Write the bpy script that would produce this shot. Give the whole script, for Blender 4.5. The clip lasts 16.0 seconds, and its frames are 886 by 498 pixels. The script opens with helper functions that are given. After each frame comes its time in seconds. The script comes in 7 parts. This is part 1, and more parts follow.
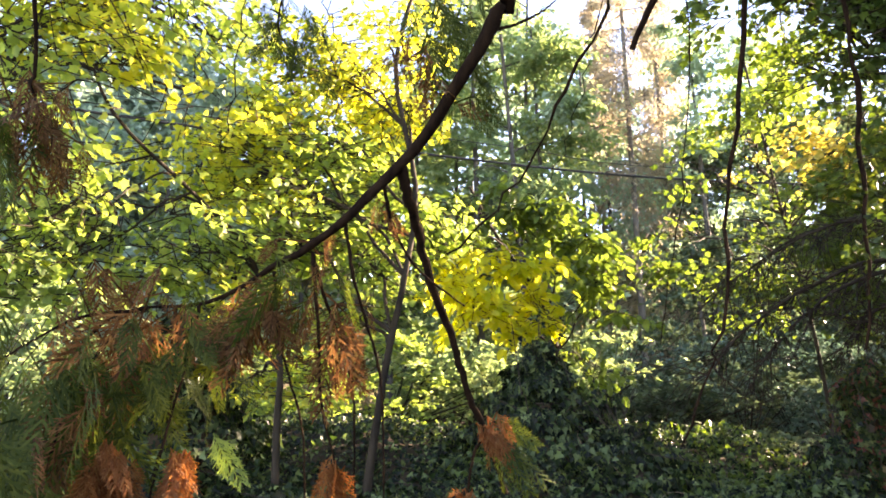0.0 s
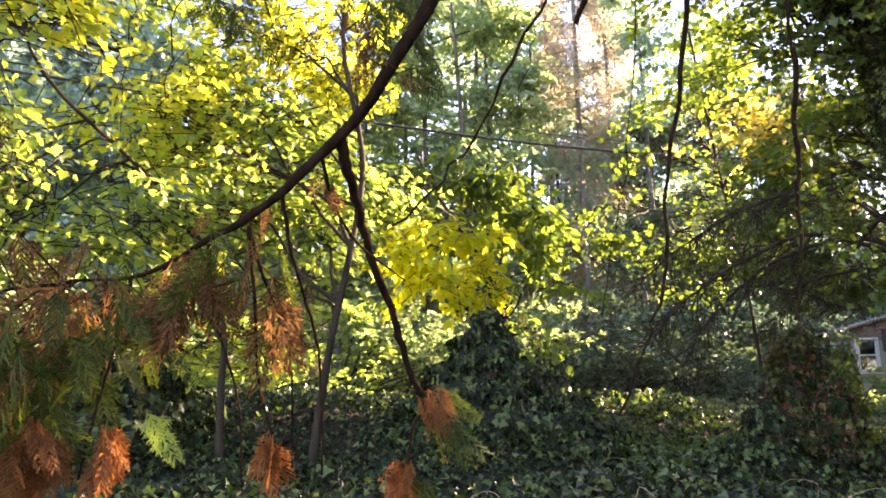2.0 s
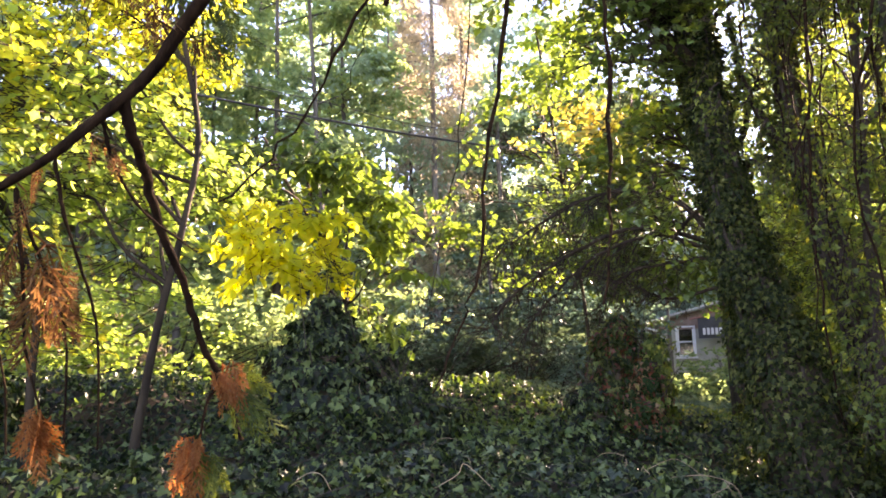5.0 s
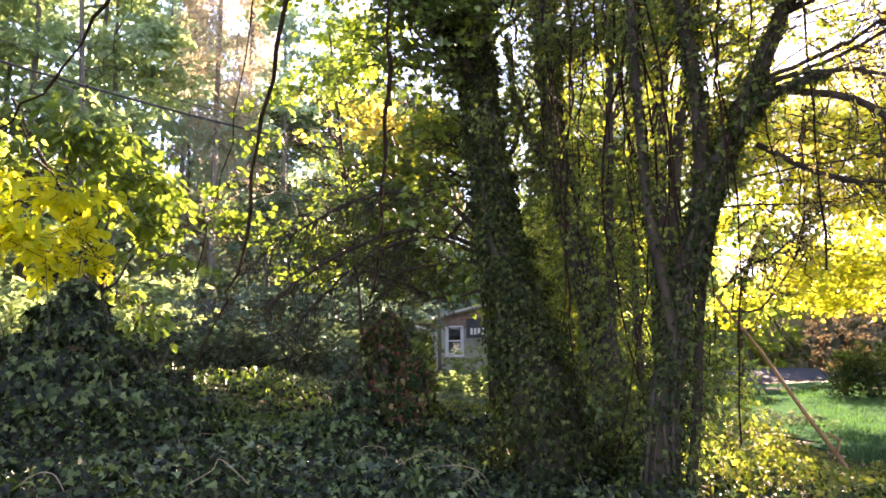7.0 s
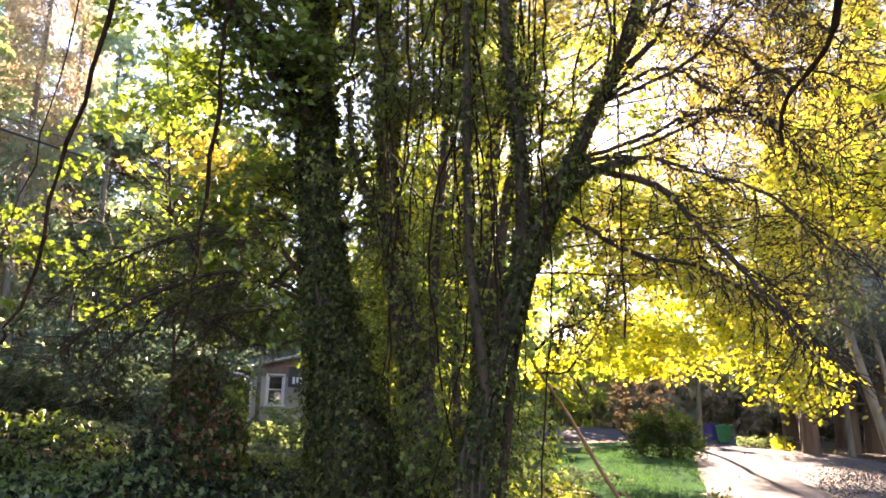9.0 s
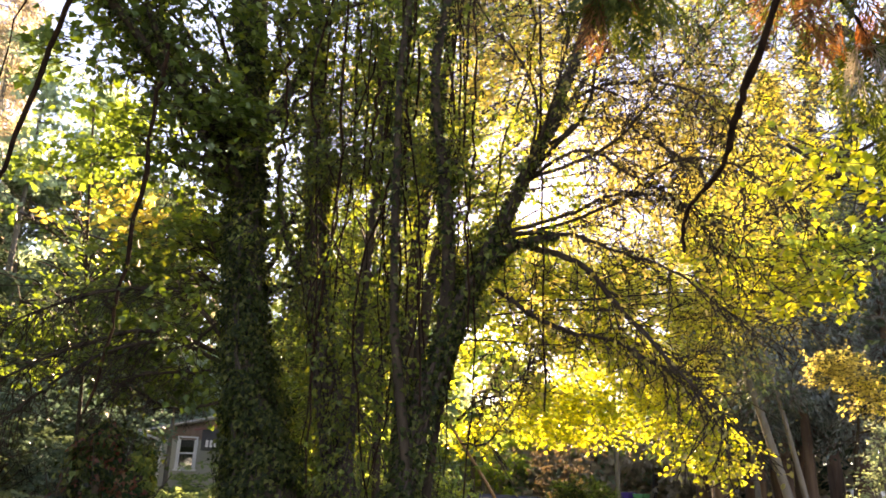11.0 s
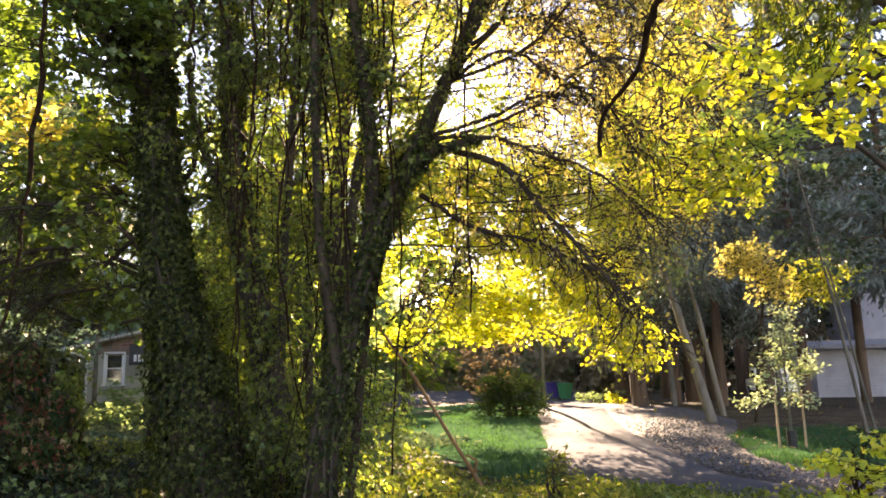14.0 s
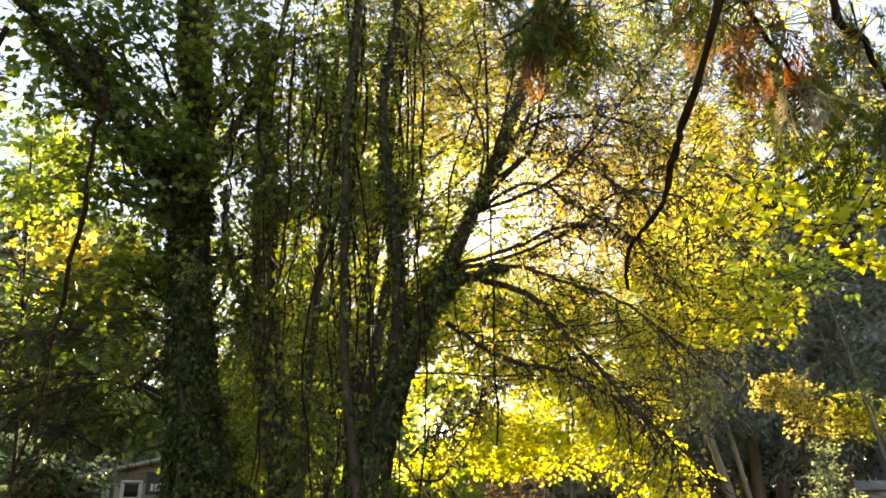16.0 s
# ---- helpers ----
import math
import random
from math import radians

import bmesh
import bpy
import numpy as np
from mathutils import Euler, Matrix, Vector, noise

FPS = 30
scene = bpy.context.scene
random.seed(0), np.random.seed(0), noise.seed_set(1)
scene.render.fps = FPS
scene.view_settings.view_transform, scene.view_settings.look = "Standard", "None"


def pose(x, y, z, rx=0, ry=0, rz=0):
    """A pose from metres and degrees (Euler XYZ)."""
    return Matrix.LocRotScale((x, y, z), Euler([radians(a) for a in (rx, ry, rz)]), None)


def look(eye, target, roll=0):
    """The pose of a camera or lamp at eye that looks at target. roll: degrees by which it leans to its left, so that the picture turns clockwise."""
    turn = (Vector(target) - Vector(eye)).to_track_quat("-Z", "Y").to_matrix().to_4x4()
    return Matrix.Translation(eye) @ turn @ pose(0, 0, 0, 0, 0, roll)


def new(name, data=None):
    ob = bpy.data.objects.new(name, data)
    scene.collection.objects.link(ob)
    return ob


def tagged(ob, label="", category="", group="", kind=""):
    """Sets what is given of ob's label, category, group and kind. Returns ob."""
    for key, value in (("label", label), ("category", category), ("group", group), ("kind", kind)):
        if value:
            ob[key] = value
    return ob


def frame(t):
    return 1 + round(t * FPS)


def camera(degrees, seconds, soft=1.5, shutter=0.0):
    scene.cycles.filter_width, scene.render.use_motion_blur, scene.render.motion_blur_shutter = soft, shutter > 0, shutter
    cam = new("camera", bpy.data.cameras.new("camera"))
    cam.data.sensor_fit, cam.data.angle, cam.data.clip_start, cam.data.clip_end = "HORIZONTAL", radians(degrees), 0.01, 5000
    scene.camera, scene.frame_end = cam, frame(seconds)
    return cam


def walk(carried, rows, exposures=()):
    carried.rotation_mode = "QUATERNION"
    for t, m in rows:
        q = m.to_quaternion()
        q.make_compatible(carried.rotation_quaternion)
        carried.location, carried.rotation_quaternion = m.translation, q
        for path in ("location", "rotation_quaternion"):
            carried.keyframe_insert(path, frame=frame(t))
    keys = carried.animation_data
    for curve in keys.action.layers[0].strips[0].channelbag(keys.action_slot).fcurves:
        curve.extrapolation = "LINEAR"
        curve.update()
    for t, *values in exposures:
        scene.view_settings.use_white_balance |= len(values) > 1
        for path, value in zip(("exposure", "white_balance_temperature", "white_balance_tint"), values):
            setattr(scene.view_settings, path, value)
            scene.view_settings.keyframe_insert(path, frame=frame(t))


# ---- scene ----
# ---------- camera and its way: seconds, place, turn ----------
cam = camera(61.99, 16.0, soft=1.75)
ROWS = [
    (0.0, -0.001, -0.001, 1.603, 102.82, 0.53, 15.07),
    (0.5, -0.003, 0.003, 1.604, 103.03, 0.70, 14.62),
    (1.0, -0.002, 0.003, 1.613, 102.03, 0.93, 13.70),
    (1.5, 0.005, 0.019, 1.616, 100.90, 1.01, 12.48),
    (2.0, 0.020, 0.013, 1.615, 100.44, 0.94, 11.14),
    (2.5, 0.030, 0.016, 1.613, 100.71, 0.80, 10.30),
    (3.0, 0.045, 0.014, 1.606, 101.04, 0.68, 9.83),
    (5.5, 0.201, 0.001, 1.568, 98.69, 1.28, -4.48),
    (6.0, 0.211, 0.011, 1.561, 98.34, 1.11, -9.10),
    (6.5, 0.223, 0.010, 1.555, 98.33, 0.81, -13.37),
    (7.0, 0.250, -0.017, 1.552, 98.70, 0.42, -17.32),
    (7.5, 0.281, -0.032, 1.555, 99.36, 0.01, -21.07),
    (8.0, 0.302, -0.041, 1.560, 100.35, -0.56, -24.72),
    (8.5, 0.312, -0.044, 1.566, 101.50, -1.08, -28.11),
    (9.0, 0.318, -0.052, 1.568, 102.72, -1.45, -30.75),
    (9.5, 0.309, -0.065, 1.571, 104.07, -1.55, -32.70),
    (12.0, 0.275, -0.147, 1.657, 107.88, -0.02, -39.06),
    (12.5, 0.293, -0.134, 1.654, 103.08, 0.56, -40.25),
    (13.0, 0.292, -0.135, 1.654, 100.68, 0.99, -41.11),
    (13.5, 0.297, -0.136, 1.649, 99.59, 1.24, -41.55),
    (14.0, 0.296, -0.134, 1.648, 100.22, 1.23, -41.81),
    (14.5, 0.296, -0.138, 1.663, 102.95, 0.96, -41.84),
    (15.0, 0.301, -0.140, 1.669, 106.44, 0.61, -41.36),
    (15.5, 0.298, -0.133, 1.667, 109.13, 0.32, -40.69),
    (16.0, 0.299, -0.130, 1.662, 110.08, 0.22, -39.99),
]
walk(cam, [(t, pose(x, y, z, rx, ry, rz)) for t, x, y, z, rx, ry, rz in ROWS],
     exposures=[(0.0, 4.14, 8500, 27), (3.0, 4.24, 8500, 36), (5.5, 4.37, 8400, 35), (9.0, 4.05, 8700, 34), (12.0, 3.74, 10700, 29), (14.2, 3.86, 9700, 27), (16.0, 3.58, 12000, 16)])

# ---------- sky and sun ----------
SUN_AZ, SUN_EL = 43.2, 21.7          # clockwise from +y, above the horizon
world = bpy.data.worlds.new("sky")
world.use_nodes = True
scene.world = world
sky = world.node_tree.nodes.new("ShaderNodeTexSky")
sky.sky_type = "NISHITA"
sky.sun_disc = False
sky.sun_elevation, sky.sun_rotation = radians(SUN_EL), radians(SUN_AZ)
sky.air_density, sky.dust_density, sky.ozone_density = 0.6, 0.05, 1.0
world.node_tree.links.new(sky.outputs["Color"], world.node_tree.nodes["Background"].inputs["Color"])
world.node_tree.nodes["Background"].inputs["Strength"].default_value = 0.068
sun = new("sun", bpy.data.lights.new("sun", "SUN"))
sun.data.energy, sun.data.angle, sun.data.color = 3.5, radians(0.53), (1.0, 0.92, 0.78)
sun.matrix_world = look((30 * math.sin(radians(SUN_AZ)), 30 * math.cos(radians(SUN_AZ)), 30 * math.tan(radians(SUN_EL))), (0, 0, 0))

# ---------- materials ----------
def base_mat(name):
    m = bpy.data.materials.new(name)
    m.use_nodes = True
    nt = m.node_tree
    return m, nt, nt.nodes["Principled BSDF"], nt.nodes["Material Output"]


def ramp(nt, fac, cols):
    r = nt.nodes.new("ShaderNodeValToRGB")
    while len(r.color_ramp.elements) < len(cols):
        r.color_ramp.elements.new(0.5)
    for i, (e, c) in enumerate(zip(r.color_ramp.elements, cols)):
        e.position, e.color = i / max(1, len(cols) - 1), (*c, 1)
    nt.links.new(fac, r.inputs["Fac"])
    return r.outputs["Color"]


def coords(nt, scale):
    tc, mp = nt.nodes.new("ShaderNodeTexCoord"), nt.nodes.new("ShaderNodeMapping")
    mp.inputs["Scale"].default_value = scale if isinstance(scale, tuple) else (scale,) * 3
    nt.links.new(tc.outputs["Object"], mp.inputs["Vector"])
    return mp.outputs["Vector"]


def noise_tex(nt, scale, detail=4.0, vec=None):
    n = nt.nodes.new("ShaderNodeTexNoise")
    n.inputs["Scale"].default_value, n.inputs["Detail"].default_value = scale, detail
    if vec is not None:
        nt.links.new(vec, n.inputs["Vector"])
    return n.outputs["Fac"]


def mixed(nt, a, b, fac, blend="MIX"):
    n = nt.nodes.new("ShaderNodeMix")
    n.data_type, n.blend_type = "RGBA", blend
    for sock, v in ((n.inputs["Factor"], fac), (n.inputs["A"], a), (n.inputs["B"], b)):
        if isinstance(v, bpy.types.NodeSocket):
            nt.links.new(v, sock)
        else:
            sock.default_value = (*v, 1) if isinstance(v, tuple) else v
    return n.outputs["Result"]


def leaf_mat(name, cols, glow, through_share=0.5, rough=0.45, gloss=0.4, single=False):
    """Leaves: colour varies leaf by leaf; part of the light shines through, tinted by glow."""
    m, nt, p, out = base_mat(name)
    if single:
        rnd = nt.nodes.new("ShaderNodeObjectInfo").outputs["Random"]
    else:
        rnd = nt.nodes.new("ShaderNodeNewGeometry").outputs["Random Per Island"]
    col = ramp(nt, rnd, cols)
    vein = noise_tex(nt, 9.0, 2.0, coords(nt, 1.0))
    col = mixed(nt, col, tuple(0.45 * c for c in cols[0]), mixed(nt, (0, 0, 0), (0.5, 0.5, 0.5), vein))
    nt.links.new(col, p.inputs["Base Color"])
    p.inputs["Roughness"].default_value, p.inputs["Specular IOR Level"].default_value = rough, gloss
    tr = nt.nodes.new("ShaderNodeBsdfTranslucent")
    nt.links.new(mixed(nt, col, glow, 1.0, "MULTIPLY"), tr.inputs["Color"])
    mx = nt.nodes.new("ShaderNodeMixShader")
    mx.inputs["Fac"].default_value = through_share
    nt.links.new(p.outputs[0], mx.inputs[1])
    nt.links.new(tr.outputs[0], mx.inputs[2])
    nt.links.new(mx.outputs[0], out.inputs["Surface"])
    return m


def solid_mat(name, a, b, scale=6.0, stretch=(1, 1, 1), rough=0.85, bump=0.3, dist=0.02, metal=0.0, fine=None, gloss=0.5):
    """Two colours by noise at two scales, with relief."""
    m, nt, p, out = base_mat(name)
    vec = coords(nt, stretch)
    n1, n2 = noise_tex(nt, scale, 6.0, vec), noise_tex(nt, scale * 7.3, 5.0, vec)
    f = mixed(nt, (0, 0, 0), (1, 1, 1), n1)
    col = ramp(nt, f, [a, a, b, b])
    col = mixed(nt, col, fine or tuple(0.5 * (x + y) for x, y in zip(a, b)), ramp(nt, n2, [(0, 0, 0), (0, 0, 0), (0.8, 0.8, 0.8)]))
    nt.links.new(col, p.inputs["Base Color"])
    p.inputs["Roughness"].default_value, p.inputs["Metallic"].default_value = rough, metal
    p.inputs["Specular IOR Level"].default_value = gloss
    if bump:
        bm = nt.nodes.new("ShaderNodeBump")
        bm.inputs["Strength"].default_value, bm.inputs["Distance"].default_value = bump, dist
        nt.links.new(mixed(nt, n1, n2, 0.5), bm.inputs["Height"])
        nt.links.new(bm.outputs["Normal"], p.inputs["Normal"])
    return m


YEL = (1.85, 1.65, 0.8)
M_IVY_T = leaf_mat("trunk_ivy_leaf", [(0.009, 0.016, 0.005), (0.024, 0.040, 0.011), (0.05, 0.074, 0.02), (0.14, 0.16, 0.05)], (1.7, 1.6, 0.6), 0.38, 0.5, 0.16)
M_DRY = leaf_mat("dry_shrub_leaf", [(0.07, 0.06, 0.045), (0.12, 0.10, 0.07), (0.18, 0.15, 0.10)], (1.5, 1.2, 0.8), 0.4, 0.8, 0.05)
M_FIR = leaf_mat("blue_fir_needles", [(0.135, 0.175, 0.168), (0.195, 0.24, 0.226), (0.26, 0.305, 0.285)], (1.2, 1.3, 1.0), 0.3, 0.6, 0.2)
M_YOUNG = leaf_mat("pale_young_leaf", [(0.28, 0.36, 0.24), (0.36, 0.45, 0.30), (0.44, 0.50, 0.34)], (1.4, 1.4, 0.9), 0.45, 0.6, 0.2)
# tones spread near-black to pale: gap shade and leaf glints put into colour
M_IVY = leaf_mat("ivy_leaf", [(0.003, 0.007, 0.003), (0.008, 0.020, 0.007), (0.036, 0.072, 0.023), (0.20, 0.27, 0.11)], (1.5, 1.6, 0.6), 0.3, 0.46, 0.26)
# paler copy of the ivy leaf, with sunlight put into its colour
M_IVY_SUN = leaf_mat("sun_tinted_leaf", [(0.05, 0.085, 0.022), (0.10, 0.15, 0.035), (0.17, 0.21, 0.06), (0.28, 0.29, 0.10)], (1.8, 1.7, 0.6), 0.4, 0.55, 0.12)
M_VINE = leaf_mat("vine_leaf", [(0.05, 0.09, 0.025), (0.09, 0.15, 0.035), (0.14, 0.20, 0.04), (0.22, 0.26, 0.05)], YEL, 0.5)
M_MAPLE = leaf_mat("maple_leaf_green", [(0.20, 0.29, 0.09), (0.26, 0.36, 0.11), (0.33, 0.43, 0.12), (0.43, 0.48, 0.12)], (1.55, 1.6, 0.85), 0.58)
M_MAPLE_Y = leaf_mat("maple_leaf_yellow", [(0.26, 0.36, 0.06), (0.38, 0.47, 0.08), (0.50, 0.54, 0.09), (0.58, 0.56, 0.10)], YEL, 0.6)
M_OVAL_Y = leaf_mat("oval_leaf_yellow", [(0.46, 0.54, 0.08), (0.58, 0.63, 0.10), (0.66, 0.66, 0.11)], YEL, 0.75)
M_OVAL_M = leaf_mat("oval_leaf_mid_green", [(0.12, 0.19, 0.045), (0.17, 0.25, 0.06), (0.24, 0.32, 0.07)], (1.6, 1.6, 0.8), 0.5)
M_OVAL_G = leaf_mat("oval_leaf_green", [(0.075, 0.135, 0.03), (0.11, 0.18, 0.04), (0.16, 0.23, 0.05)], (1.7, 1.6, 0.8), 0.45)
M_GOLD = leaf_mat("golden_leaf", [(0.33, 0.34, 0.10), (0.44, 0.40, 0.13), (0.50, 0.41, 0.17), (0.40, 0.42, 0.10)], (1.7, 1.55, 0.8), 0.6)
M_STRAW = leaf_mat("straw_coloured_leaf", [(0.27, 0.25, 0.09), (0.36, 0.32, 0.12), (0.41, 0.36, 0.15), (0.30, 0.31, 0.09)], (1.6, 1.45, 0.8), 0.55)
M_AMBER = leaf_mat("amber_leaf", [(0.42, 0.39, 0.14), (0.50, 0.45, 0.18), (0.55, 0.50, 0.22)], (1.6, 1.55, 0.9), 0.55, 0.6, 0.1)
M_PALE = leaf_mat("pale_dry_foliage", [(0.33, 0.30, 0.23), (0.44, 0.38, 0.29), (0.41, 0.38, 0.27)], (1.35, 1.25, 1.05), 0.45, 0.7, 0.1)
# next two paled beyond true leaf colour: distance haze mixed into the tone
M_FAR = leaf_mat("hazed_far_leaf", [(0.16, 0.25, 0.13), (0.24, 0.33, 0.17), (0.32, 0.41, 0.20), (0.43, 0.48, 0.24)], (1.35, 1.4, 0.95), 0.5, 0.8, 0.05)
M_BLUE = leaf_mat("hazed_grey_leaf", [(0.25, 0.35, 0.27), (0.33, 0.44, 0.34), (0.41, 0.51, 0.39)], (1.5, 1.6, 1.2), 0.45, 0.6, 0.2)
M_CONIF = leaf_mat("dark_needles", [(0.035, 0.058, 0.042), (0.055, 0.085, 0.062), (0.085, 0.12, 0.085)], (1.2, 1.3, 0.6), 0.25, 0.6, 0.2)
M_CEDAR_G = leaf_mat("cedar_spray_green", [(0.035, 0.058, 0.018), (0.075, 0.105, 0.028), (0.13, 0.16, 0.045)], (1.6, 1.5, 0.5), 0.5, 0.6, 0.08)
M_CEDAR_B = leaf_mat("cedar_spray_brown", [(0.07, 0.036, 0.018), (0.17, 0.085, 0.04), (0.30, 0.165, 0.08), (0.15, 0.11, 0.04)], (1.5, 1.25, 0.8), 0.6, 0.65, 0.08)
M_CEDAR_O = leaf_mat("cedar_spray_rust", [(0.20, 0.075, 0.026), (0.34, 0.138, 0.045), (0.37, 0.195, 0.08)], (1.35, 1.1, 0.7), 0.6, 0.6, 0.2)
M_GRASS = leaf_mat("grass_blade", [(0.025, 0.075, 0.042), (0.04, 0.105, 0.058), (0.07, 0.14, 0.075)], (1.4, 1.5, 0.7), 0.4, 0.9, 0.0)
M_LITTER = leaf_mat("fallen_leaf", [(0.10, 0.06, 0.03), (0.17, 0.10, 0.05), (0.24, 0.17, 0.09), (0.30, 0.24, 0.08)], (1.2, 1.1, 0.7), 0.2, 0.7, 0.2)
M_SHRUB = leaf_mat("evergreen_shrub_leaf", [(0.012, 0.035, 0.015), (0.025, 0.05, 0.02), (0.05, 0.08, 0.03)], (1.3, 1.3, 0.6), 0.25, 0.8, 0.0)
# bright blue-green that paints the haze over the back trees
M_TEAL = leaf_mat("hazed_blue_leaf", [(0.25, 0.36, 0.30), (0.33, 0.45, 0.37), (0.42, 0.52, 0.43)], (1.3, 1.4, 1.1), 0.45, 0.6, 0.2)
M_WEED = leaf_mat("fresh_weed_leaf", [(0.09, 0.17, 0.05), (0.14, 0.24, 0.07), (0.20, 0.31, 0.10)], (1.5, 1.6, 0.6), 0.4, 0.6, 0.2)
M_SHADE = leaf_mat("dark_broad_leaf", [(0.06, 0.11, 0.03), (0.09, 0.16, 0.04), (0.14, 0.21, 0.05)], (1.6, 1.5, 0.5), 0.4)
M_RHODO = leaf_mat("blue_green_bush_leaf", [(0.085, 0.15, 0.12), (0.12, 0.195, 0.155), (0.165, 0.245, 0.195)], (1.2, 1.3, 1.0), 0.25, 0.6, 0.2)
# leaf colour lowered to hold the broken shade these plants stand in
M_UNDER = leaf_mat("shade_dulled_leaf", [(0.075, 0.115, 0.07), (0.115, 0.16, 0.10), (0.16, 0.21, 0.13)], (1.3, 1.35, 1.0), 0.25, 0.8, 0.0)
M_RED = leaf_mat("reddened_leaf", [(0.10, 0.025, 0.012), (0.16, 0.05, 0.02), (0.08, 0.05, 0.02)], (1.5, 0.9, 0.5), 0.4)
M_BARK = solid_mat("dark_bark", (0.02, 0.015, 0.011), (0.055, 0.042, 0.029), 7.0, (1, 1, 0.25), 0.9, 0.6, 0.02, gloss=0.15)
M_BARK_G = solid_mat("grey_bark", (0.05, 0.045, 0.037), (0.11, 0.098, 0.08), 6.0, (1, 1, 0.3), 0.9, 0.5, 0.02)
M_BARK_R = solid_mat("red_cedar_bark", (0.06, 0.034, 0.022), (0.12, 0.075, 0.05), 5.0, (1, 1, 0.12), 0.95, 0.7, 0.03)
M_BARK_P = solid_mat("pale_bark", (0.10, 0.088, 0.074), (0.17, 0.15, 0.125), 6.0, (1, 1, 0.3), 0.9, 0.5, 0.02)
M_TWIG = solid_mat("twig_bark", (0.010, 0.006, 0.004), (0.032, 0.018, 0.010), 38.0, (1, 1, 0.4), 0.95, 0.8, 0.008, gloss=0.05)
M_VINESTEM = solid_mat("vine_stem", (0.024, 0.017, 0.012), (0.055, 0.04, 0.027), 40.0, (1, 1, 0.2), 0.9, 0.2, 0.004)
M_SOIL = solid_mat("leaf_litter_soil", (0.028, 0.021, 0.015), (0.075, 0.057, 0.037), 1.3, (1, 1, 1), 0.95, 0.7, 0.04, fine=(0.11, 0.082, 0.05), gloss=0.15)
M_DRIVE = solid_mat("worn_asphalt_with_dust", (0.052, 0.057, 0.074), (0.075, 0.081, 0.104), 0.7, (1, 1, 1), 0.95, 0.25, 0.006, fine=(0.048, 0.049, 0.057), gloss=0.03)
M_GRAVEL = solid_mat("gravel", (0.05, 0.05, 0.058), (0.10, 0.10, 0.112), 5.0, (1, 1, 1), 0.95, 0.8, 0.03, gloss=0.1)
M_STONE = leaf_mat("grey_stone", [(0.06, 0.063, 0.078), (0.10, 0.106, 0.125), (0.17, 0.176, 0.20)], (1, 1, 1), 0.0, 0.9, 0.1)
M_LAWN = solid_mat("lawn_thatch", (0.026, 0.065, 0.036), (0.04, 0.088, 0.05), 1.5, (1, 1, 1), 0.95, 0.5, 0.03, gloss=0.0)
M_SIDING = solid_mat("olive_grey_painted_siding", (0.34, 0.335, 0.28), (0.42, 0.41, 0.34), 2.0, (1, 1, 1), 0.7, 0.1, 0.004)
M_SIDING_W = solid_mat("pale_grey_painted_siding", (0.24, 0.236, 0.268), (0.30, 0.296, 0.332), 1.5, (1, 1, 1), 0.7, 0.1, 0.004)
M_SHINGLE = solid_mat("brown_shingle", (0.20, 0.13, 0.10), (0.30, 0.20, 0.16), 4.0, (1, 1, 1), 0.9, 0.4, 0.02)
M_SLATE = solid_mat("grey_roof_shingle", (0.15, 0.15, 0.17), (0.22, 0.22, 0.245), 4.0, (1, 1, 1), 0.9, 0.4, 0.02)
M_BARGE = solid_mat("weathered_grey_paint", (0.30, 0.28, 0.25), (0.42, 0.40, 0.36), 3.0, (1, 1, 1), 0.8, 0.1, 0.003)
M_WHITE = solid_mat("white_paint", (0.72, 0.72, 0.70), (0.80, 0.80, 0.78), 3.0, (1, 1, 1), 0.5, 0.05, 0.002)
M_DARK = solid_mat("dark_painted_board", (0.03, 0.032, 0.036), (0.05, 0.05, 0.055), 3.0, (1, 1, 1), 0.6, 0.05, 0.002)
M_REDP = solid_mat("red_paint", (0.22, 0.07, 0.06), (0.30, 0.10, 0.08), 3.0, (1, 1, 1), 0.6, 0.05, 0.002)
M_PURPLE = solid_mat("purple_blue_plastic", (0.05, 0.03, 0.22), (0.07, 0.045, 0.28), 3.0, (1, 1, 1), 0.5, 0.05, 0.002)
M_GREENP = solid_mat("green_plastic", (0.02, 0.20, 0.08), (0.03, 0.26, 0.11), 3.0, (1, 1, 1), 0.5, 0.05, 0.002)
M_TYRE = solid_mat("tyre_rubber", (0.015, 0.015, 0.015), (0.03, 0.03, 0.03), 9.0, (1, 1, 1), 0.9, 0.1, 0.002)
M_CAR = solid_mat("white_car_paint", (0.70, 0.71, 0.73), (0.76, 0.77, 0.78), 1.0, (1, 1, 1), 0.25, 0.0, 0.0)
M_STEEL = solid_mat("galvanised_steel", (0.40, 0.40, 0.40), (0.52, 0.52, 0.52), 8.0, (1, 1, 1), 0.4, 0.05, 0.001, metal=1.0)
M_WIRE = solid_mat("black_cable_sheath", (0.012, 0.012, 0.012), (0.025, 0.025, 0.025), 9.0, (1, 1, 1), 0.6, 0.0, 0.0)
M_POLE = solid_mat("orange_brown_pole", (0.16, 0.08, 0.03), (0.24, 0.13, 0.055), 5.0, (1, 1, 0.3), 0.7, 0.2, 0.004)
M_STAKE = solid_mat("raw_wood_stake", (0.24, 0.17, 0.10), (0.33, 0.24, 0.15), 8.0, (1, 1, 0.2), 0.85, 0.2, 0.004)
M_GLASS, _nt, _p, _o = base_mat("window_glass")
_p.inputs["Base Color"].default_value = (0.22, 0.25, 0.30, 1)
_p.inputs["Roughness"].default_value, _p.inputs["Transmission Weight"].default_value = 0.02, 1.0

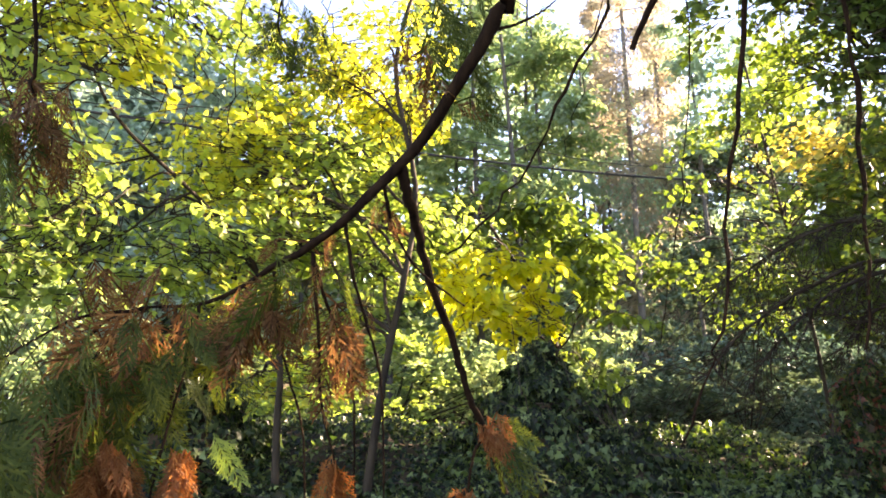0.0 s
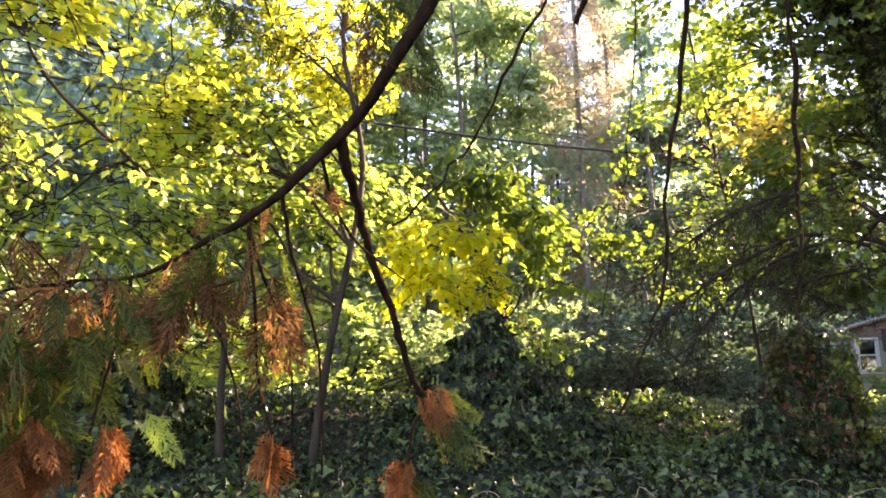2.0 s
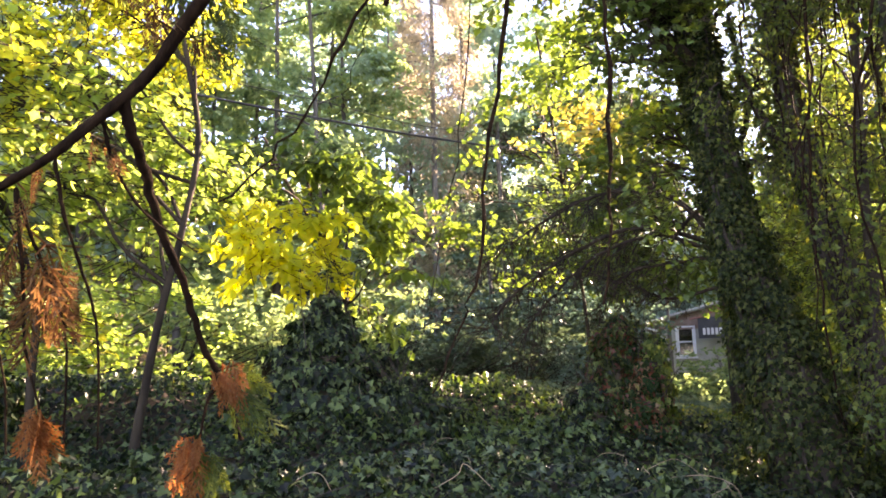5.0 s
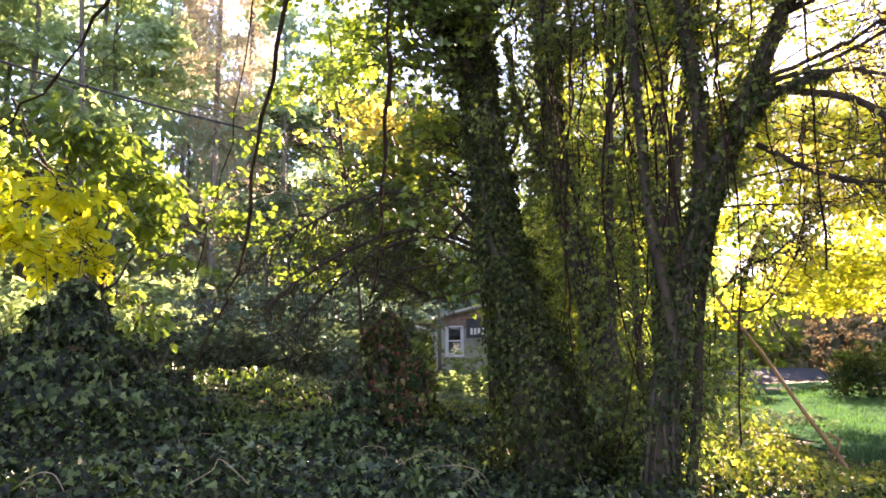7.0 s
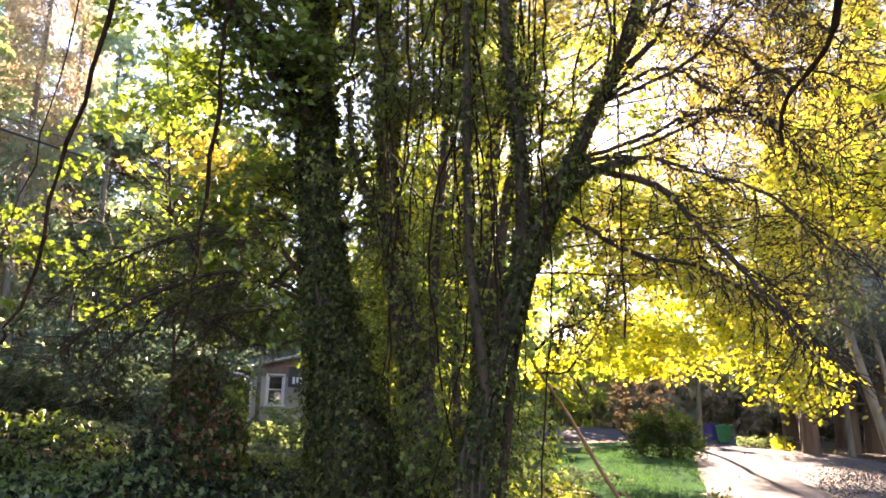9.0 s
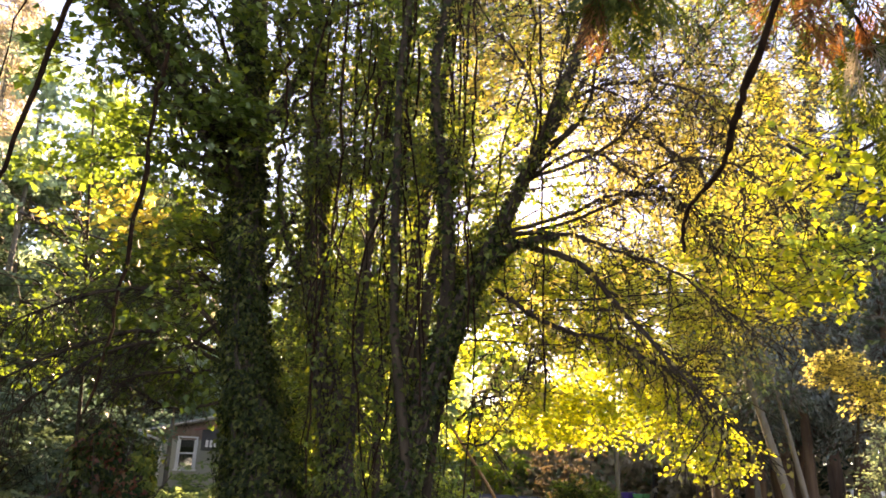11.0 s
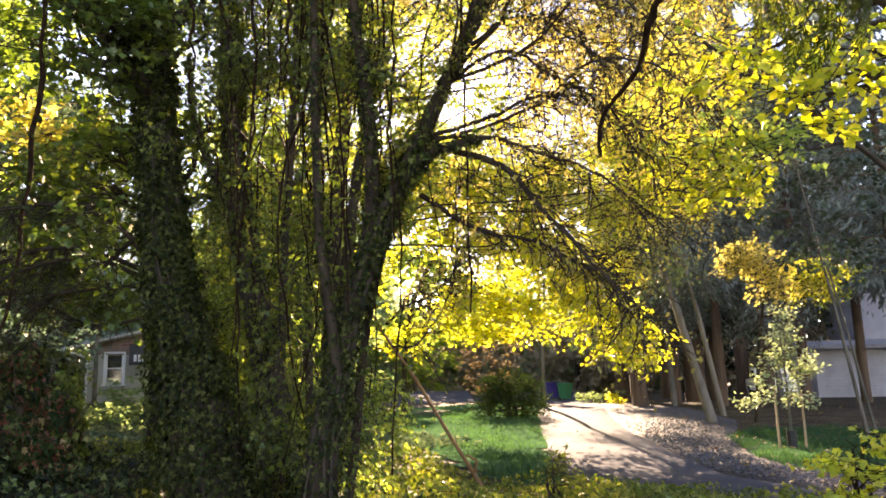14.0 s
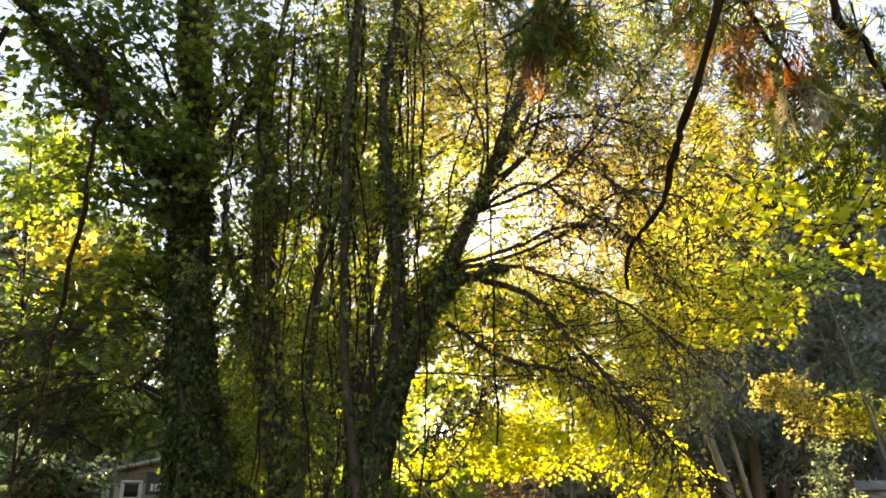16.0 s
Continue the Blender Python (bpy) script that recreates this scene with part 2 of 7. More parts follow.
# ---------- building blocks ----------
def rng_of(seed):
    return np.random.default_rng(seed)


def unit(v):
    v = np.asarray(v, float)
    return v / (np.linalg.norm(v, axis=-1, keepdims=True) + 1e-9)


def mesh_of(name, chunks, smooth=False):
    """One mesh from (vertices, faces) pieces; faces of each piece have one corner count."""
    chunks = [(np.asarray(v, float), np.asarray(f, int)) for v, f in chunks if len(v)]
    me = bpy.data.meshes.new(name)
    nv, vs, loops, totals = 0, [], [], []
    for v, f in chunks:
        vs.append(v)
        loops.append((f + nv).ravel())
        totals.append(np.full(len(f), f.shape[1]))
        nv += len(v)
    vs, loops, totals = np.concatenate(vs), np.concatenate(loops), np.concatenate(totals)
    me.vertices.add(len(vs))
    me.vertices.foreach_set("co", vs.ravel())
    me.loops.add(len(loops))
    me.loops.foreach_set("vertex_index", loops)
    me.polygons.add(len(totals))
    me.polygons.foreach_set("loop_start", np.concatenate([[0], np.cumsum(totals)[:-1]]))
    me.polygons.foreach_set("use_smooth", np.full(len(totals), smooth))
    me.update(calc_edges=True)
    return me


def thing(name, at, label, category, group="", kind=""):
    ob = new(name)
    ob.location = at
    ob.empty_display_size = 0.2
    return tagged(ob, label, category, group, kind)


def part(name, chunks, material, parent=None, label="", smooth=False, kind=""):
    """One mesh object; places are given in the world's metres."""
    me = chunks if isinstance(chunks, bpy.types.Mesh) else mesh_of(name, chunks, smooth)
    me.materials.append(material)
    ob = new(name, me)
    if parent is not None:
        ob.parent = parent
        base, p = Vector((0, 0, 0)), parent
        while p is not None:
            base += p.location
            p = p.parent
        ob.location = -base
    return tagged(ob, label, "", "", kind)


def flow(pts, n):
    """A smooth line of n+1 places through pts."""
    p = np.asarray(pts, float)
    if len(p) == 2:
        return p[0] + np.linspace(0, 1, n + 1)[:, None] * (p[1] - p[0])
    q = np.vstack([2 * p[0] - p[1], p, 2 * p[-1] - p[-2]])
    out = []
    for u in np.linspace(0, len(p) - 1, n + 1):
        i = min(int(u), len(p) - 2)
        t = u - i
        a, b, c, d = q[i:i + 4]
        out.append(0.5 * (2 * b + (c - a) * t + (2 * a - 5 * b + 4 * c - d) * t * t + (3 * b - a - 3 * c + d) * t ** 3))
    return np.array(out)


def tube(pts, r, sides=8, lumps=0.0, rng=None):
    """A closed tapering tube along pts, with radius r (one number or one for each place)."""
    p = np.asarray(pts, float)
    n = len(p)
    r = np.broadcast_to(np.asarray(r, float), (n,))
    tan = unit(np.gradient(p, axis=0))
    side = unit(np.cross(tan, (0.31, 0.17, 0.0) + 0.9 * np.eye(3)[np.argmin(np.abs(tan).mean(0))]))
    other = np.cross(tan, side)
    a = np.linspace(0, 2 * np.pi, sides, endpoint=False)
    rad = r[:, None] * np.ones(sides)
    if lumps and rng is not None:
        rad = rad * (1 + lumps * rng.normal(size=rad.shape))
    v = p[:, None] + rad[..., None] * (np.cos(a)[None, :, None] * side[:, None] + np.sin(a)[None, :, None] * other[:, None])
    v = np.vstack([v.reshape(-1, 3), p[:1], p[-1:]])
    i, j = np.meshgrid(np.arange(n - 1), np.arange(sides), indexing="ij")
    k = (j + 1) % sides
    quads = np.stack([i * sides + j, i * sides + k, (i + 1) * sides + k, (i + 1) * sides + j], -1).reshape(-1, 4)
    j = np.arange(sides)
    k = (j + 1) % sides
    caps = np.vstack([np.stack([k, j, np.full(sides, n * sides)], 1),
                      np.stack([(n - 1) * sides + j, (n - 1) * sides + k, np.full(sides, n * sides + 1)], 1)])
    return [(v, quads), (v, caps)]


def sticks(a, b, ra, rb):
    """Many thin straight three-sided twigs, from a to b."""
    a, b = np.asarray(a, float), np.asarray(b, float)
    n = len(a)
    if n == 0:
        return []
    ra, rb = np.broadcast_to(ra, (n,)), np.broadcast_to(rb, (n,))
    t = unit(b - a)
    s = unit(np.cross(t, np.where(np.abs(t[:, 2:3]) > 0.8, [[1.0, 0, 0]], [[0, 0, 1.0]])))
    o = np.cross(t, s)
    v = np.empty((n, 6, 3))
    for k in range(3):
        c, d = math.cos(k * 2.0944), math.sin(k * 2.0944)
        v[:, k] = a + ra[:, None] * (c * s + d * o)
        v[:, 3 + k] = b + rb[:, None] * (c * s + d * o)
    f = np.array([[0, 1, 4, 3], [1, 2, 5, 4], [2, 0, 3, 5]])
    return [(v.reshape(-1, 3), (f[None] + 6 * np.arange(n)[:, None, None]).reshape(-1, 4))]


def outline_leaf(half, fold=0.10, droop=0.12):
    """A leaf blade of unit length from half its outline (x, y), folded along the midrib."""
    ys = [y for _, y in half]
    pts = [(0, 0, 0)] + [(-x, y, fold * x - droop * y * y) for x, y in half] + [(0, 1, -droop)] + [(x, y, fold * x - droop * y * y) for x, y in reversed(half)]
    mid = (0, 0.42, -0.02 - droop * 0.18)
    v = np.array(pts + [mid])
    m = len(pts)
    return v, np.array([[i, (i + 1) % m, m] for i in range(m)])


LEAF_IVY = outline_leaf([(0.16, -0.10), (0.52, 0.12), (0.27, 0.40)], 0.18, 0.18)
LEAF_MAPLE = outline_leaf([(0.32, -0.08), (0.34, 0.12), (0.62, 0.38), (0.36, 0.50), (0.22, 0.74)], 0.12, 0.15)
LEAF_MAPLE_FAR = outline_leaf([(0.30, -0.06), (0.58, 0.36), (0.24, 0.64)], 0.12, 0.15)
LEAF_NEEDLE = (np.array([(0, 0, 0), (-0.15, 0.5, 0.03), (0, 1, -0.1), (0.15, 0.5, 0.03)]), np.array([[0, 1, 2], [0, 2, 3]]))
LEAF_OVAL = outline_leaf([(0.22, 0.20), (0.30, 0.50), (0.18, 0.82)], 0.2, 0.2)
LEAF_SMALL = (np.array([(0, 0, 0), (-0.34, 0.5, 0.06), (0, 1, -0.12), (0.34, 0.5, 0.06)]), np.array([[0, 1, 2], [0, 2, 3]]))
LEAF_SPRIG = (np.array([(0, 0, 0), (-0.5, 0.55, 0.0), (-0.12, 0.45, 0.03), (0, 1, -0.15), (0.12, 0.45, 0.03), (0.5, 0.6, 0.0), (0.0, 0.25, 0.02)]),
              np.array([[0, 2, 1], [0, 4, 2], [2, 4, 3], [0, 5, 4]]))
BLADE = (np.array([(-0.06, 0, 0), (0.06, 0, 0), (0.03, 0.6, 0.05), (0, 1, 0.2)]), np.array([[0, 1, 2], [0, 2, 3]]))


def frond_shape(pairs=9, width=0.34, rng=None):
    """A flat feathery cedar spray of unit length."""
    rng = rng or rng_of(5)
    vs, fs = [], []

    def strip(a, b, w):
        a, b = np.array(a), np.array(b)
        s = np.array([-(b - a)[1], (b - a)[0], 0])
        s = s / (np.linalg.norm(s) + 1e-9) * w
        k = len(vs)
        vs.extend([a - s, a + s, 0.5 * (a + b) + s * 1.1, b, 0.5 * (a + b) - s * 1.1])
        fs.extend([[k, k + 1, k + 2], [k, k + 2, k + 4], [k + 4, k + 2, k + 3]])
    strip((0, 0, 0), (0, 1, -0.1), 0.008)
    for i in range(pairs):
        y = 0.06 + 0.86 * i / pairs
        for sgn in (-1, 1):
            ln = width * (1 - 0.75 * max(0.0, y - 0.1) ** 1.2) * rng.uniform(0.75, 1.1)
            a = np.array((0, y + rng.uniform(-0.02, 0.02), 0))
            b = a + np.array((sgn * ln * 0.58, ln * 0.85, -0.12 * ln))
            strip(a, b, 0.0115)
            for u in (0.35, 0.65):
                q = a + u * (b - a)
                strip(q, q + np.array((sgn * ln * 0.10, ln * 0.42, -0.02)), 0.009)
                strip(q, q + np.array((sgn * ln * 0.34, ln * 0.16, -0.02)), 0.009)
    return np.array(vs), np.array(fs)


FROND = frond_shape(10, 0.36)
FROND_B = frond_shape(7, 0.42, rng_of(9))


def leaves(shape, pos, along, normal, size):
    """Many copies of a leaf in one piece: pos its foot, along its midrib, normal its upper side."""
    tv, tf = shape
    n = len(pos)
    if n == 0:
        return []
    y = unit(along)
    x = unit(np.cross(y, normal))
    z = np.cross(x, y)
    size = np.broadcast_to(np.asarray(size, float), (n,))
    v = pos[:, None] + size[:, None, None] * (tv[None, :, 0:1] * x[:, None] + tv[None, :, 1:2] * y[:, None] + tv[None, :, 2:3] * z[:, None])
    return [(v.reshape(-1, 3), (tf[None] + len(tv) * np.arange(n)[:, None, None]).reshape(-1, 3))]


def ball(rng, n, shell=0.5):
    """n random places in a unit ball, thinned towards its middle."""
    d = unit(rng.normal(size=(n, 3)))
    return d * (rng.uniform(0, 1, (n, 1)) ** (1 / 3) * (1 - shell) + shell * rng.uniform(0.55, 1, (n, 1)))


# open lines through the leaves along which the low sun comes in: foot, radius, share of twigs missing
TO_SUN = np.array((math.sin(radians(SUN_AZ)) * math.cos(radians(SUN_EL)), math.cos(radians(SUN_AZ)) * math.cos(radians(SUN_EL)), math.sin(radians(SUN_EL))))
GAPS = [((2.2, 25.5, 3.0), 2.2, 0.6), ((5.0, 28.0, 4.0), 2.2, 0.6), ((0.5, 24.0, 3.0), 1.8, 0.6), ((20.51, 8.80, 4.62), 1.5, 0.95), ((21.0, 9.3, 4.8), 1.2, 1.0), ((21.5, 8.2, 4.3), 1.1, 1.0), ((8.21, 4.12, 4.03), 0.7, 0.5), ((-1.15, 1.55, 1.35), 0.65, 0.9), ((-0.45, 1.65, 1.3), 0.5, 0.9), ((-1.6, 1.35, 1.15), 0.5, 0.9), ((2.22, 0.62, 2.89), 0.4, 0.9), ((5.51, 1.77, 3.66), 0.6, 0.6), ((1.55, 0.87, 2.85), 0.35, 0.8), ((8.3, 6.6, 0.5), 0.9, 0.5), ((6.6, 6.6, 0.5), 0.8, 0.45), ((12.6, 8.4, 0.2), 1.0, 0.6), ((-3.2, 6.2, 3.2), 0.9, 0.5), ((6.7, 8.6, 0.2), 1.0, 0.92), ((5.6, 7.0, 0.2), 0.9, 0.92), ((3.6, 6.3, 0.4), 0.4, 0.8), ((-4.0, 22.0, 3.0), 4.5, 0.5), ((-1.9, 11.2, 3.5), 1.4, 0.95), ((-2.6, 7.2, 3.6), 1.0, 0.55), ((-9.0, 17.0, 2.5), 3.0, 0.45), ((2.95, 9.6, 1.6), 0.45, 0.7), ((5.2, 6.6, 1.1), 0.6, 0.5), ((0.3, -0.1, 1.6), 0.32, 0.85), ((3.73, 6.50, 1.11), 0.3, 1.0)]


def kept(rng, root):
    """Which twigs stand outside the open lines."""
    ok = np.ones(len(root), bool)
    for foot, radius, share in GAPS:
        v = root - np.array(foot)
        along = v @ TO_SUN
        off = np.linalg.norm(v - along[:, None] * TO_SUN, axis=1)
        ok &= ~((along > 2.5) & (off < radius) & (rng.uniform(0, 1, len(root)) < share))
    return ok


def sprays(rng, centre, radii, count, per, shape, size, reach=0.45, flat=0.35, droop=0.25, twig=0.006):
    """Leafy twigs filling an ellipsoid: returns leaf pieces and twig pieces."""
    c = np.asarray(centre, float)
    lobes = rng.normal(size=(max(3, count // 12), 3)) * 0.55
    off = (lobes[rng.integers(0, len(lobes), count)] + rng.normal(size=(count, 3)) * 0.34)
    off *= (np.minimum(1.0, 1.25 / (np.linalg.norm(off, axis=1) + 1e-6)))[:, None] * np.asarray(radii, float)
    root = c + off
    ok = kept(rng, root)
    if not ok.any():
        return [], []
    root, off, count = root[ok], off[ok], int(ok.sum())
    way = unit(unit(off) * [1, 1, flat] + rng.normal(size=(count, 3)) * [0.5, 0.5, 0.25] - [0, 0, droop])
    ln = reach * rng.uniform(0.6, 1.3, count)
    a = root - way * ln[:, None] * 0.5
    b = root + way * ln[:, None] * 0.5
    tw = sticks(a, b, twig, twig * 0.4) if twig else []
    u = rng.uniform(0.05, 1.0, (count, per))
    pos = a[:, None] + u[..., None] * (b - a)[:, None] + rng.normal(size=(count, per, 3)) * [0.10, 0.10, 0.06] * reach
    along = way[:, None] * 0.6 + rng.normal(size=(count, per, 3)) * [0.8, 0.8, 0.35] - [0, 0, droop * 1.3]
    nrm = rng.normal(size=(count, per, 3)) * 0.45 + [0, 0, 1.0]
    s = size * rng.uniform(0.6, 1.25, count * per)
    return leaves(shape, pos.reshape(-1, 3), along.reshape(-1, 3), nrm.reshape(-1, 3), s), tw


def limb_to(rng, a, b, r, sag=0.12, sides=6):
    """A crooked limb from a to b."""
    a, b = np.asarray(a, float), np.asarray(b, float)
    ln = np.linalg.norm(b - a)
    p = a + np.linspace(0, 1, 5)[:, None] * (b - a)
    p[1:4] += rng.normal(size=(3, 3)) * ln * 0.045 + np.array([[0, 0, 0.7], [0, 0, 1.0], [0, 0, 0.7]]) * sag * ln
    q = flow(p, 10)
    return tube(q, np.linspace(r, r * 0.3, 11), sides), q


def tree(name, label, trunk, r0, r1, clumps, shape, size, mats, bark, seed, category="tree", group="", reach=0.6, limb_r=0.035, limbs_from=0.35,
         flat=0.35, droop=0.25, twig=0.007, sides=10, sag=0.10, dense=1.0):
    """A tree: trunk along its places, and clumps of leafy twigs (centre, radii, twigs, leaves a twig, which material), each on its own limb."""
    rng = rng_of(seed)
    t = flow(trunk, 24)
    root = thing(name, tuple(t[0]), label, category, group)
    rr = np.linspace(r0, r1, 25)
    rr[:3] *= [1.35, 1.15, 1.05]
    part("trunk", tube(t, rr, sides, 0.05, rng), bark, root, smooth=True)
    crown = {}
    wood = []
    for centre, radii, count, per, which in clumps:
        lv, tw = sprays(rng, centre, radii, int(count * dense), per, shape, size * 0.8, reach, flat, droop, twig)
        crown.setdefault(which, []).extend(lv)
        wood.extend(tw)
        k = max(int(24 * limbs_from), int(np.argmin(np.linalg.norm(t - (np.asarray(centre) - [0, 0, 0.8]), axis=1))))
        k = min(k, 24)
        tb, q = limb_to(rng, t[k], centre, max(0.01, min(limb_r, rr[k] * 0.7)), sag)
        part("limb", tb, bark, root, smooth=True)
        m = 10
        far = np.asarray(centre) + ball(rng, m, 0.8) * np.asarray(radii) * 0.9
        for e in far:
            s = q[rng.integers(5, 11)]
            mid = 0.5 * (s + e) + rng.normal(size=3) * 0.08 * np.linalg.norm(e - s) + [0, 0, 0.05]
            wood.extend(sticks([s, mid], [mid, e], [limb_r * 0.3, limb_r * 0.2], [limb_r * 0.2, 0.004]))
    if wood:
        part("brushwood", wood, bark, root, kind="stuff")
    for which, lv in crown.items():
        part("crown", lv, mats[which], root, kind="stuff")
    return root


def box(lo, hi):
    (a, b, c), (d, e, f) = lo, hi
    v = np.array([(x, y, z) for x in (a, d) for y in (b, e) for z in (c, f)])
    return (v, np.array([[0, 1, 3, 2], [4, 6, 7, 5], [0, 4, 5, 1], [2, 3, 7, 6], [0, 2, 6, 4], [1, 5, 7, 3]]))


def chamfered(lo, hi, c=0.02):
    """A box with bevelled edges, as one piece."""
    bm = bmesh.new()
    bmesh.ops.create_cube(bm, size=1.0)
    for v in bm.verts:
        v.co = Vector([l + (h - l) * (q + 0.5) for l, h, q in zip(lo, hi, v.co)])
    bmesh.ops.bevel(bm, geom=bm.edges[:], offset=c, segments=2, affect="EDGES", profile=0.6)
    bmesh.ops.triangulate(bm, faces=bm.faces[:])
    out = (np.array([v.co[:] for v in bm.verts]), np.array([[v.index for v in f.verts] for f in bm.faces]))
    bm.free()
    return out


def turned(chunks, at, yaw):
    """Pieces built round the origin, turned about z and set down at a place."""
    c, s = math.cos(radians(yaw)), math.sin(radians(yaw))
    m = np.array([[c, s, 0], [-s, c, 0], [0, 0, 1]])
    return [(np.asarray(v) @ m + np.asarray(at), f) for v, f in chunks]

# ---------- ground ----------
KNOTS = np.array([
    (0, 0, .1), (-6, 6, .9), (-4, 9.5, 1.5), (-1.3, 9.3, 1.0), (-2.6, 6.9, .7), (.8, 7.2, .45), (2.5, 9.6, .65), (3.8, 7.8, .25),
    (4.2, 6, .12), (7.2, 7, .1), (9.7, 4.5, .05), (12, 7, .05), (14, 11.4, .12), (20, 26, .25), (35, 29, .3), (44, 17, .3),
    (10, 33, .6), (0, 14, 1.2), (-6, 18, 1.6), (0, 32, 1.4), (-25, 25, 1.9), (8, 18, .35), (19, 32, .5), (23, 40, 1.25), (32, 40, 1.0), (0, -10, 0), (-12, -5, .5), (16, -8, 0)])


def ground_z(x, y):
    x, y = np.asarray(x, float), np.asarray(y, float)
    d2 = (x[..., None] - KNOTS[:, 0]) ** 2 + (y[..., None] - KNOTS[:, 1]) ** 2 + 0.6
    w = d2 ** -1.6
    z = (w * KNOTS[:, 2]).sum(-1) / w.sum(-1)
    return z + 0.02 * np.sin(1.7 * x + 0.6 * y) * np.sin(0.9 * y - 0.4 * x)


def on_ground(x, y, up=0.0):
    return (float(x), float(y), float(ground_z(x, y)) + up)


def sheet(xs, ys, up=0.0, inside=None):
    gx, gy = np.meshgrid(xs, ys, indexing="ij")
    v = np.stack([gx, gy, ground_z(gx, gy) + up], -1).reshape(-1, 3)
    n, m = gx.shape
    i, j = np.meshgrid(np.arange(n - 1), np.arange(m - 1), indexing="ij")
    f = np.stack([i * m + j, (i + 1) * m + j, (i + 1) * m + j + 1, i * m + j + 1], -1).reshape(-1, 4)
    if inside is not None:
        c = v[f].mean(1)
        f = f[inside(c[:, 0], c[:, 1])]
    return [(v, f)]


def within(poly):
    p = np.asarray(poly, float)

    def test(x, y):
        x, y = np.asarray(x), np.asarray(y)
        r = np.zeros(x.shape, bool)
        for (x1, y1), (x2, y2) in zip(p, np.roll(p, -1, 0)):
            hit = ((y1 > y) != (y2 > y)) & (x < (x2 - x1) * (y - y1) / (y2 - y1 + 1e-12) + x1)
            r ^= hit
        return r
    return test


def ribbon(line, width, up, n=40, rise=0.0):
    """A strip of ground cover along a line, with its edges turned down."""
    c = flow([(x, y, 0) for x, y in line], n)
    t = unit(np.gradient(c, axis=0))
    s = np.stack([t[:, 1], -t[:, 0], 0 * t[:, 0]], 1)
    w = np.broadcast_to(np.asarray(width, float), (len(line),))
    wi = np.interp(np.linspace(0, 1, n + 1), np.linspace(0, 1, len(line)), w)
    cols = []
    for k, (u, dz) in enumerate(((-1.03, -0.12), (-1, 0), (-0.5, 0.01), (0, 0.02), (0.5, 0.01), (1, 0), (1.03, -0.12))):
        q = c + s * (u * 0.5 * wi)[:, None]
        q[:, 2] = ground_z(q[:, 0], q[:, 1]) + up + dz
        cols.append(q)
    v = np.stack(cols, 1)
    m = v.shape[1]
    i, j = np.meshgrid(np.arange(n), np.arange(m - 1), indexing="ij")
    return [(v.reshape(-1, 3), np.stack([i * m + j, i * m + j + 1, (i + 1) * m + j + 1, (i + 1) * m + j], -1).reshape(-1, 4))]


_far = np.concatenate([[-600, -250, -120, -80], np.arange(-60, -14, 3.0), np.arange(-14, 20, 0.6), np.arange(20, 72, 2.5), [80, 120, 250, 600]])
ground = part("ground", sheet(_far, _far), M_SOIL, None, "dark woodland soil with leaf litter", True)
tagged(ground, "", "ground", "", "structure")

DRIVE_LINE = [(10, -12), (9.2, -3), (9.4, 2.5), (10.5, 6.2), (12.6, 8.6), (15.2, 11.0), (20.4, 15.7), (34.5, 27.4), (52, 43)]
drive = part("driveway", ribbon(DRIVE_LINE, [3, 2.8, 2.6, 2.6, 2.6, 2.4, 2.4, 3.0, 5], 0.035, 60), M_DRIVE, None, "pale sunlit asphalt driveway dusted with dry leaves", True)
tagged(drive, "", "driveway", "", "structure")
lane = part("lane", ribbon([(12, 45), (22, 40.5), (31, 38), (44, 38)], [17, 18, 14, 9], 0.05, 30), M_DRIVE, None, "shaded grey asphalt parking lane beyond the lawn", True)
tagged(lane, "", "lane", "", "structure")
verge = part("gravel_verge", ribbon([(11.2, -6), (11.3, 1), (11.7, 4.0), (12.6, 5.6), (14.4, 7.7), (17.3, 10.1), (21.8, 13.0), (29, 19.3)], [.8, .8, .9, 1.3, 1.7, 2.4, 3.8, 3.5], 0.02, 40), M_GRAVEL, None, "grey gravel verge strewn with leaves", True)
tagged(verge, "", "verge", "", "structure")

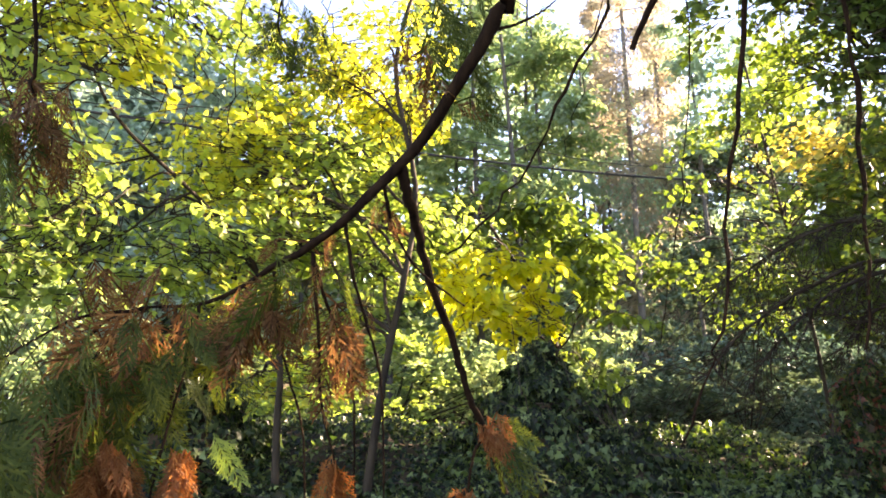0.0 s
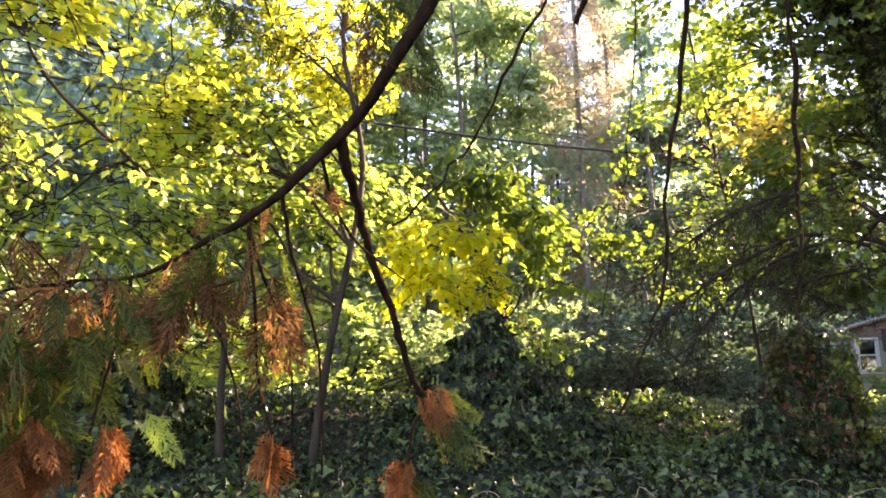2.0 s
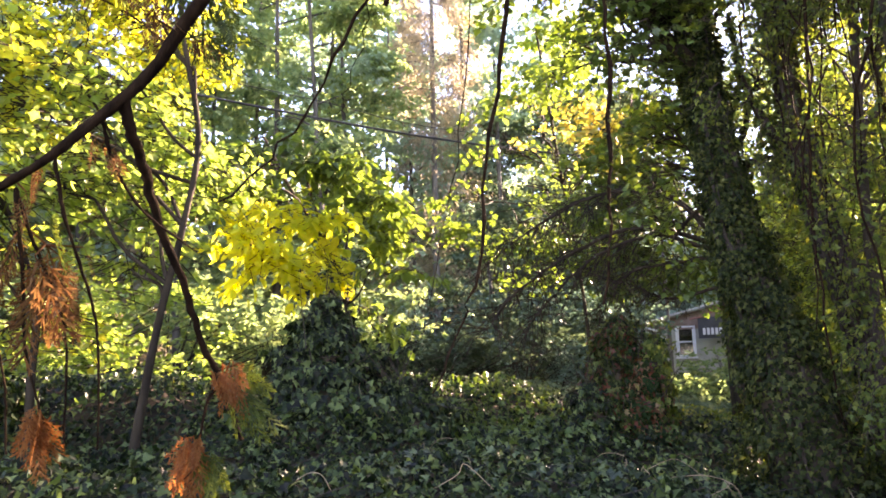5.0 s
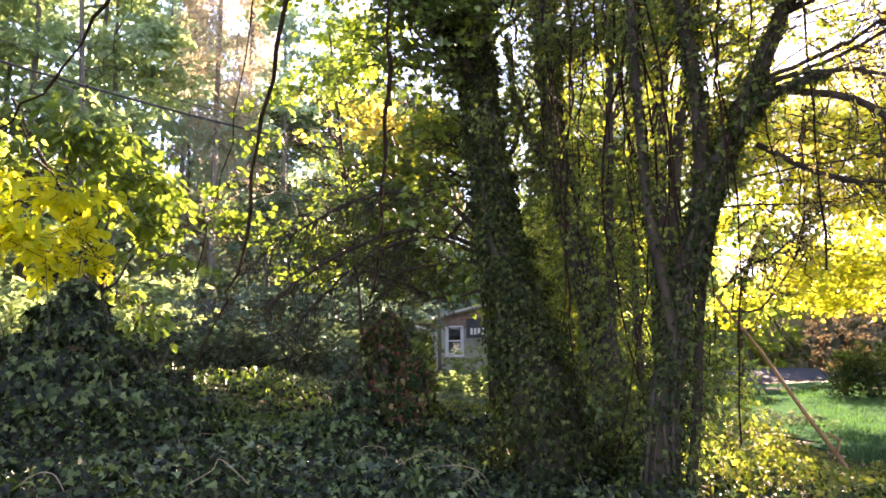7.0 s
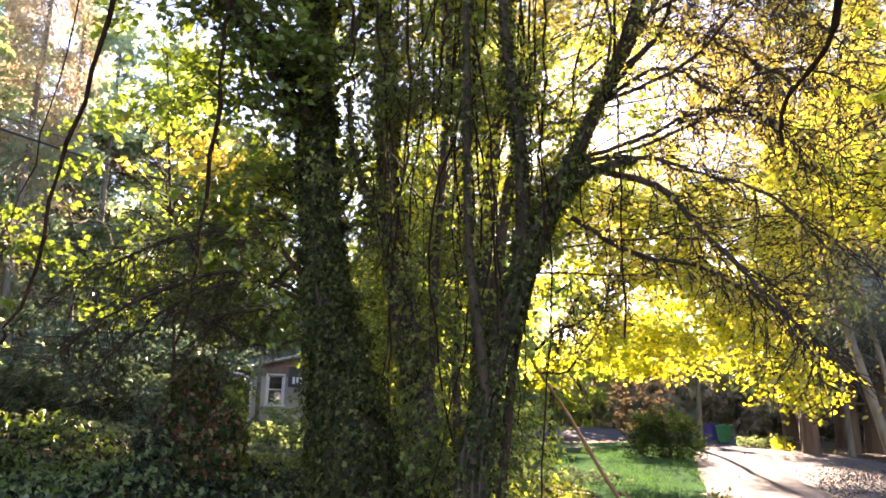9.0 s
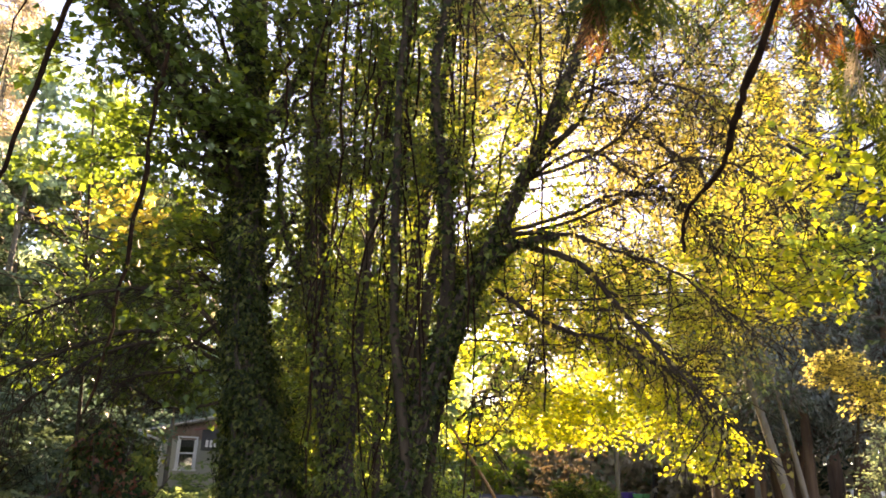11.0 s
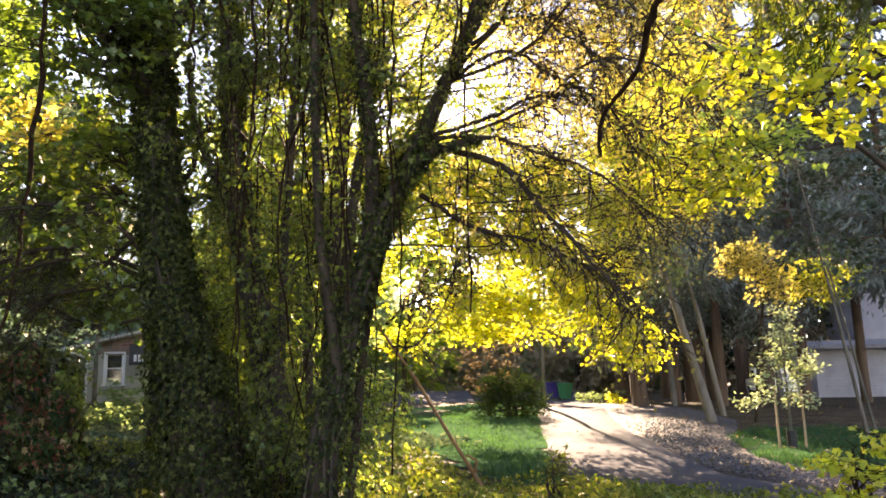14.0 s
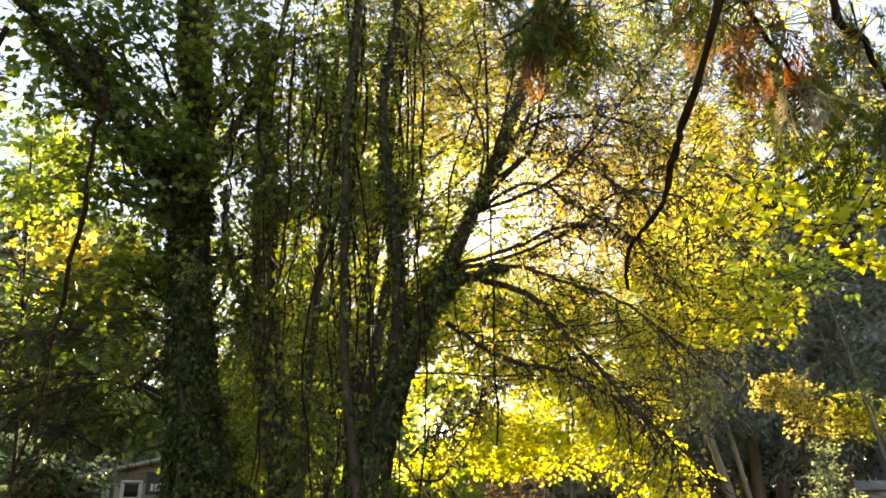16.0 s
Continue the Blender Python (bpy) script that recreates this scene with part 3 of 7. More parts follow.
LAWN_A = within([(8.6, 7.7), (10.3, 11.1), (12.3, 15.3), (17, 23), (21.6, 28.8), (28.5, 28.2), (34, 28.6), (20.9, 17.9), (16.0, 13.3), (12.0, 9.8), (9.8, 7.6), (9.2, 7.2)])
LAWN_B = within([(12.2, -3), (12.3, 3.5), (12.8, 5.1), (14.9, 7.1), (18.4, 9.5), (20.6, 9.6), (21.5, 8), (21, 4), (18, -1)])
for test, lo, hi, seed, words in ((LAWN_A, (8.4, 7), (33, 30), 3, "rough green lawn, part sunlit and part shaded"), (LAWN_B, (12, -4), (27, 14), 4, "thin shaded lawn round a young tree")):
    lawn = part("lawn", sheet(np.arange(lo[0], hi[0], 0.5), np.arange(lo[1], hi[1], 0.5), 0.02, test), M_LAWN, None, words, True)
    tagged(lawn, "", "lawn", "", "structure")
    g = rng_of(seed)
    q = g.uniform(lo, hi, (150000, 2))
    q = q[test(q[:, 0], q[:, 1])]
    dd = np.hypot(q[:, 0], q[:, 1])
    q = q[g.uniform(0, 1, len(q)) < np.clip(13 / dd, 0.2, 1) ** 1.3]
    n = len(q)
    p3 = np.column_stack([q, ground_z(q[:, 0], q[:, 1]) + 0.015])
    up = g.normal(size=(n, 3)) * [0.35, 0.35, 0.1] + [0, 0, 1]
    tufts = 0.6 + 0.6 * (np.sin(q[:, 0] * 2.1) * np.sin(q[:, 1] * 1.7) > 0.1)
    grass = part("grass", leaves(BLADE, p3, up, unit(g.normal(size=(n, 3)) * [1, 1, 0.1]), 0.11 * g.uniform(0.5, 1.3, n) * tufts), M_GRASS, None, "uneven tufts of green lawn grass", kind="stuff")
    tagged(grass, "", "grass")

# fallen leaves on the drive, the verge and the soil
g = rng_of(11)
q = g.uniform((5, -4), (40, 32), (26000, 2))
q = q[~LAWN_A(q[:, 0], q[:, 1])]
q = q[g.uniform(0, 1, len(q)) < np.clip(9 / np.hypot(q[:, 0], q[:, 1]), 0.12, 1)]
c = flow([(x, y, 0) for x, y in DRIVE_LINE], 120)
near = np.min(np.hypot(q[:, None, 0] - c[None, :, 0], q[:, None, 1] - c[None, :, 1]), axis=1)
q = q[(near > 1.3) | (g.uniform(0, 1, len(q)) < 0.12)]
n = len(q)
p3 = np.column_stack([q, ground_z(q[:, 0], q[:, 1]) + 0.06 + g.uniform(0, 0.03, n)])
litter = part("fallen_leaves", leaves(LEAF_SPRIG, p3, g.normal(size=(n, 3)) * [1, 1, 0.2], g.normal(size=(n, 3)) * 0.25 + [0, 0, 1], 0.075 * g.uniform(0.6, 1.5, n)), M_LITTER, None, "dry brown and yellow fallen leaves on the ground", kind="stuff")
tagged(litter, "", "fallen leaves")

# grey stones heaped along the verge
g = rng_of(12)
STONE = (np.array([(1, 0, 0), (0, 0.8, 0.1), (-0.9, 0.1, 0), (0, -0.8, -0.1), (0.1, 0.1, 0.55), (0, 0, -0.4)]), np.array([[0, 1, 4], [1, 2, 4], [2, 3, 4], [3, 0, 4], [1, 0, 5], [2, 1, 5], [3, 2, 5], [0, 3, 5]]))
c = flow([(11.4, 2, 0), (11.7, 4.0, 0), (12.6, 5.6, 0), (14.4, 7.7, 0), (17.3, 10.1, 0), (21.8, 13.0, 0)], 200)
k = g.integers(0, 201, 5200)
q = c[k, :2] + g.normal(size=(5200, 2)) * (0.22 + 0.0022 * k)[:, None]
d_ = flow([(x, y, 0) for x, y in DRIVE_LINE], 120)
q = q[np.min(np.hypot(q[:, None, 0] - d_[None, :, 0], q[:, None, 1] - d_[None, :, 1]), axis=1) > 1.27]
m = len(q)
stones = part("verge_stones", leaves(STONE, np.column_stack([q, ground_z(q[:, 0], q[:, 1]) + 0.05]), g.normal(size=(m, 3)) * [1, 1, 0.2], g.normal(size=(m, 3)) * 0.4 + [0, 0, 1], 0.024 * g.uniform(0.5, 1.6, m)), M_STONE, None, "heap of small grey stones along the drive", kind="stuff")
tagged(stones, "", "stones")

# ---------- ivy over the ground ----------
IVY_AREA = within([(-14, 4.0), (-14, 15), (-4, 15.5), (0, 13.5), (3.4, 12.8), (6.5, 13.5), (9.2, 12.4), (9.0, 10.0), (8.3, 8.3), (9.0, 7.0), (9.5, 5.4), (9.7, 2.2), (8, 1.8), (5, 3.4), (2, 4.3), (-4, 4.2)])


def ivy_height(x, y):
    """How far the ivy stands above the soil."""
    return 0.16 + 0.10 * np.sin(1.3 * x + 0.7) * np.sin(1.1 * y) + 0.07 * np.sin(2.9 * x - 1.7 * y) + 0.05 * np.sin(5.3 * x + 4.1 * y)


g = rng_of(21)
q = g.uniform((-14, 1.8), (10.3, 15.5), (180000, 2))
q = q[IVY_AREA(q[:, 0], q[:, 1])]
dd = np.hypot(q[:, 0], q[:, 1])
q = q[g.uniform(0, 1, len(q)) < np.clip(8.5 / dd, 0.3, 1)]
n = len(q)
lift = np.maximum(0.03, ivy_height(q[:, 0], q[:, 1])) * g.uniform(0.1, 1.25, n) ** 0.7
p3 = np.column_stack([q, ground_z(q[:, 0], q[:, 1]) + lift + 0.03])
along = g.normal(size=(n, 3)) * [0.8, 0.8, 0.2] + [0, -0.35, -0.45]
nrm = g.normal(size=(n, 3)) * 0.75 + [0.0, -0.3, 1.0]
size = 0.062 * g.uniform(0.5, 1.5, n)
# leaves on the sunny ground take the lighter tone, as painted sunlight
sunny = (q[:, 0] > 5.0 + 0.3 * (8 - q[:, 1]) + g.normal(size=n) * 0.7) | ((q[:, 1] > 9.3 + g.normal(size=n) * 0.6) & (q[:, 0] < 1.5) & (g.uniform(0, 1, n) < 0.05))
ivy = thing("ground_ivy", on_ground(0, 7), "dense dark glossy ivy carpeting the woodland floor", "ivy")
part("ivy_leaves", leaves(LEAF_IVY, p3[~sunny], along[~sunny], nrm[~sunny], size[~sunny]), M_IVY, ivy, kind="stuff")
# a share of bank leaves in brighter green, for light caught there
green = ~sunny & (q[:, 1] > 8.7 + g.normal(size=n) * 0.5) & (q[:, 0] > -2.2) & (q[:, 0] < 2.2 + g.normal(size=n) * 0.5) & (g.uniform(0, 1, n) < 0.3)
part("green_ivy_leaves", leaves(LEAF_IVY, p3[green] + [0, 0, 0.05], along[green], nrm[green], size[green] * 1.2), M_SHADE, ivy, "greener ivy leaves, tinted for the light on the bank", kind="stuff")
part("young_ivy_leaves", leaves(LEAF_IVY, p3[sunny], along[sunny], nrm[sunny], size[sunny] * 0.9), M_IVY_SUN, ivy, "ivy leaves in a paler yellow-green that stands for sunlight", kind="stuff")
k = g.integers(0, n, 2600)
st = p3[k] - [0, 0, 0.06]
part("stem_tangle", sticks(st, st + g.normal(size=(len(k), 3)) * [0.25, 0.25, 0.05], 0.006, 0.004), M_VINESTEM, ivy, kind="stuff")


# sparser ivy and low weeds from the bank to the house
q = np.column_stack([g.uniform(1.0, 13.0, 17000), g.uniform(12.5, 32.0, 17000)])
part("low_growth", leaves(LEAF_IVY, np.column_stack([q, ground_z(q[:, 0], q[:, 1]) + g.uniform(0.02, 0.22, len(q))]), g.normal(size=(len(q), 3)) * [0.8, 0.8, 0.3], g.normal(size=(len(q), 3)) * 0.5 + [0, -0.3, 1], 0.15 * g.uniform(0.5, 1.3, len(q))), M_UNDER, ivy, kind="stuff")

# dead stems lying across the ivy
for k in range(18):
    x, y = g.uniform(-1.0, 5.2), g.uniform(5.2, 8.6)
    a, ln = g.uniform(0, 6.28), g.uniform(0.3, 0.9)
    q = np.array([(x + math.cos(a) * ln * u + 0.06 * g.normal(), y + math.sin(a) * ln * u + 0.06 * g.normal(), 0) for u in (0, 0.33, 0.66, 1)])
    q[:, 2] = ground_z(q[:, 0], q[:, 1]) + np.maximum(0.04, ivy_height(q[:, 0], q[:, 1])) + np.array((0.02, 0.12, 0.14, 0.03)) * g.uniform(0.6, 1.6)
    part("dead_stem", tube(flow(q, 10), g.uniform(0.002, 0.0038), 5), M_STAKE, ivy, "pale dead stem", True)


def ivy_shell(rng, path, radius, n, thick=0.35, size=0.10, leaf=LEAF_IVY, hang=0.9, bulge=0.2):
    """Ivy leaves standing off a trunk all round, hanging a little."""
    path, radius = np.asarray(path), np.asarray(radius)
    u = rng.uniform(0, len(path) - 1.001, n)
    i = u.astype(int)
    f = (u - i)[:, None]
    c = path[i] * (1 - f) + path[i + 1] * f
    r = radius[i] * (1 - f[:, 0]) + radius[i + 1] * f[:, 0]
    t = unit(path[np.minimum(i + 1, len(path) - 1)] - path[i])
    a = rng.uniform(0, 2 * np.pi, n)
    s = unit(np.cross(t, [[0.9, 0.2, 0.1]]))
    o = np.cross(t, s)
    out = np.cos(a)[:, None] * s + np.sin(a)[:, None] * o
    lump = 1 + bulge * np.sin(3 * a + 1.9 * u) * np.sin(0.8 * u) + 0.5 * bulge * np.sin(2 * a - 2.3 * u)
    pos = c + out * (r * lump * (1 + thick * rng.uniform(0, 1, n) ** 1.5))[:, None]
    along = out * 0.55 + rng.normal(size=(n, 3)) * 0.5 - [0, 0, hang]
    nrm = out + rng.normal(size=(n, 3)) * 0.4 + [0, 0, 0.35]
    return leaves(leaf, pos, along, nrm, size * rng.uniform(0.55, 1.3, n))


def mound(name, label, centre, top, radius, n, seed, mats, size=0.11, lean=(0, 0), power=0.62):
    """A stump swallowed by ivy: a dark lumpy core and a coat of leaves."""
    rng = rng_of(seed)
    x, y = centre
    z0 = float(ground_z(x, y)) - 0.1
    root = thing(name, (x, y, z0), label, "ivy mound")
    hgt = np.linspace(0, 1, 12)
    prof = radius * np.clip((1 - hgt) ** power, 0.1, 1) * (1 + 0.12 * np.sin(9 * hgt))
    axis = np.column_stack([x + lean[0] * hgt, y + lean[1] * hgt, z0 + (top - z0) * hgt])
    # solid dark fill behind the leaves, added so nothing shows through
    part("core", tube(axis, prof * 0.72, 14, 0.16, rng), M_SOIL, root, "solid dark core that closes off the mound", True)
    lv = ivy_shell(rng, axis, prof * 0.86, int(n * 1.5), 0.35, size * 0.8, bulge=0.34)
    part("ivy_coat", lv, mats[0], root, kind="stuff")
    if len(mats) > 1:
        part("reddened_leaves", ivy_shell(rng, axis, prof * 0.9, n // (8 - 2 * len(mats)), 0.35, size * 0.8, bulge=0.34), mats[1], root, kind="stuff")
    if len(mats) > 2:
        part("dead_leaves", ivy_shell(rng, axis, prof * 0.92, n // 3, 0.45, size * 0.7, bulge=0.34), mats[2], root, kind="stuff")
    st = axis[rng.integers(0, 8, 90)] + unit(rng.normal(size=(90, 3))) * radius * 0.55
    tw = sticks(st, st + rng.normal(size=(90, 3)) * [0.2, 0.2, 0.35], 0.008, 0.004)
    k = rng.integers(5, 12, 60)                       # wiry shoots that stand off the top
    foot = axis[k] + unit(rng.normal(size=(60, 3))) * (prof[k] * 0.8)[:, None]
    mid = foot + (unit(foot - axis[k]) + [0, 0, 0.6]) * rng.uniform(0.08, 0.25, (60, 1))
    tip = mid + rng.normal(size=(60, 3)) * 0.07 - [0, 0, 0.05]
    tw += sticks(foot, mid, 0.004, 0.003) + sticks(mid, tip, 0.003, 0.002)
    part("stem_tangle", tw, M_VINESTEM, root, kind="stuff")
    part("shoot_leaves", leaves(LEAF_IVY, np.vstack([mid, tip, 0.5 * (mid + tip)]), rng.normal(size=(180, 3)) - [0, 0, 0.4], rng.normal(size=(180, 3)) * 0.5 + [0, 0, 1], size * rng.uniform(0.5, 0.9, 180)), mats[0], root, kind="stuff")
    return root


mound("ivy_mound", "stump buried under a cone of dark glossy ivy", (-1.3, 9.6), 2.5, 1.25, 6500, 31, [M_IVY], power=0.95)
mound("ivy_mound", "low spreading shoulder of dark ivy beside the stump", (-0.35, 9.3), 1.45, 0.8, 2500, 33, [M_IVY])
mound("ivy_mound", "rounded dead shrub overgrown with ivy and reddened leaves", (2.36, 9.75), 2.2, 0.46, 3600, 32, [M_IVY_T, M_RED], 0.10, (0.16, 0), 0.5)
# near-black leaf coat: the shade on this side put into colour
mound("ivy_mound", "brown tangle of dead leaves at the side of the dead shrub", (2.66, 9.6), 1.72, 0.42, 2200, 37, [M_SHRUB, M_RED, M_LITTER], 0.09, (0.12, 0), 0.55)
# brighter leaf than the rest, carrying the sun on this shoulder
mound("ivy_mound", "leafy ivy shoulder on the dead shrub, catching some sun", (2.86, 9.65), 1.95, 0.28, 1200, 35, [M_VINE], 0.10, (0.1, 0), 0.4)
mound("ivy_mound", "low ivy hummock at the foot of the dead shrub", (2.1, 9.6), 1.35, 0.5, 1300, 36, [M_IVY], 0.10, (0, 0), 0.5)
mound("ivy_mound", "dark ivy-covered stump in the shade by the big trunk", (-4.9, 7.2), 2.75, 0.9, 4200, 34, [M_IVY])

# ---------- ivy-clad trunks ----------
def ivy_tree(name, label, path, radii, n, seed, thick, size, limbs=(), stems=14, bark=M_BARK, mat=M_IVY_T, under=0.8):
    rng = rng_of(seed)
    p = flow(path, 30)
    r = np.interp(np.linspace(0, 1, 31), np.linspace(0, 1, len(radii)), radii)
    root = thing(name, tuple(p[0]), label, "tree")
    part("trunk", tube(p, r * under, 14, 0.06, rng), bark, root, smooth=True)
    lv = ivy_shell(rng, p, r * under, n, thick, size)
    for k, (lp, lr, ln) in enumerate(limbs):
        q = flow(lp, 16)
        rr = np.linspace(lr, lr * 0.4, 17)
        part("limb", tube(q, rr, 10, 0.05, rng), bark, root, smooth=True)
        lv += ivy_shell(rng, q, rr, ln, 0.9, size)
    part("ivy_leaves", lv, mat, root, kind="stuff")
    # climbing stems that hug the trunk
    for k in range(stems):
        a0 = rng.uniform(0, 6.28)
        i0, i1 = rng.integers(0, 8), rng.integers(16, 31)
        idx = np.arange(i0, i1)
        a = a0 + np.cumsum(rng.normal(size=len(idx)) * 0.09)
        q = p[idx] + np.column_stack([np.cos(a), np.sin(a), 0 * a]) * (r[idx] * under * 1.06 + 0.02)[:, None]
        part("climbing_stem", tube(q, rng.uniform(0.008, 0.022), 5), M_VINESTEM, root, smooth=True)
    return root


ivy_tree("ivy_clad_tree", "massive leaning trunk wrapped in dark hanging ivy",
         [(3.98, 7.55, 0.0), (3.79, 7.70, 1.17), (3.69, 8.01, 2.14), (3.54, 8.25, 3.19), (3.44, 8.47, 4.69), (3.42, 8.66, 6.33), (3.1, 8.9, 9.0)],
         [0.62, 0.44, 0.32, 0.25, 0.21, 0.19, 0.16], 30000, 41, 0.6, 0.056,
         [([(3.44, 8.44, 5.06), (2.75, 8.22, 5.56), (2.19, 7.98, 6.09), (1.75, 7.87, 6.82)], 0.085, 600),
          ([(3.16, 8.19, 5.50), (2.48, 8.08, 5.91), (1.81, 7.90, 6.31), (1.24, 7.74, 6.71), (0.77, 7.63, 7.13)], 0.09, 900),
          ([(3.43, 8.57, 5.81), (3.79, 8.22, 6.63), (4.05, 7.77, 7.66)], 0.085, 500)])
ivy_tree("ivy_clad_tree", "forked trunk with stringy climbing stems and sparse ivy",
         [(4.2, 6.05, 0.0), (4.21, 5.97, 1.03), (4.41, 6.04, 1.64), (4.60, 6.03, 2.40), (4.83, 5.88, 3.22), (5.02, 5.62, 3.90), (5.29, 5.28, 4.81), (5.49, 5.02, 5.56), (5.75, 4.75, 6.7), (5.9, 4.6, 8.2)],
         [0.22, 0.13, 0.11, 0.10, 0.085, 0.058, 0.04, 0.03, 0.02, 0.012], 8000, 42, 1.25, 0.055,
         [([(4.74, 6.00, 2.73), (4.74, 5.87, 3.66), (4.62, 5.77, 4.42), (4.50, 5.76, 5.10), (4.35, 5.71, 5.95), (4.45, 5.6, 7.2), (4.3, 5.5, 8.8)], 0.085, 1300),
          ([(4.40, 5.98, 1.75), (4.24, 6.05, 2.94), (4.11, 5.96, 3.92), (3.97, 5.79, 4.98), (3.90, 5.70, 5.80), (3.95, 5.6, 7.2), (3.8, 5.5, 8.6)], 0.055, 800),
          ([(4.97, 5.66, 3.73), (5.12, 5.28, 3.98), (5.30, 4.80, 4.01)], 0.08, 300)], stems=30, under=0.8)
ivy_tree("ivy_clad_tree", "slimmer back trunk hung with dry vine stems",
         [(4.95, 7.95, 0.0), (4.83, 7.95, 1.14), (4.73, 8.06, 2.09), (4.55, 8.35, 3.48), (4.37, 8.36, 5.13), (4.28, 8.32, 6.28), (4.2, 8.6, 8.6)],
         [0.24, 0.19, 0.17, 0.15, 0.13, 0.11, 0.08], 4000, 43, 1.2, 0.07,
         [([(4.51, 8.33, 3.62), (3.93, 8.38, 4.71), (3.71, 8.27, 5.71)], 0.06, 300)], stems=22, under=0.9, mat=M_VINE)

# vines hanging between the trunks
def hanging_vine(pts, r, label, seed, n=0, mat=M_VINE, size=0.08):
    rng = rng_of(seed)
    p = flow(pts, 18)
    p[1:-1] += rng.normal(size=(17, 3)) * 0.014
    root = thing("hanging_vine", tuple(p[-1]), label, "vine", "hanging vines")
    part("stem", tube(p, np.linspace(r, r * 0.55, 19) * (1 + 0.15 * rng.normal(size=19)), 6), M_TWIG, root, smooth=True)
    if n:
        u = rng.uniform(0, 18, n).astype(int)
        part("leaves", leaves(LEAF_IVY, p[u] + rng.normal(size=(n, 3)) * 0.05, rng.normal(size=(n, 3)) - [0, 0, 0.8], rng.normal(size=(n, 3)), size * rng.uniform(0.5, 1.2, n)), mat, root, kind="stuff")
    return root


g = rng_of(51)
for k in range(30):
    f = g.uniform(0, 1)
    x, y = 3.9 + 1.3 * f + g.normal() * 0.12, 7.3 - 1.2 * f + g.normal() * 0.5
    z0, z1 = g.uniform(7.2, 9.5), g.uniform(0.4, 3.4)
    dx, dy = g.normal() * 0.12, g.normal() * 0.12
    hanging_vine([(x, y, z0), (x + dx, y + dy, 0.6 * z0 + 0.4 * z1), (x - dx, y, 0.3 * z0 + 0.7 * z1), (x + dx, y - dy, z1)], g.uniform(0.006, 0.02),
                 "thin vine stem hanging among the ivy-clad trunks", 500 + k, 45)

# light-catching vine leaves between and behind the trunks
tree("vine_thicket", "screen of climbing vine leaves lit from behind", [(4.7, 7.6, 0.1), (4.75, 7.7, 2.5), (4.8, 7.6, 5.5), (4.8, 7.5, 7.8)], 0.06, 0.03,
     ([((3.56, 7.42, 4.90), (.5, .5, .8), 50, 7, 0), ((4.11, 7.29, 5.12), (.6, .6, .8), 72, 7, 0), ((4.50, 6.96, 4.82), (.6, .6, .9), 72, 7, 1), ((4.49, 7.40, 4.03), (.6, .6, .8), 79, 7, 1),
      ((4.70, 7.21, 2.93), (.6, .6, .8), 86, 7, 1), ((4.43, 7.66, 2.59), (.5, .5, .6), 57, 7, 0), ((4.56, 7.07, 1.78), (.5, .5, .7), 60, 7, 1), ((4.16, 6.81, 0.86), (.5, .5, .5), 40, 7, 3),
      ((4.90, 6.55, 5.10), (.5, .5, .7), 57, 7, 1)] +
     [((4.81, 6.31, 1.54), (.35, .4, .7), 60, 7, 3), ((4.60, 6.17, 0.85), (.35, .4, .5), 30, 7, 1), ((5.09, 6.59, 1.19), (.4, .4, .5), 50, 7, 2), ((4.97, 5.77, 4.96), (.4, .4, .5), 40, 7, 0),
      ((5.27, 5.48, 4.52), (.4, .4, .4), 40, 7, 0), ((5.47, 5.14, 4.77), (.4, .4, .4), 36, 7, 1), ((5.25, 5.75, 3.97), (.35, .4, .4), 36, 7, 0), ((4.90, 6.05, 3.59), (.3, .3, .5), 40, 7, 0),
      ((5.02, 5.70, 3.77), (.25, .25, .3), 30, 7, 0)] +
     [((5.12, 5.43, 4.22), (.25, .25, .3), 30, 7, 0), ((5.25, 5.25, 4.63), (.25, .25, .3), 28, 7, 1), ((5.34, 5.09, 5.00), (.3, .3, .3), 30, 7, 0), ((5.41, 4.92, 5.37), (.3, .3, .35), 34, 7, 0),
      ((4.91, 5.74, 4.51), (.3, .3, .5), 34, 7, 1), ((5.04, 6.99, 0.87), (.4, .4, .4), 50, 7, 2), ((5.37, 6.80, 1.30), (.35, .4, .5), 60, 7, 2),
      ((4.12, 7.84, 5.38), (.5, .5, .8), 60, 7, 1)] +
     [((4.79, 7.63, 4.46), (.5, .5, .8), 60, 7, 1), ((4.23, 8.30, 4.01), (.4, .5, .8), 50, 7, 1)]),
     # one vine: lighter leaf on the sunlit fringe, darker leaf where shade falls
     LEAF_IVY, 0.072, [M_VINE, M_VINE, M_MAPLE, M_SHADE], M_VINESTEM, 52, "vine", reach=0.5, dense=1.45, limb_r=0.015, twig=0.005, droop=0.5)

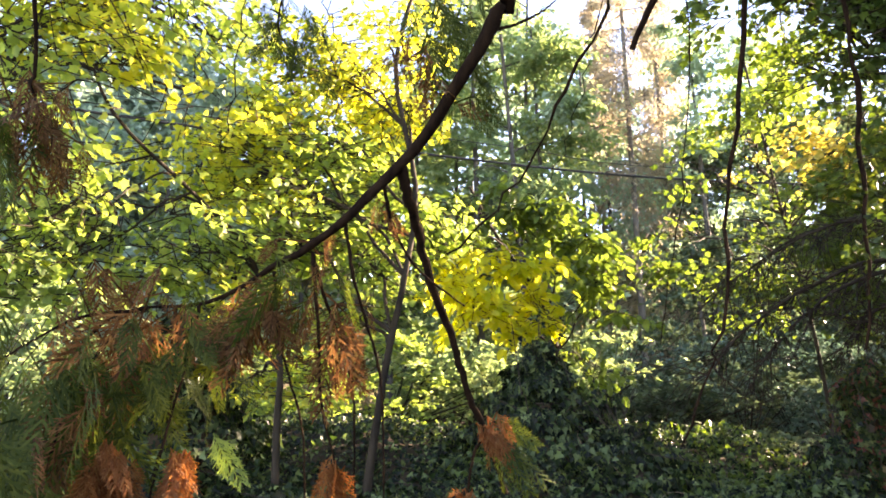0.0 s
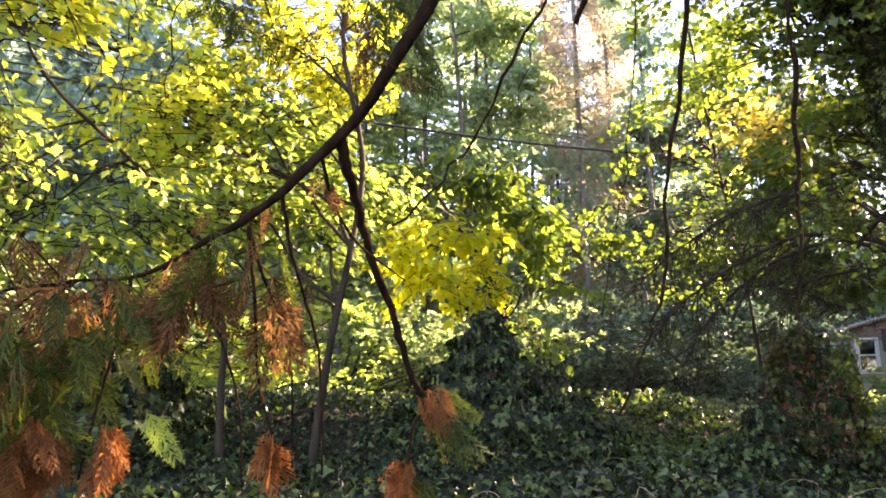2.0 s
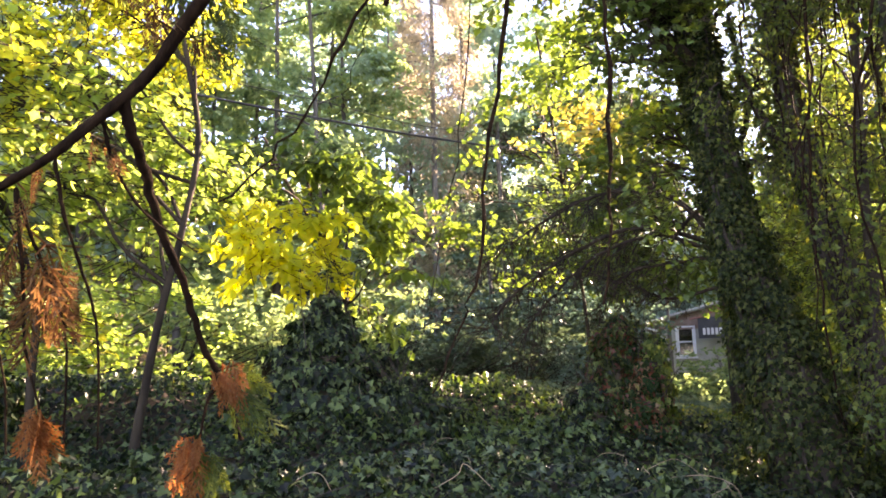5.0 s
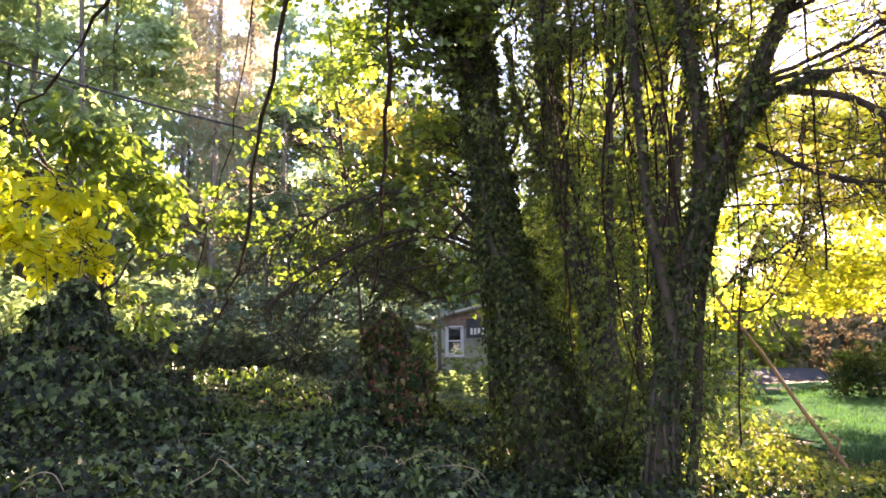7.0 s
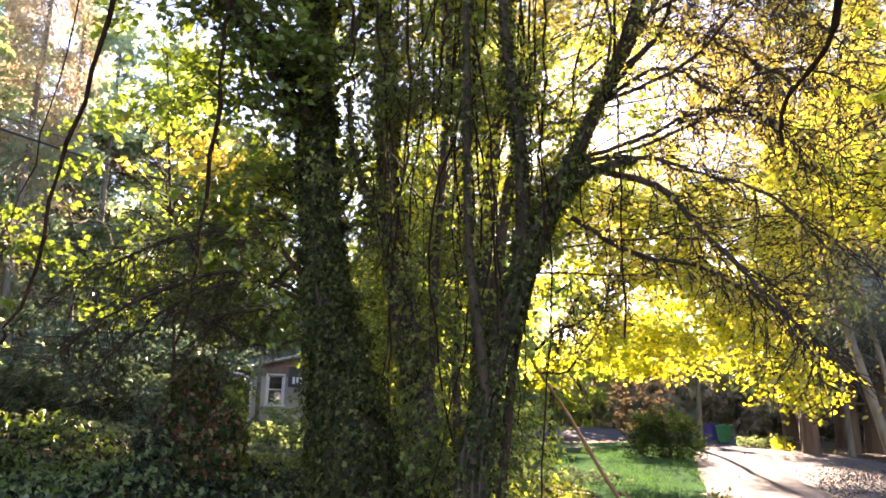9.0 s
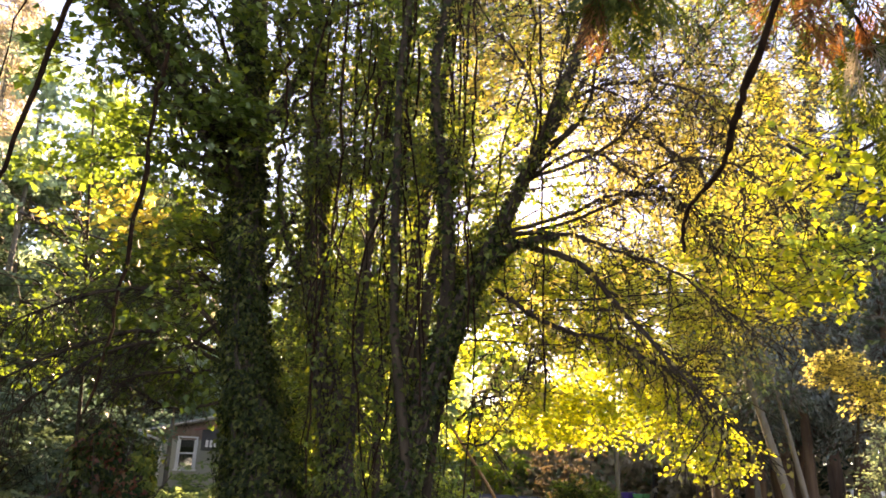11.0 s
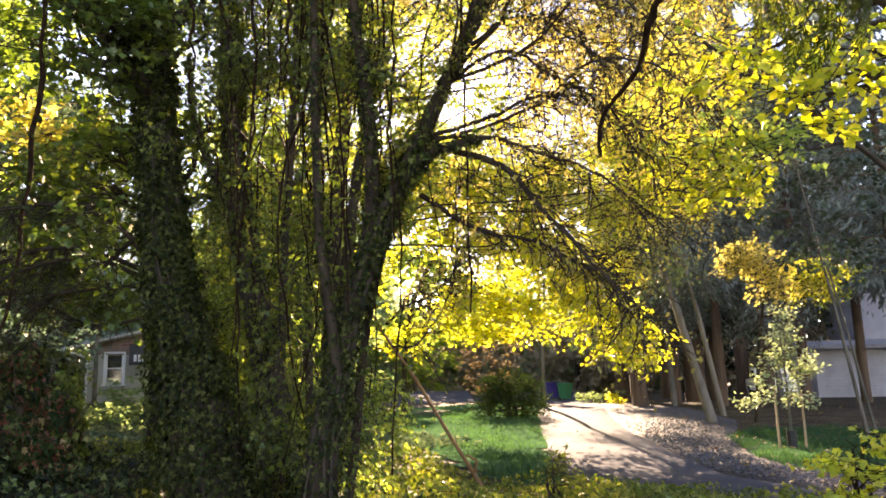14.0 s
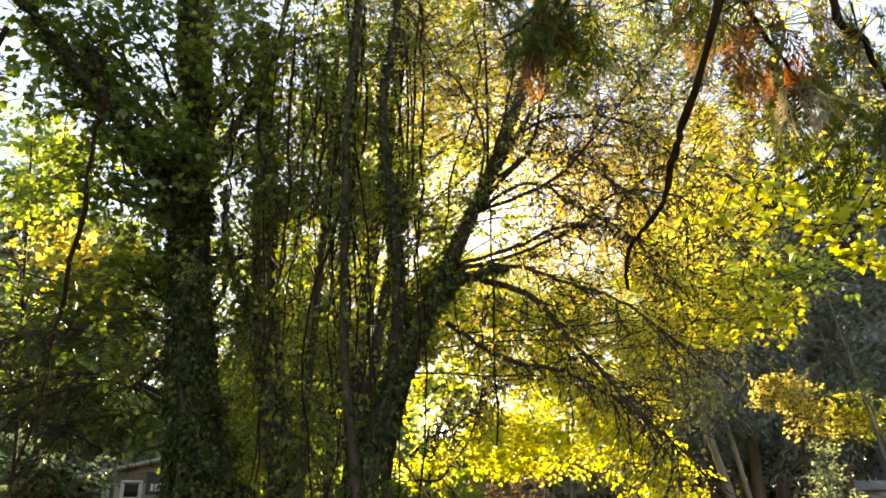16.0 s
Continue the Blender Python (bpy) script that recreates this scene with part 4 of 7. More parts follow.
# canopy that the ivy-clad tree carries overhead
tree("broadleaf_tree", "tall dark-leaved tree whose limbs reach over the ivy-clad trunk", [(4.6, 9.6, 0.3), (4.3, 9.9, 4), (4.0, 10.0, 7), (3.7, 9.8, 10.5)], 0.16, 0.07,
     ([((2.85, 8.57, 5.50), (.9, .9, .6), 78, 7, 0), ((2.46, 8.50, 5.87), (.8, .8, .6), 62, 7, 0), ((3.26, 9.14, 4.90), (.6, .7, .6), 47, 7, 0), ((3.13, 9.52, 4.52), (.5, .6, .5), 36, 7, 1),
      ((2.82, 8.21, 5.57), (.6, .6, .7), 47, 7, 0), ((1.95, 8.14, 6.65), (1.0, .9, .9), 99, 7, 0), ((1.26, 8.15, 6.81), (.8, .8, .8), 68, 7, 0),
      ((2.43, 8.35, 7.47), (.8, .8, .8), 62, 7, 0)] +
     [((3.53, 7.93, 7.57), (.8, .8, .8), 68, 7, 1), ((4.26, 7.13, 7.63), (.8, .8, .8), 62, 7, 1), ((4.23, 8.18, 6.74), (.8, .8, .7), 68, 7, 1), ((5.08, 8.31, 5.67), (.7, .7, .7), 62, 7, 1),
      ((4.34, 8.94, 5.09), (.7, .7, .7), 57, 7, 1), ((4.88, 8.39, 4.19), (.6, .6, .7), 57, 7, 1), ((1.72, 8.67, 6.20), (.7, .7, .6), 55, 7, 0), ((2.37, 8.49, 6.28), (.6, .6, .6), 45, 7, 0)] +
     [((1.77, 8.16, 7.05), (.8, .7, .6), 60, 7, 0), ((2.20, 9.32, 5.80), (.8, .8, .7), 31, 7, 0), 
      ((3.11, 9.68, 4.12), (.5, .6, .7), 21, 7, 0), ((3.24, 9.51, 3.15), (.4, .5, .5), 14, 7, 0), ((3.30, 9.24, 4.57), (.5, .6, .6), 21, 7, 0),
      ((3.15, 9.90, 3.95), (.6, .6, .5), 18, 7, 0)]),
     LEAF_MAPLE, 0.115, [M_SHADE, M_VINE], M_BARK, 53, reach=0.6, limb_r=0.05)

# bare drooping limbs beside the big trunk
def bare_tree(name, label, trunk, r0, arcs, seed, leaf_mat_, n_leaf, size=0.06, group="", twigs=4):
    """Arching dead limbs set with fine side twigs and a few leaves."""
    rng = rng_of(seed)
    t = flow(trunk, 16)
    root = thing(name, tuple(t[0]), label, "tree", group)
    part("trunk", tube(t, np.linspace(r0, r0 * 0.5, 17), 9, 0.05, rng), M_BARK, root, smooth=True)
    tips = []
    for pts, r in arcs:
        p = flow(pts, 22)
        p[2:] += np.cumsum(rng.normal(size=(21, 3)) * 0.012, 0)
        part("limb", tube(p, np.linspace(r, r * 0.2, 23), 6), M_BARK, root, smooth=True)
        tw = []
        ln_all = np.linalg.norm(p[-1] - p[0])
        for i in range(4, 23):
            for _ in range(twigs):
                t0 = unit(p[min(i + 1, 22)] - p[i - 1])
                w = unit(t0 * 0.7 + rng.normal(size=3) * 0.55 - [0, 0, 0.25])
                ln = ln_all * rng.uniform(0.08, 0.22)
                a, m = p[i], p[i] + w * ln * 0.5
                b = m + unit(w + rng.normal(size=3) * 0.3 - [0, 0, 0.35]) * ln * 0.5
                tw += sticks([a, m], [m, b], [r * 0.24, r * 0.17], [r * 0.17, 0.005])
                for q0 in (m, b):
                    for _ in range(2):
                        e = q0 + unit(w + rng.normal(size=3) * 0.7 - [0, 0, 0.3]) * ln * 0.35
                        tw += sticks([q0], [e], 0.006, 0.004)
                        tips.append(e)
        part("brushwood", tw, M_BARK, root, kind="stuff")
    if n_leaf:
        tips = np.array(tips)
        k = rng.integers(0, len(tips), n_leaf)
        part("leaves", leaves(LEAF_OVAL, tips[k] + rng.normal(size=(n_leaf, 3)) * 0.08, rng.normal(size=(n_leaf, 3)) - [0, 0, 0.5], rng.normal(size=(n_leaf, 3)) * 0.5 + [0, 0, 1], size * rng.uniform(0.6, 1.3, n_leaf)), leaf_mat_, root, kind="stuff")
    return root


bare_tree("half_bare_tree", "half-bare tree with drooping twiggy limbs", [(4.9, 11.9, 0.4), (4.79, 11.72, 2.22), (4.77, 11.79, 3.54), (4.75, 11.84, 5.21)], 0.12,
          [([(4.77, 11.81, 3.45), (3.59, 11.82, 3.79), (2.55, 11.92, 3.49), (1.58, 11.85, 2.83), (1.01, 11.76, 2.20)], 0.045),
           ([(4.77, 11.82, 3.35), (3.71, 11.61, 3.61), (2.76, 11.59, 3.34), (2.00, 11.61, 2.71), (1.61, 11.50, 2.17)], 0.04),
           ([(4.72, 11.81, 3.54), (4.06, 12.00, 4.31), (3.14, 12.23, 4.42), (2.14, 12.21, 4.02), (1.26, 12.21, 3.45)], 0.035),
           ([(4.76, 11.84, 3.26), (3.93, 11.50, 3.17), (3.16, 11.44, 2.99), (2.66, 11.31, 2.41)], 0.035),
           ([(4.68, 11.71, 2.77), (3.92, 11.58, 2.59), (3.36, 11.52, 2.73), (2.71, 11.45, 2.95)], 0.03),
           ([(4.73, 11.78, 3.73), (3.87, 12.33, 4.54), (2.76, 12.83, 4.46), (1.63, 12.94, 3.76), (0.81, 12.90, 3.06)], 0.035)], 61, M_UNDER, 350, 0.07)

# limbs arching out from the forked trunk towards the drive
bare_tree("arching_tree", "tree with long mossy limbs arching over the lawn", [(4.5, 6.1, 0.1), (4.75, 6.22, 0.89), (4.91, 6.27, 2.03), (5.01, 6.03, 3.10), (5.15, 5.71, 3.80), (5.20, 5.53, 4.17), (5.39, 5.18, 5.02), (5.73, 4.79, 5.94)], 0.055,
          ([([(5.22, 5.52, 4.14), (5.51, 4.69, 3.72), (5.66, 4.37, 3.33), (5.81, 4.01, 2.85), (5.94, 3.75, 2.48), (5.98, 3.55, 2.24)], 0.037),
      ([(5.25, 5.70, 3.62), (5.54, 5.15, 3.20), (5.72, 4.70, 3.03), (5.88, 4.27, 2.76), (6.06, 3.93, 2.46)], 0.031),
      ([(5.28, 6.35, 2.29), (5.21, 5.87, 2.46), (5.27, 5.39, 2.61), (5.35, 5.13, 2.88)], 0.020),
      ([(5.24, 5.48, 4.19), (5.42, 4.91, 4.10), (5.65, 4.44, 3.91), (5.92, 3.92, 3.58), (6.24, 3.32, 2.97)], 0.027),
      ([(5.23, 5.47, 4.22), (5.39, 4.71, 4.25), (5.51, 4.22, 4.31), (5.70, 3.84, 4.26), (5.92, 3.33, 3.97)], 0.024)] +
     [([(5.30, 5.27, 4.77), (5.43, 4.57, 4.93), (5.59, 4.13, 4.58), (5.85, 3.69, 4.17), (6.07, 3.35, 3.53)], 0.024),
      ([(5.41, 5.10, 5.12), (5.52, 4.40, 5.26), (5.63, 3.87, 4.85), (5.84, 3.48, 4.48)], 0.024), ([(5.53, 4.95, 5.61), (5.64, 4.26, 5.67), (5.88, 3.51, 5.30), (6.16, 3.02, 4.63)], 0.027),
      ([(5.33, 6.32, 2.04), (5.36, 5.91, 2.08), (5.44, 5.49, 2.70), (5.35, 5.27, 3.37), (5.26, 5.21, 3.76)], 0.014),
      ([(5.30, 5.27, 4.77), (5.41, 4.38, 4.79), (5.37, 3.76, 4.97), (5.35, 3.20, 5.19), (5.34, 2.67, 5.62)], 0.024)] +
     [([(5.30, 5.27, 4.77), (5.24, 4.43, 5.20), (5.04, 3.99, 5.57), (4.89, 3.48, 5.87), (4.78, 3.16, 6.24)], 0.024),
      ([(5.22, 5.52, 4.14), (5.54, 4.39, 4.28), (5.56, 3.68, 4.53), (5.69, 3.17, 4.44), (5.92, 2.80, 4.11)], 0.022),
      ([(5.30, 5.27, 4.77), (4.91, 4.32, 5.74), (4.60, 4.15, 6.24), (4.27, 4.01, 6.65)], 0.022), ([(5.22, 5.52, 4.14), (4.99, 4.76, 5.32), (4.40, 4.77, 5.96), (3.98, 4.80, 6.46)], 0.02)]), 62, M_STRAW, 4600, 0.05, twigs=3)

# ---------- leafy trees ----------
tree("maple_tree", "slender maple with tiers of yellow-green leaves lit from behind", [(-2.66, 6.86, 0.5), (-2.52, 6.95, 1.71), (-2.42, 7.05, 2.43), (-2.28, 7.01, 2.99), (-2.22, 7.19, 4.00), (-2.48, 7.28, 5.46), (-2.3, 7.6, 6.8)], 0.042, 0.022,
     ([((-3.30, 7.02, 4.54), (.7, .8, .35), 80, 7, 0), ((-3.84, 6.54, 4.14), (.8, .8, .35), 80, 7, 1), ((-4.29, 6.58, 4.58), (.7, .7, .5), 80, 7, 1), ((-3.04, 7.32, 5.42), (.8, .8, .5), 80, 7, 1),
      ((-3.67, 7.15, 5.42), (.6, .7, .5), 50, 7, 1), ((-2.46, 7.87, 4.03), (.6, .6, .5), 50, 7, 0), ((-2.99, 7.64, 3.41), (.7, .7, .4), 60, 7, 0), ((-3.25, 6.94, 3.90), (.8, .8, .35), 70, 7, 0),
      ((-2.53, 7.87, 5.16), (.7, .7, .5), 70, 7, 1)] +
     [((-2.59, 7.61, 6.07), (.8, .8, .5), 65, 7, 1), ((-2.96, 7.57, 2.69), (.5, .5, .35), 35, 7, 0), ((-3.70, 6.84, 3.47), (.7, .7, .3), 60, 7, 0)]),
     LEAF_MAPLE, 0.10, [M_MAPLE, M_MAPLE_Y], M_BARK, 71, dense=1.45, reach=0.55, limb_r=0.03, limbs_from=0.3, flat=0.2)
tree("maple_tree", "maple with layered green leaves over the ivy bank", [(-3.5, 6.75, 0.6), (-3.50, 6.74, 1.50), (-3.50, 6.71, 2.27), (-3.62, 6.26, 3.16), (-3.80, 5.53, 3.59), (-3.99, 4.67, 4.02), (-4.6, 4.9, 5.0)], 0.042, 0.008,
     [((-4.09, 5.64, 3.43), (.8, .8, .3), 35, 7, 0), ((-4.34, 4.93, 3.36), (.8, .8, .35), 10, 7, 0), ((-4.53, 4.56, 3.09), (.6, .7, .4), 28, 7, 0),
      ((-4.43, 5.72, 3.15), (.8, .8, .3), 35, 7, 0), ((-4.80, 5.18, 3.01), (.7, .7, .4), 32, 7, 0), ((-4.03, 6.04, 3.03), (.6, .6, .3), 21, 7, 0),
      ((-5.17, 5.18, 2.68), (.6, .7, .5), 32, 7, 0), ((-3.97, 6.29, 2.57), (.5, .5, .4), 19, 7, 1), ((-4.24, 7.47, 1.98), (.8, .8, .25), 25, 7, 1)],
     LEAF_MAPLE, 0.10, [M_MAPLE, M_MAPLE_Y], M_BARK, 72, dense=1.6, reach=0.55, limb_r=0.03, limbs_from=0.3, flat=0.2)
tree("maple_tree", "overhanging maple boughs with broad yellow leaves", [(-6.4, 4.2, 0.5), (-6.2, 4.4, 3), (-5.6, 4.7, 5.2), (-4.6, 5.2, 6.6), (-3.6, 5.8, 7.2)], 0.11, 0.04,
     ([((-4.04, 3.88, 4.26), (.6, .6, .5), 38, 7, 1), ((-3.86, 4.20, 4.49), (.6, .6, .5), 38, 7, 1), ((-3.88, 4.75, 4.54), (.6, .6, .45), 10, 7, 1), ((-4.09, 4.29, 4.01), (.6, .6, .4), 10, 7, 0),
      ((-3.75, 4.90, 4.91), (.6, .6, .5), 9, 7, 0), ((-4.11, 3.83, 3.72), (.5, .5, .5), 28, 7, 0), ((-3.82, 5.37, 4.50), (.4, .4, .4), 6, 7, 1), ((-3.58, 5.49, 5.03), (.3, .4, .4), 10, 7, 0),
      ((-4.29, 4.11, 3.38), (.4, .5, .3), 18, 7, 0)] +
     [((-3.27, 5.48, 5.73), (.7, .6, .4), 25, 7, 0), ((-3.73, 4.21, 5.05), (.8, .6, .4), 35, 7, 0)]),
     LEAF_MAPLE, 0.095, [M_MAPLE, M_MAPLE_Y], M_BARK, 73, dense=1.8, reach=0.5, limb_r=0.035, flat=0.25)
tree("dogwood_tree", "small tree with drooping oval leaves, its lowest tips bright yellow", [(-1.19, 12.34, 1.39), (-1.32, 12.30, 2.47), (-1.63, 12.13, 3.59), (-2.20, 11.75, 4.51), (-2.57, 11.34, 5.30)], 0.06, 0.02,
     [((-3.32, 10.45, 4.46), (.7, .6, .20), 44, 7, 0), ((-2.49, 10.62, 4.75), (.7, .6, .20), 44, 7, 0), ((-1.68, 10.79, 4.77), (.7, .6, .20), 44, 7, 0), ((-0.94, 10.93, 4.62), (.7, .6, .20), 44, 7, 0),
      ((-2.72, 10.69, 4.26), (.7, .6, .20), 44, 7, 0), ((-1.84, 10.89, 4.29), (.7, .6, .20), 44, 7, 0), ((-3.40, 10.58, 3.86), (.7, .6, .20), 44, 7, 0), ((-0.65, 11.45, 4.32), (.5, .5, .35), 34, 7, 2),
      ((-0.39, 11.60, 3.73), (.5, .5, .35), 34, 7, 2), ((-0.94, 11.48, 4.10), (.5, .5, .35), 34, 7, 2), ((-0.86, 11.62, 3.37), (.5, .5, .35), 34, 7, 2), ((-0.43, 11.68, 3.16), (.5, .5, .35), 34, 7, 2),
      ((-1.31, 11.35, 4.46), (.5, .5, .35), 34, 7, 2), ((-2.30, 10.56, 3.95), (.5, .4, .35), 40, 7, 1), ((-2.69, 10.54, 3.54), (.5, .4, .35), 40, 7, 1), ((-1.68, 10.74, 3.68), (.5, .4, .35), 40, 7, 1),
      ((-2.07, 10.64, 3.25), (.42, .4, .28), 36, 7, 1), ((-1.55, 10.75, 3.19), (.42, .4, .28), 36, 7, 1), ((-2.45, 10.57, 3.08), (.42, .4, .28), 36, 7, 1), ((-1.85, 10.74, 2.87), (.28, .3, .18), 22, 7, 1),
      ((-1.36, 10.82, 2.84), (.28, .3, .18), 22, 7, 1), ((-0.94, 11.82, 2.47), (.45, .4, .2), 12, 7, 2), ((-0.69, 11.86, 2.25), (.45, .4, .2), 12, 7, 2)],
     LEAF_OVAL, 0.235, [M_OVAL_G, M_OVAL_Y, M_OVAL_M], M_BARK, 74, dense=0.52, reach=0.6, limb_r=0.02, limbs_from=0.3, droop=0.3, flat=0.25)
tree("maple_tree", "green and gold maple behind the half-bare limbs", [(3.6, 16.5, 0.6), (3.4, 16.6, 3.5), (3.0, 16.6, 6.5), (2.6, 16.4, 9.5)], 0.042, 0.025,
     [((2.62, 14.56, 7.76), (1.1, 1, .8), 54, 7, 1), ((3.54, 14.31, 7.91), (1.0, 1, .8), 50, 7, 1), ((3.93, 14.28, 6.31), (.9, .9, .7), 50, 7, 3), ((2.66, 15.15, 6.10), (1.2, 1, .5), 58, 7, 3),
      ((1.74, 15.67, 6.51), (.9, .9, .7), 40, 7, 0), ((3.40, 14.27, 4.90), (1.2, 1, .7), 63, 7, 0), ((4.33, 13.43, 5.14), (1.0, .9, .8), 50, 7, 0),
      # the last two clumps here are added to shade the ivy bank
      ((4.29, 13.06, 6.36), (.8, .8, .9), 40, 7, 0), ((2.23, 15.38, 7.19), (.6, .7, .5), 22, 7, 1), ((4.6, 13.9, 3.3), (.8, .7, .5), 40, 7, 0), ((3.8, 14.2, 3.5), (.8, .7, .5), 40, 7, 0)] +
     [((1.49, 15.24, 6.24), (1.0, .9, .6), 50, 7, 0), ((2.49, 15.35, 5.36), (1.0, .9, .6), 50, 7, 0), ((3.50, 15.08, 5.66), (1.0, .9, .6), 50, 7, 0), ((4.28, 15.05, 4.92), (1.0, .9, .6), 50, 7, 0),
      ((1.92, 15.59, 4.64), (1.0, .9, .6), 50, 7, 0), ((3.13, 15.41, 4.53), (1.0, .9, .6), 50, 7, 0), ((1.09, 15.56, 5.16), (1.0, .9, .6), 50, 7, 0), ((3.82, 14.70, 6.64), (.8, .8, .5), 40, 7, 3),
      ((2.35, 15.03, 6.56), (.8, .8, .5), 40, 7, 3), ((4.24, 15.78, 3.86), (1.0, .9, .5), 36, 7, 0), ((2.76, 16.12, 3.75), (1.0, .9, .5), 36, 7, 0)],
     LEAF_MAPLE, 0.16, [M_OVAL_G, M_OVAL_M, M_MAPLE_Y, M_GOLD], M_BARK, 75, dense=1.8, reach=0.7, limb_r=0.05, flat=0.25)
tree("maple_tree", "spreading maple in brilliant yellow autumn leaf over the lawn", [(17.21, 20.88, 0.59), (16.64, 20.05, 2.87), (16.24, 18.88, 4.71), (16.20, 17.21, 6.38), (16.13, 15.54, 7.35)], 0.1, 0.05,
     ([((13.63, 16.13, 5.00), (1.22, 1.22, 0.69), 90, 7, 0), ((14.58, 15.51, 3.85), (1.35, 1.22, 0.69), 108, 7, 0), ((15.95, 14.98, 4.89), (1.35, 1.22, 0.69), 108, 7, 0),
      ((16.82, 14.27, 3.52), (1.35, 1.22, 0.80), 123, 7, 0), ((17.19, 12.71, 3.41), (1.22, 1.22, 0.69), 103, 7, 0), ((17.27, 11.50, 2.63), (0.81, 0.94, 0.57), 70, 7, 0),
      ((13.66, 15.45, 3.32), (0.81, 0.94, 0.46), 53, 7, 0), ((17.92, 13.80, 4.90), (1.35, 1.22, 0.69), 90, 7, 0), ((16.93, 14.69, 5.98), (1.22, 1.22, 0.57), 65, 7, 0)] +
     [((12.63, 15.43, 2.83), (0.54, 0.68, 0.40), 31, 7, 0), ((16.42, 15.77, 3.11), (0.94, 1.08, 0.40), 47, 7, 0), ((18.08, 12.51, 4.42), (1.08, 1.08, 0.57), 59, 7, 0)] +
     [((12.57, 14.05, 7.17), (1.1, 1.1, 0.6), 62, 7, 0), ((13.54, 13.43, 6.43), (1.1, 1.1, 0.6), 62, 7, 0), ((14.34, 12.45, 6.79), (1.1, 1.1, 0.6), 62, 7, 0), ((13.16, 14.10, 5.46), (1.1, 1.1, 0.6), 62, 7, 0),
      ((14.04, 13.29, 5.29), (1.1, 1.1, 0.6), 62, 7, 0), ((14.73, 12.42, 5.67), (1.1, 1.1, 0.6), 62, 7, 0), ((12.72, 14.73, 4.38), (1.1, 1.1, 0.6), 62, 7, 0), ((13.65, 13.94, 4.16), (1.1, 1.1, 0.6), 62, 7, 0),
      ((15.25, 11.51, 6.44), (1.1, 1.1, 0.6), 62, 7, 0), ((16.04, 10.73, 5.69), (1.1, 1.1, 0.6), 62, 7, 0), ((15.54, 11.68, 4.87), (1.1, 1.1, 0.6), 62, 7, 0), ((12.33, 14.69, 5.90), (1.1, 1.1, 0.6), 62, 7, 0)]),
     LEAF_MAPLE_FAR, 0.125, [M_MAPLE_Y], M_BARK, 76, dense=2.8, reach=0.9, limb_r=0.05, flat=0.2)
tree("maple_tree", "tall thin-crowned tree in pale gold leaf by the drive", [(7.5, 10.5, 0.15), (7.7, 10.6, 4), (8.6, 10.9, 8), (9.6, 11.2, 11)], 0.14, 0.05,
     ([((9.75, 7.86, 7.02), (1.2, 1, .9), 131, 7, 0), ((10.08, 6.93, 6.49), (1.2, 1, .9), 138, 7, 0), ((9.49, 6.99, 7.45), (1.2, 1, .8), 124, 7, 3), ((9.97, 5.83, 6.85), (1.1, 1, .8), 124, 7, 0),
      ((11.48, 6.90, 4.43), (.9, .9, .7), 83, 7, 0), ((11.34, 6.04, 4.64), (1.0, 1, .8), 103, 7, 0), ((11.25, 7.91, 5.01), (1.1, 1, .8), 110, 7, 1), ((11.03, 8.95, 5.19), (.9, .9, .7), 83, 7, 1),
      ((10.61, 5.40, 6.04), (1.0, 1, .9), 110, 7, 0)] +
     [((10.57, 7.59, 5.77), (1.0, 1, .7), 96, 7, 1), ((8.19, 6.27, 8.05), (1.3, 1, 1), 151, 7, 3), ((8.94, 5.22, 8.04), (1.3, 1, 1), 138, 7, 3), ((7.19, 7.13, 8.27), (1.2, 1, 1), 138, 7, 1),
      ((6.28, 7.84, 8.35), (1.0, 1, 1), 124, 7, 2), ((9.76, 4.57, 7.36), (1.1, 1, .9), 110, 7, 3), ((11.76, 7.62, 3.75), (.8, .8, .5), 62, 7, 0)]),
     LEAF_SPRIG, 0.085, [M_GOLD, M_MAPLE_Y, M_MAPLE, M_STRAW], M_BARK, 77, dense=2.0, reach=0.7, limb_r=0.02)
tree("maple_tree", "maple with flat tiers of yellow-green leaves beside the drive", [(10.8, 1.4, 0.05), (10.9, 1.9, 2.6), (10.4, 3.1, 4.6), (9.4, 4.5, 6.2)], 0.06, 0.025,
     [((8.03, 4.67, 4.34), (.6, .6, .3), 32, 7, 0), ((8.21, 4.12, 4.06), (.7, .7, .3), 39, 7, 0), ((8.25, 3.47, 3.82), (.7, .7, .3), 39, 7, 0), ((8.23, 3.68, 4.33), (.7, .7, .3), 32, 7, 1),
      ((8.20, 4.36, 4.73), (.6, .6, .4), 23, 7, 1), ((8.11, 3.06, 4.14), (.5, .5, .3), 18, 7, 1), ((8.15, 4.55, 3.84), (.5, .5, .3), 18, 7, 0)],
     LEAF_MAPLE, 0.09, [M_MAPLE_Y, M_MAPLE], M_BARK, 78, dense=1.5, reach=0.5, limb_r=0.03, limbs_from=0.55, flat=0.15)
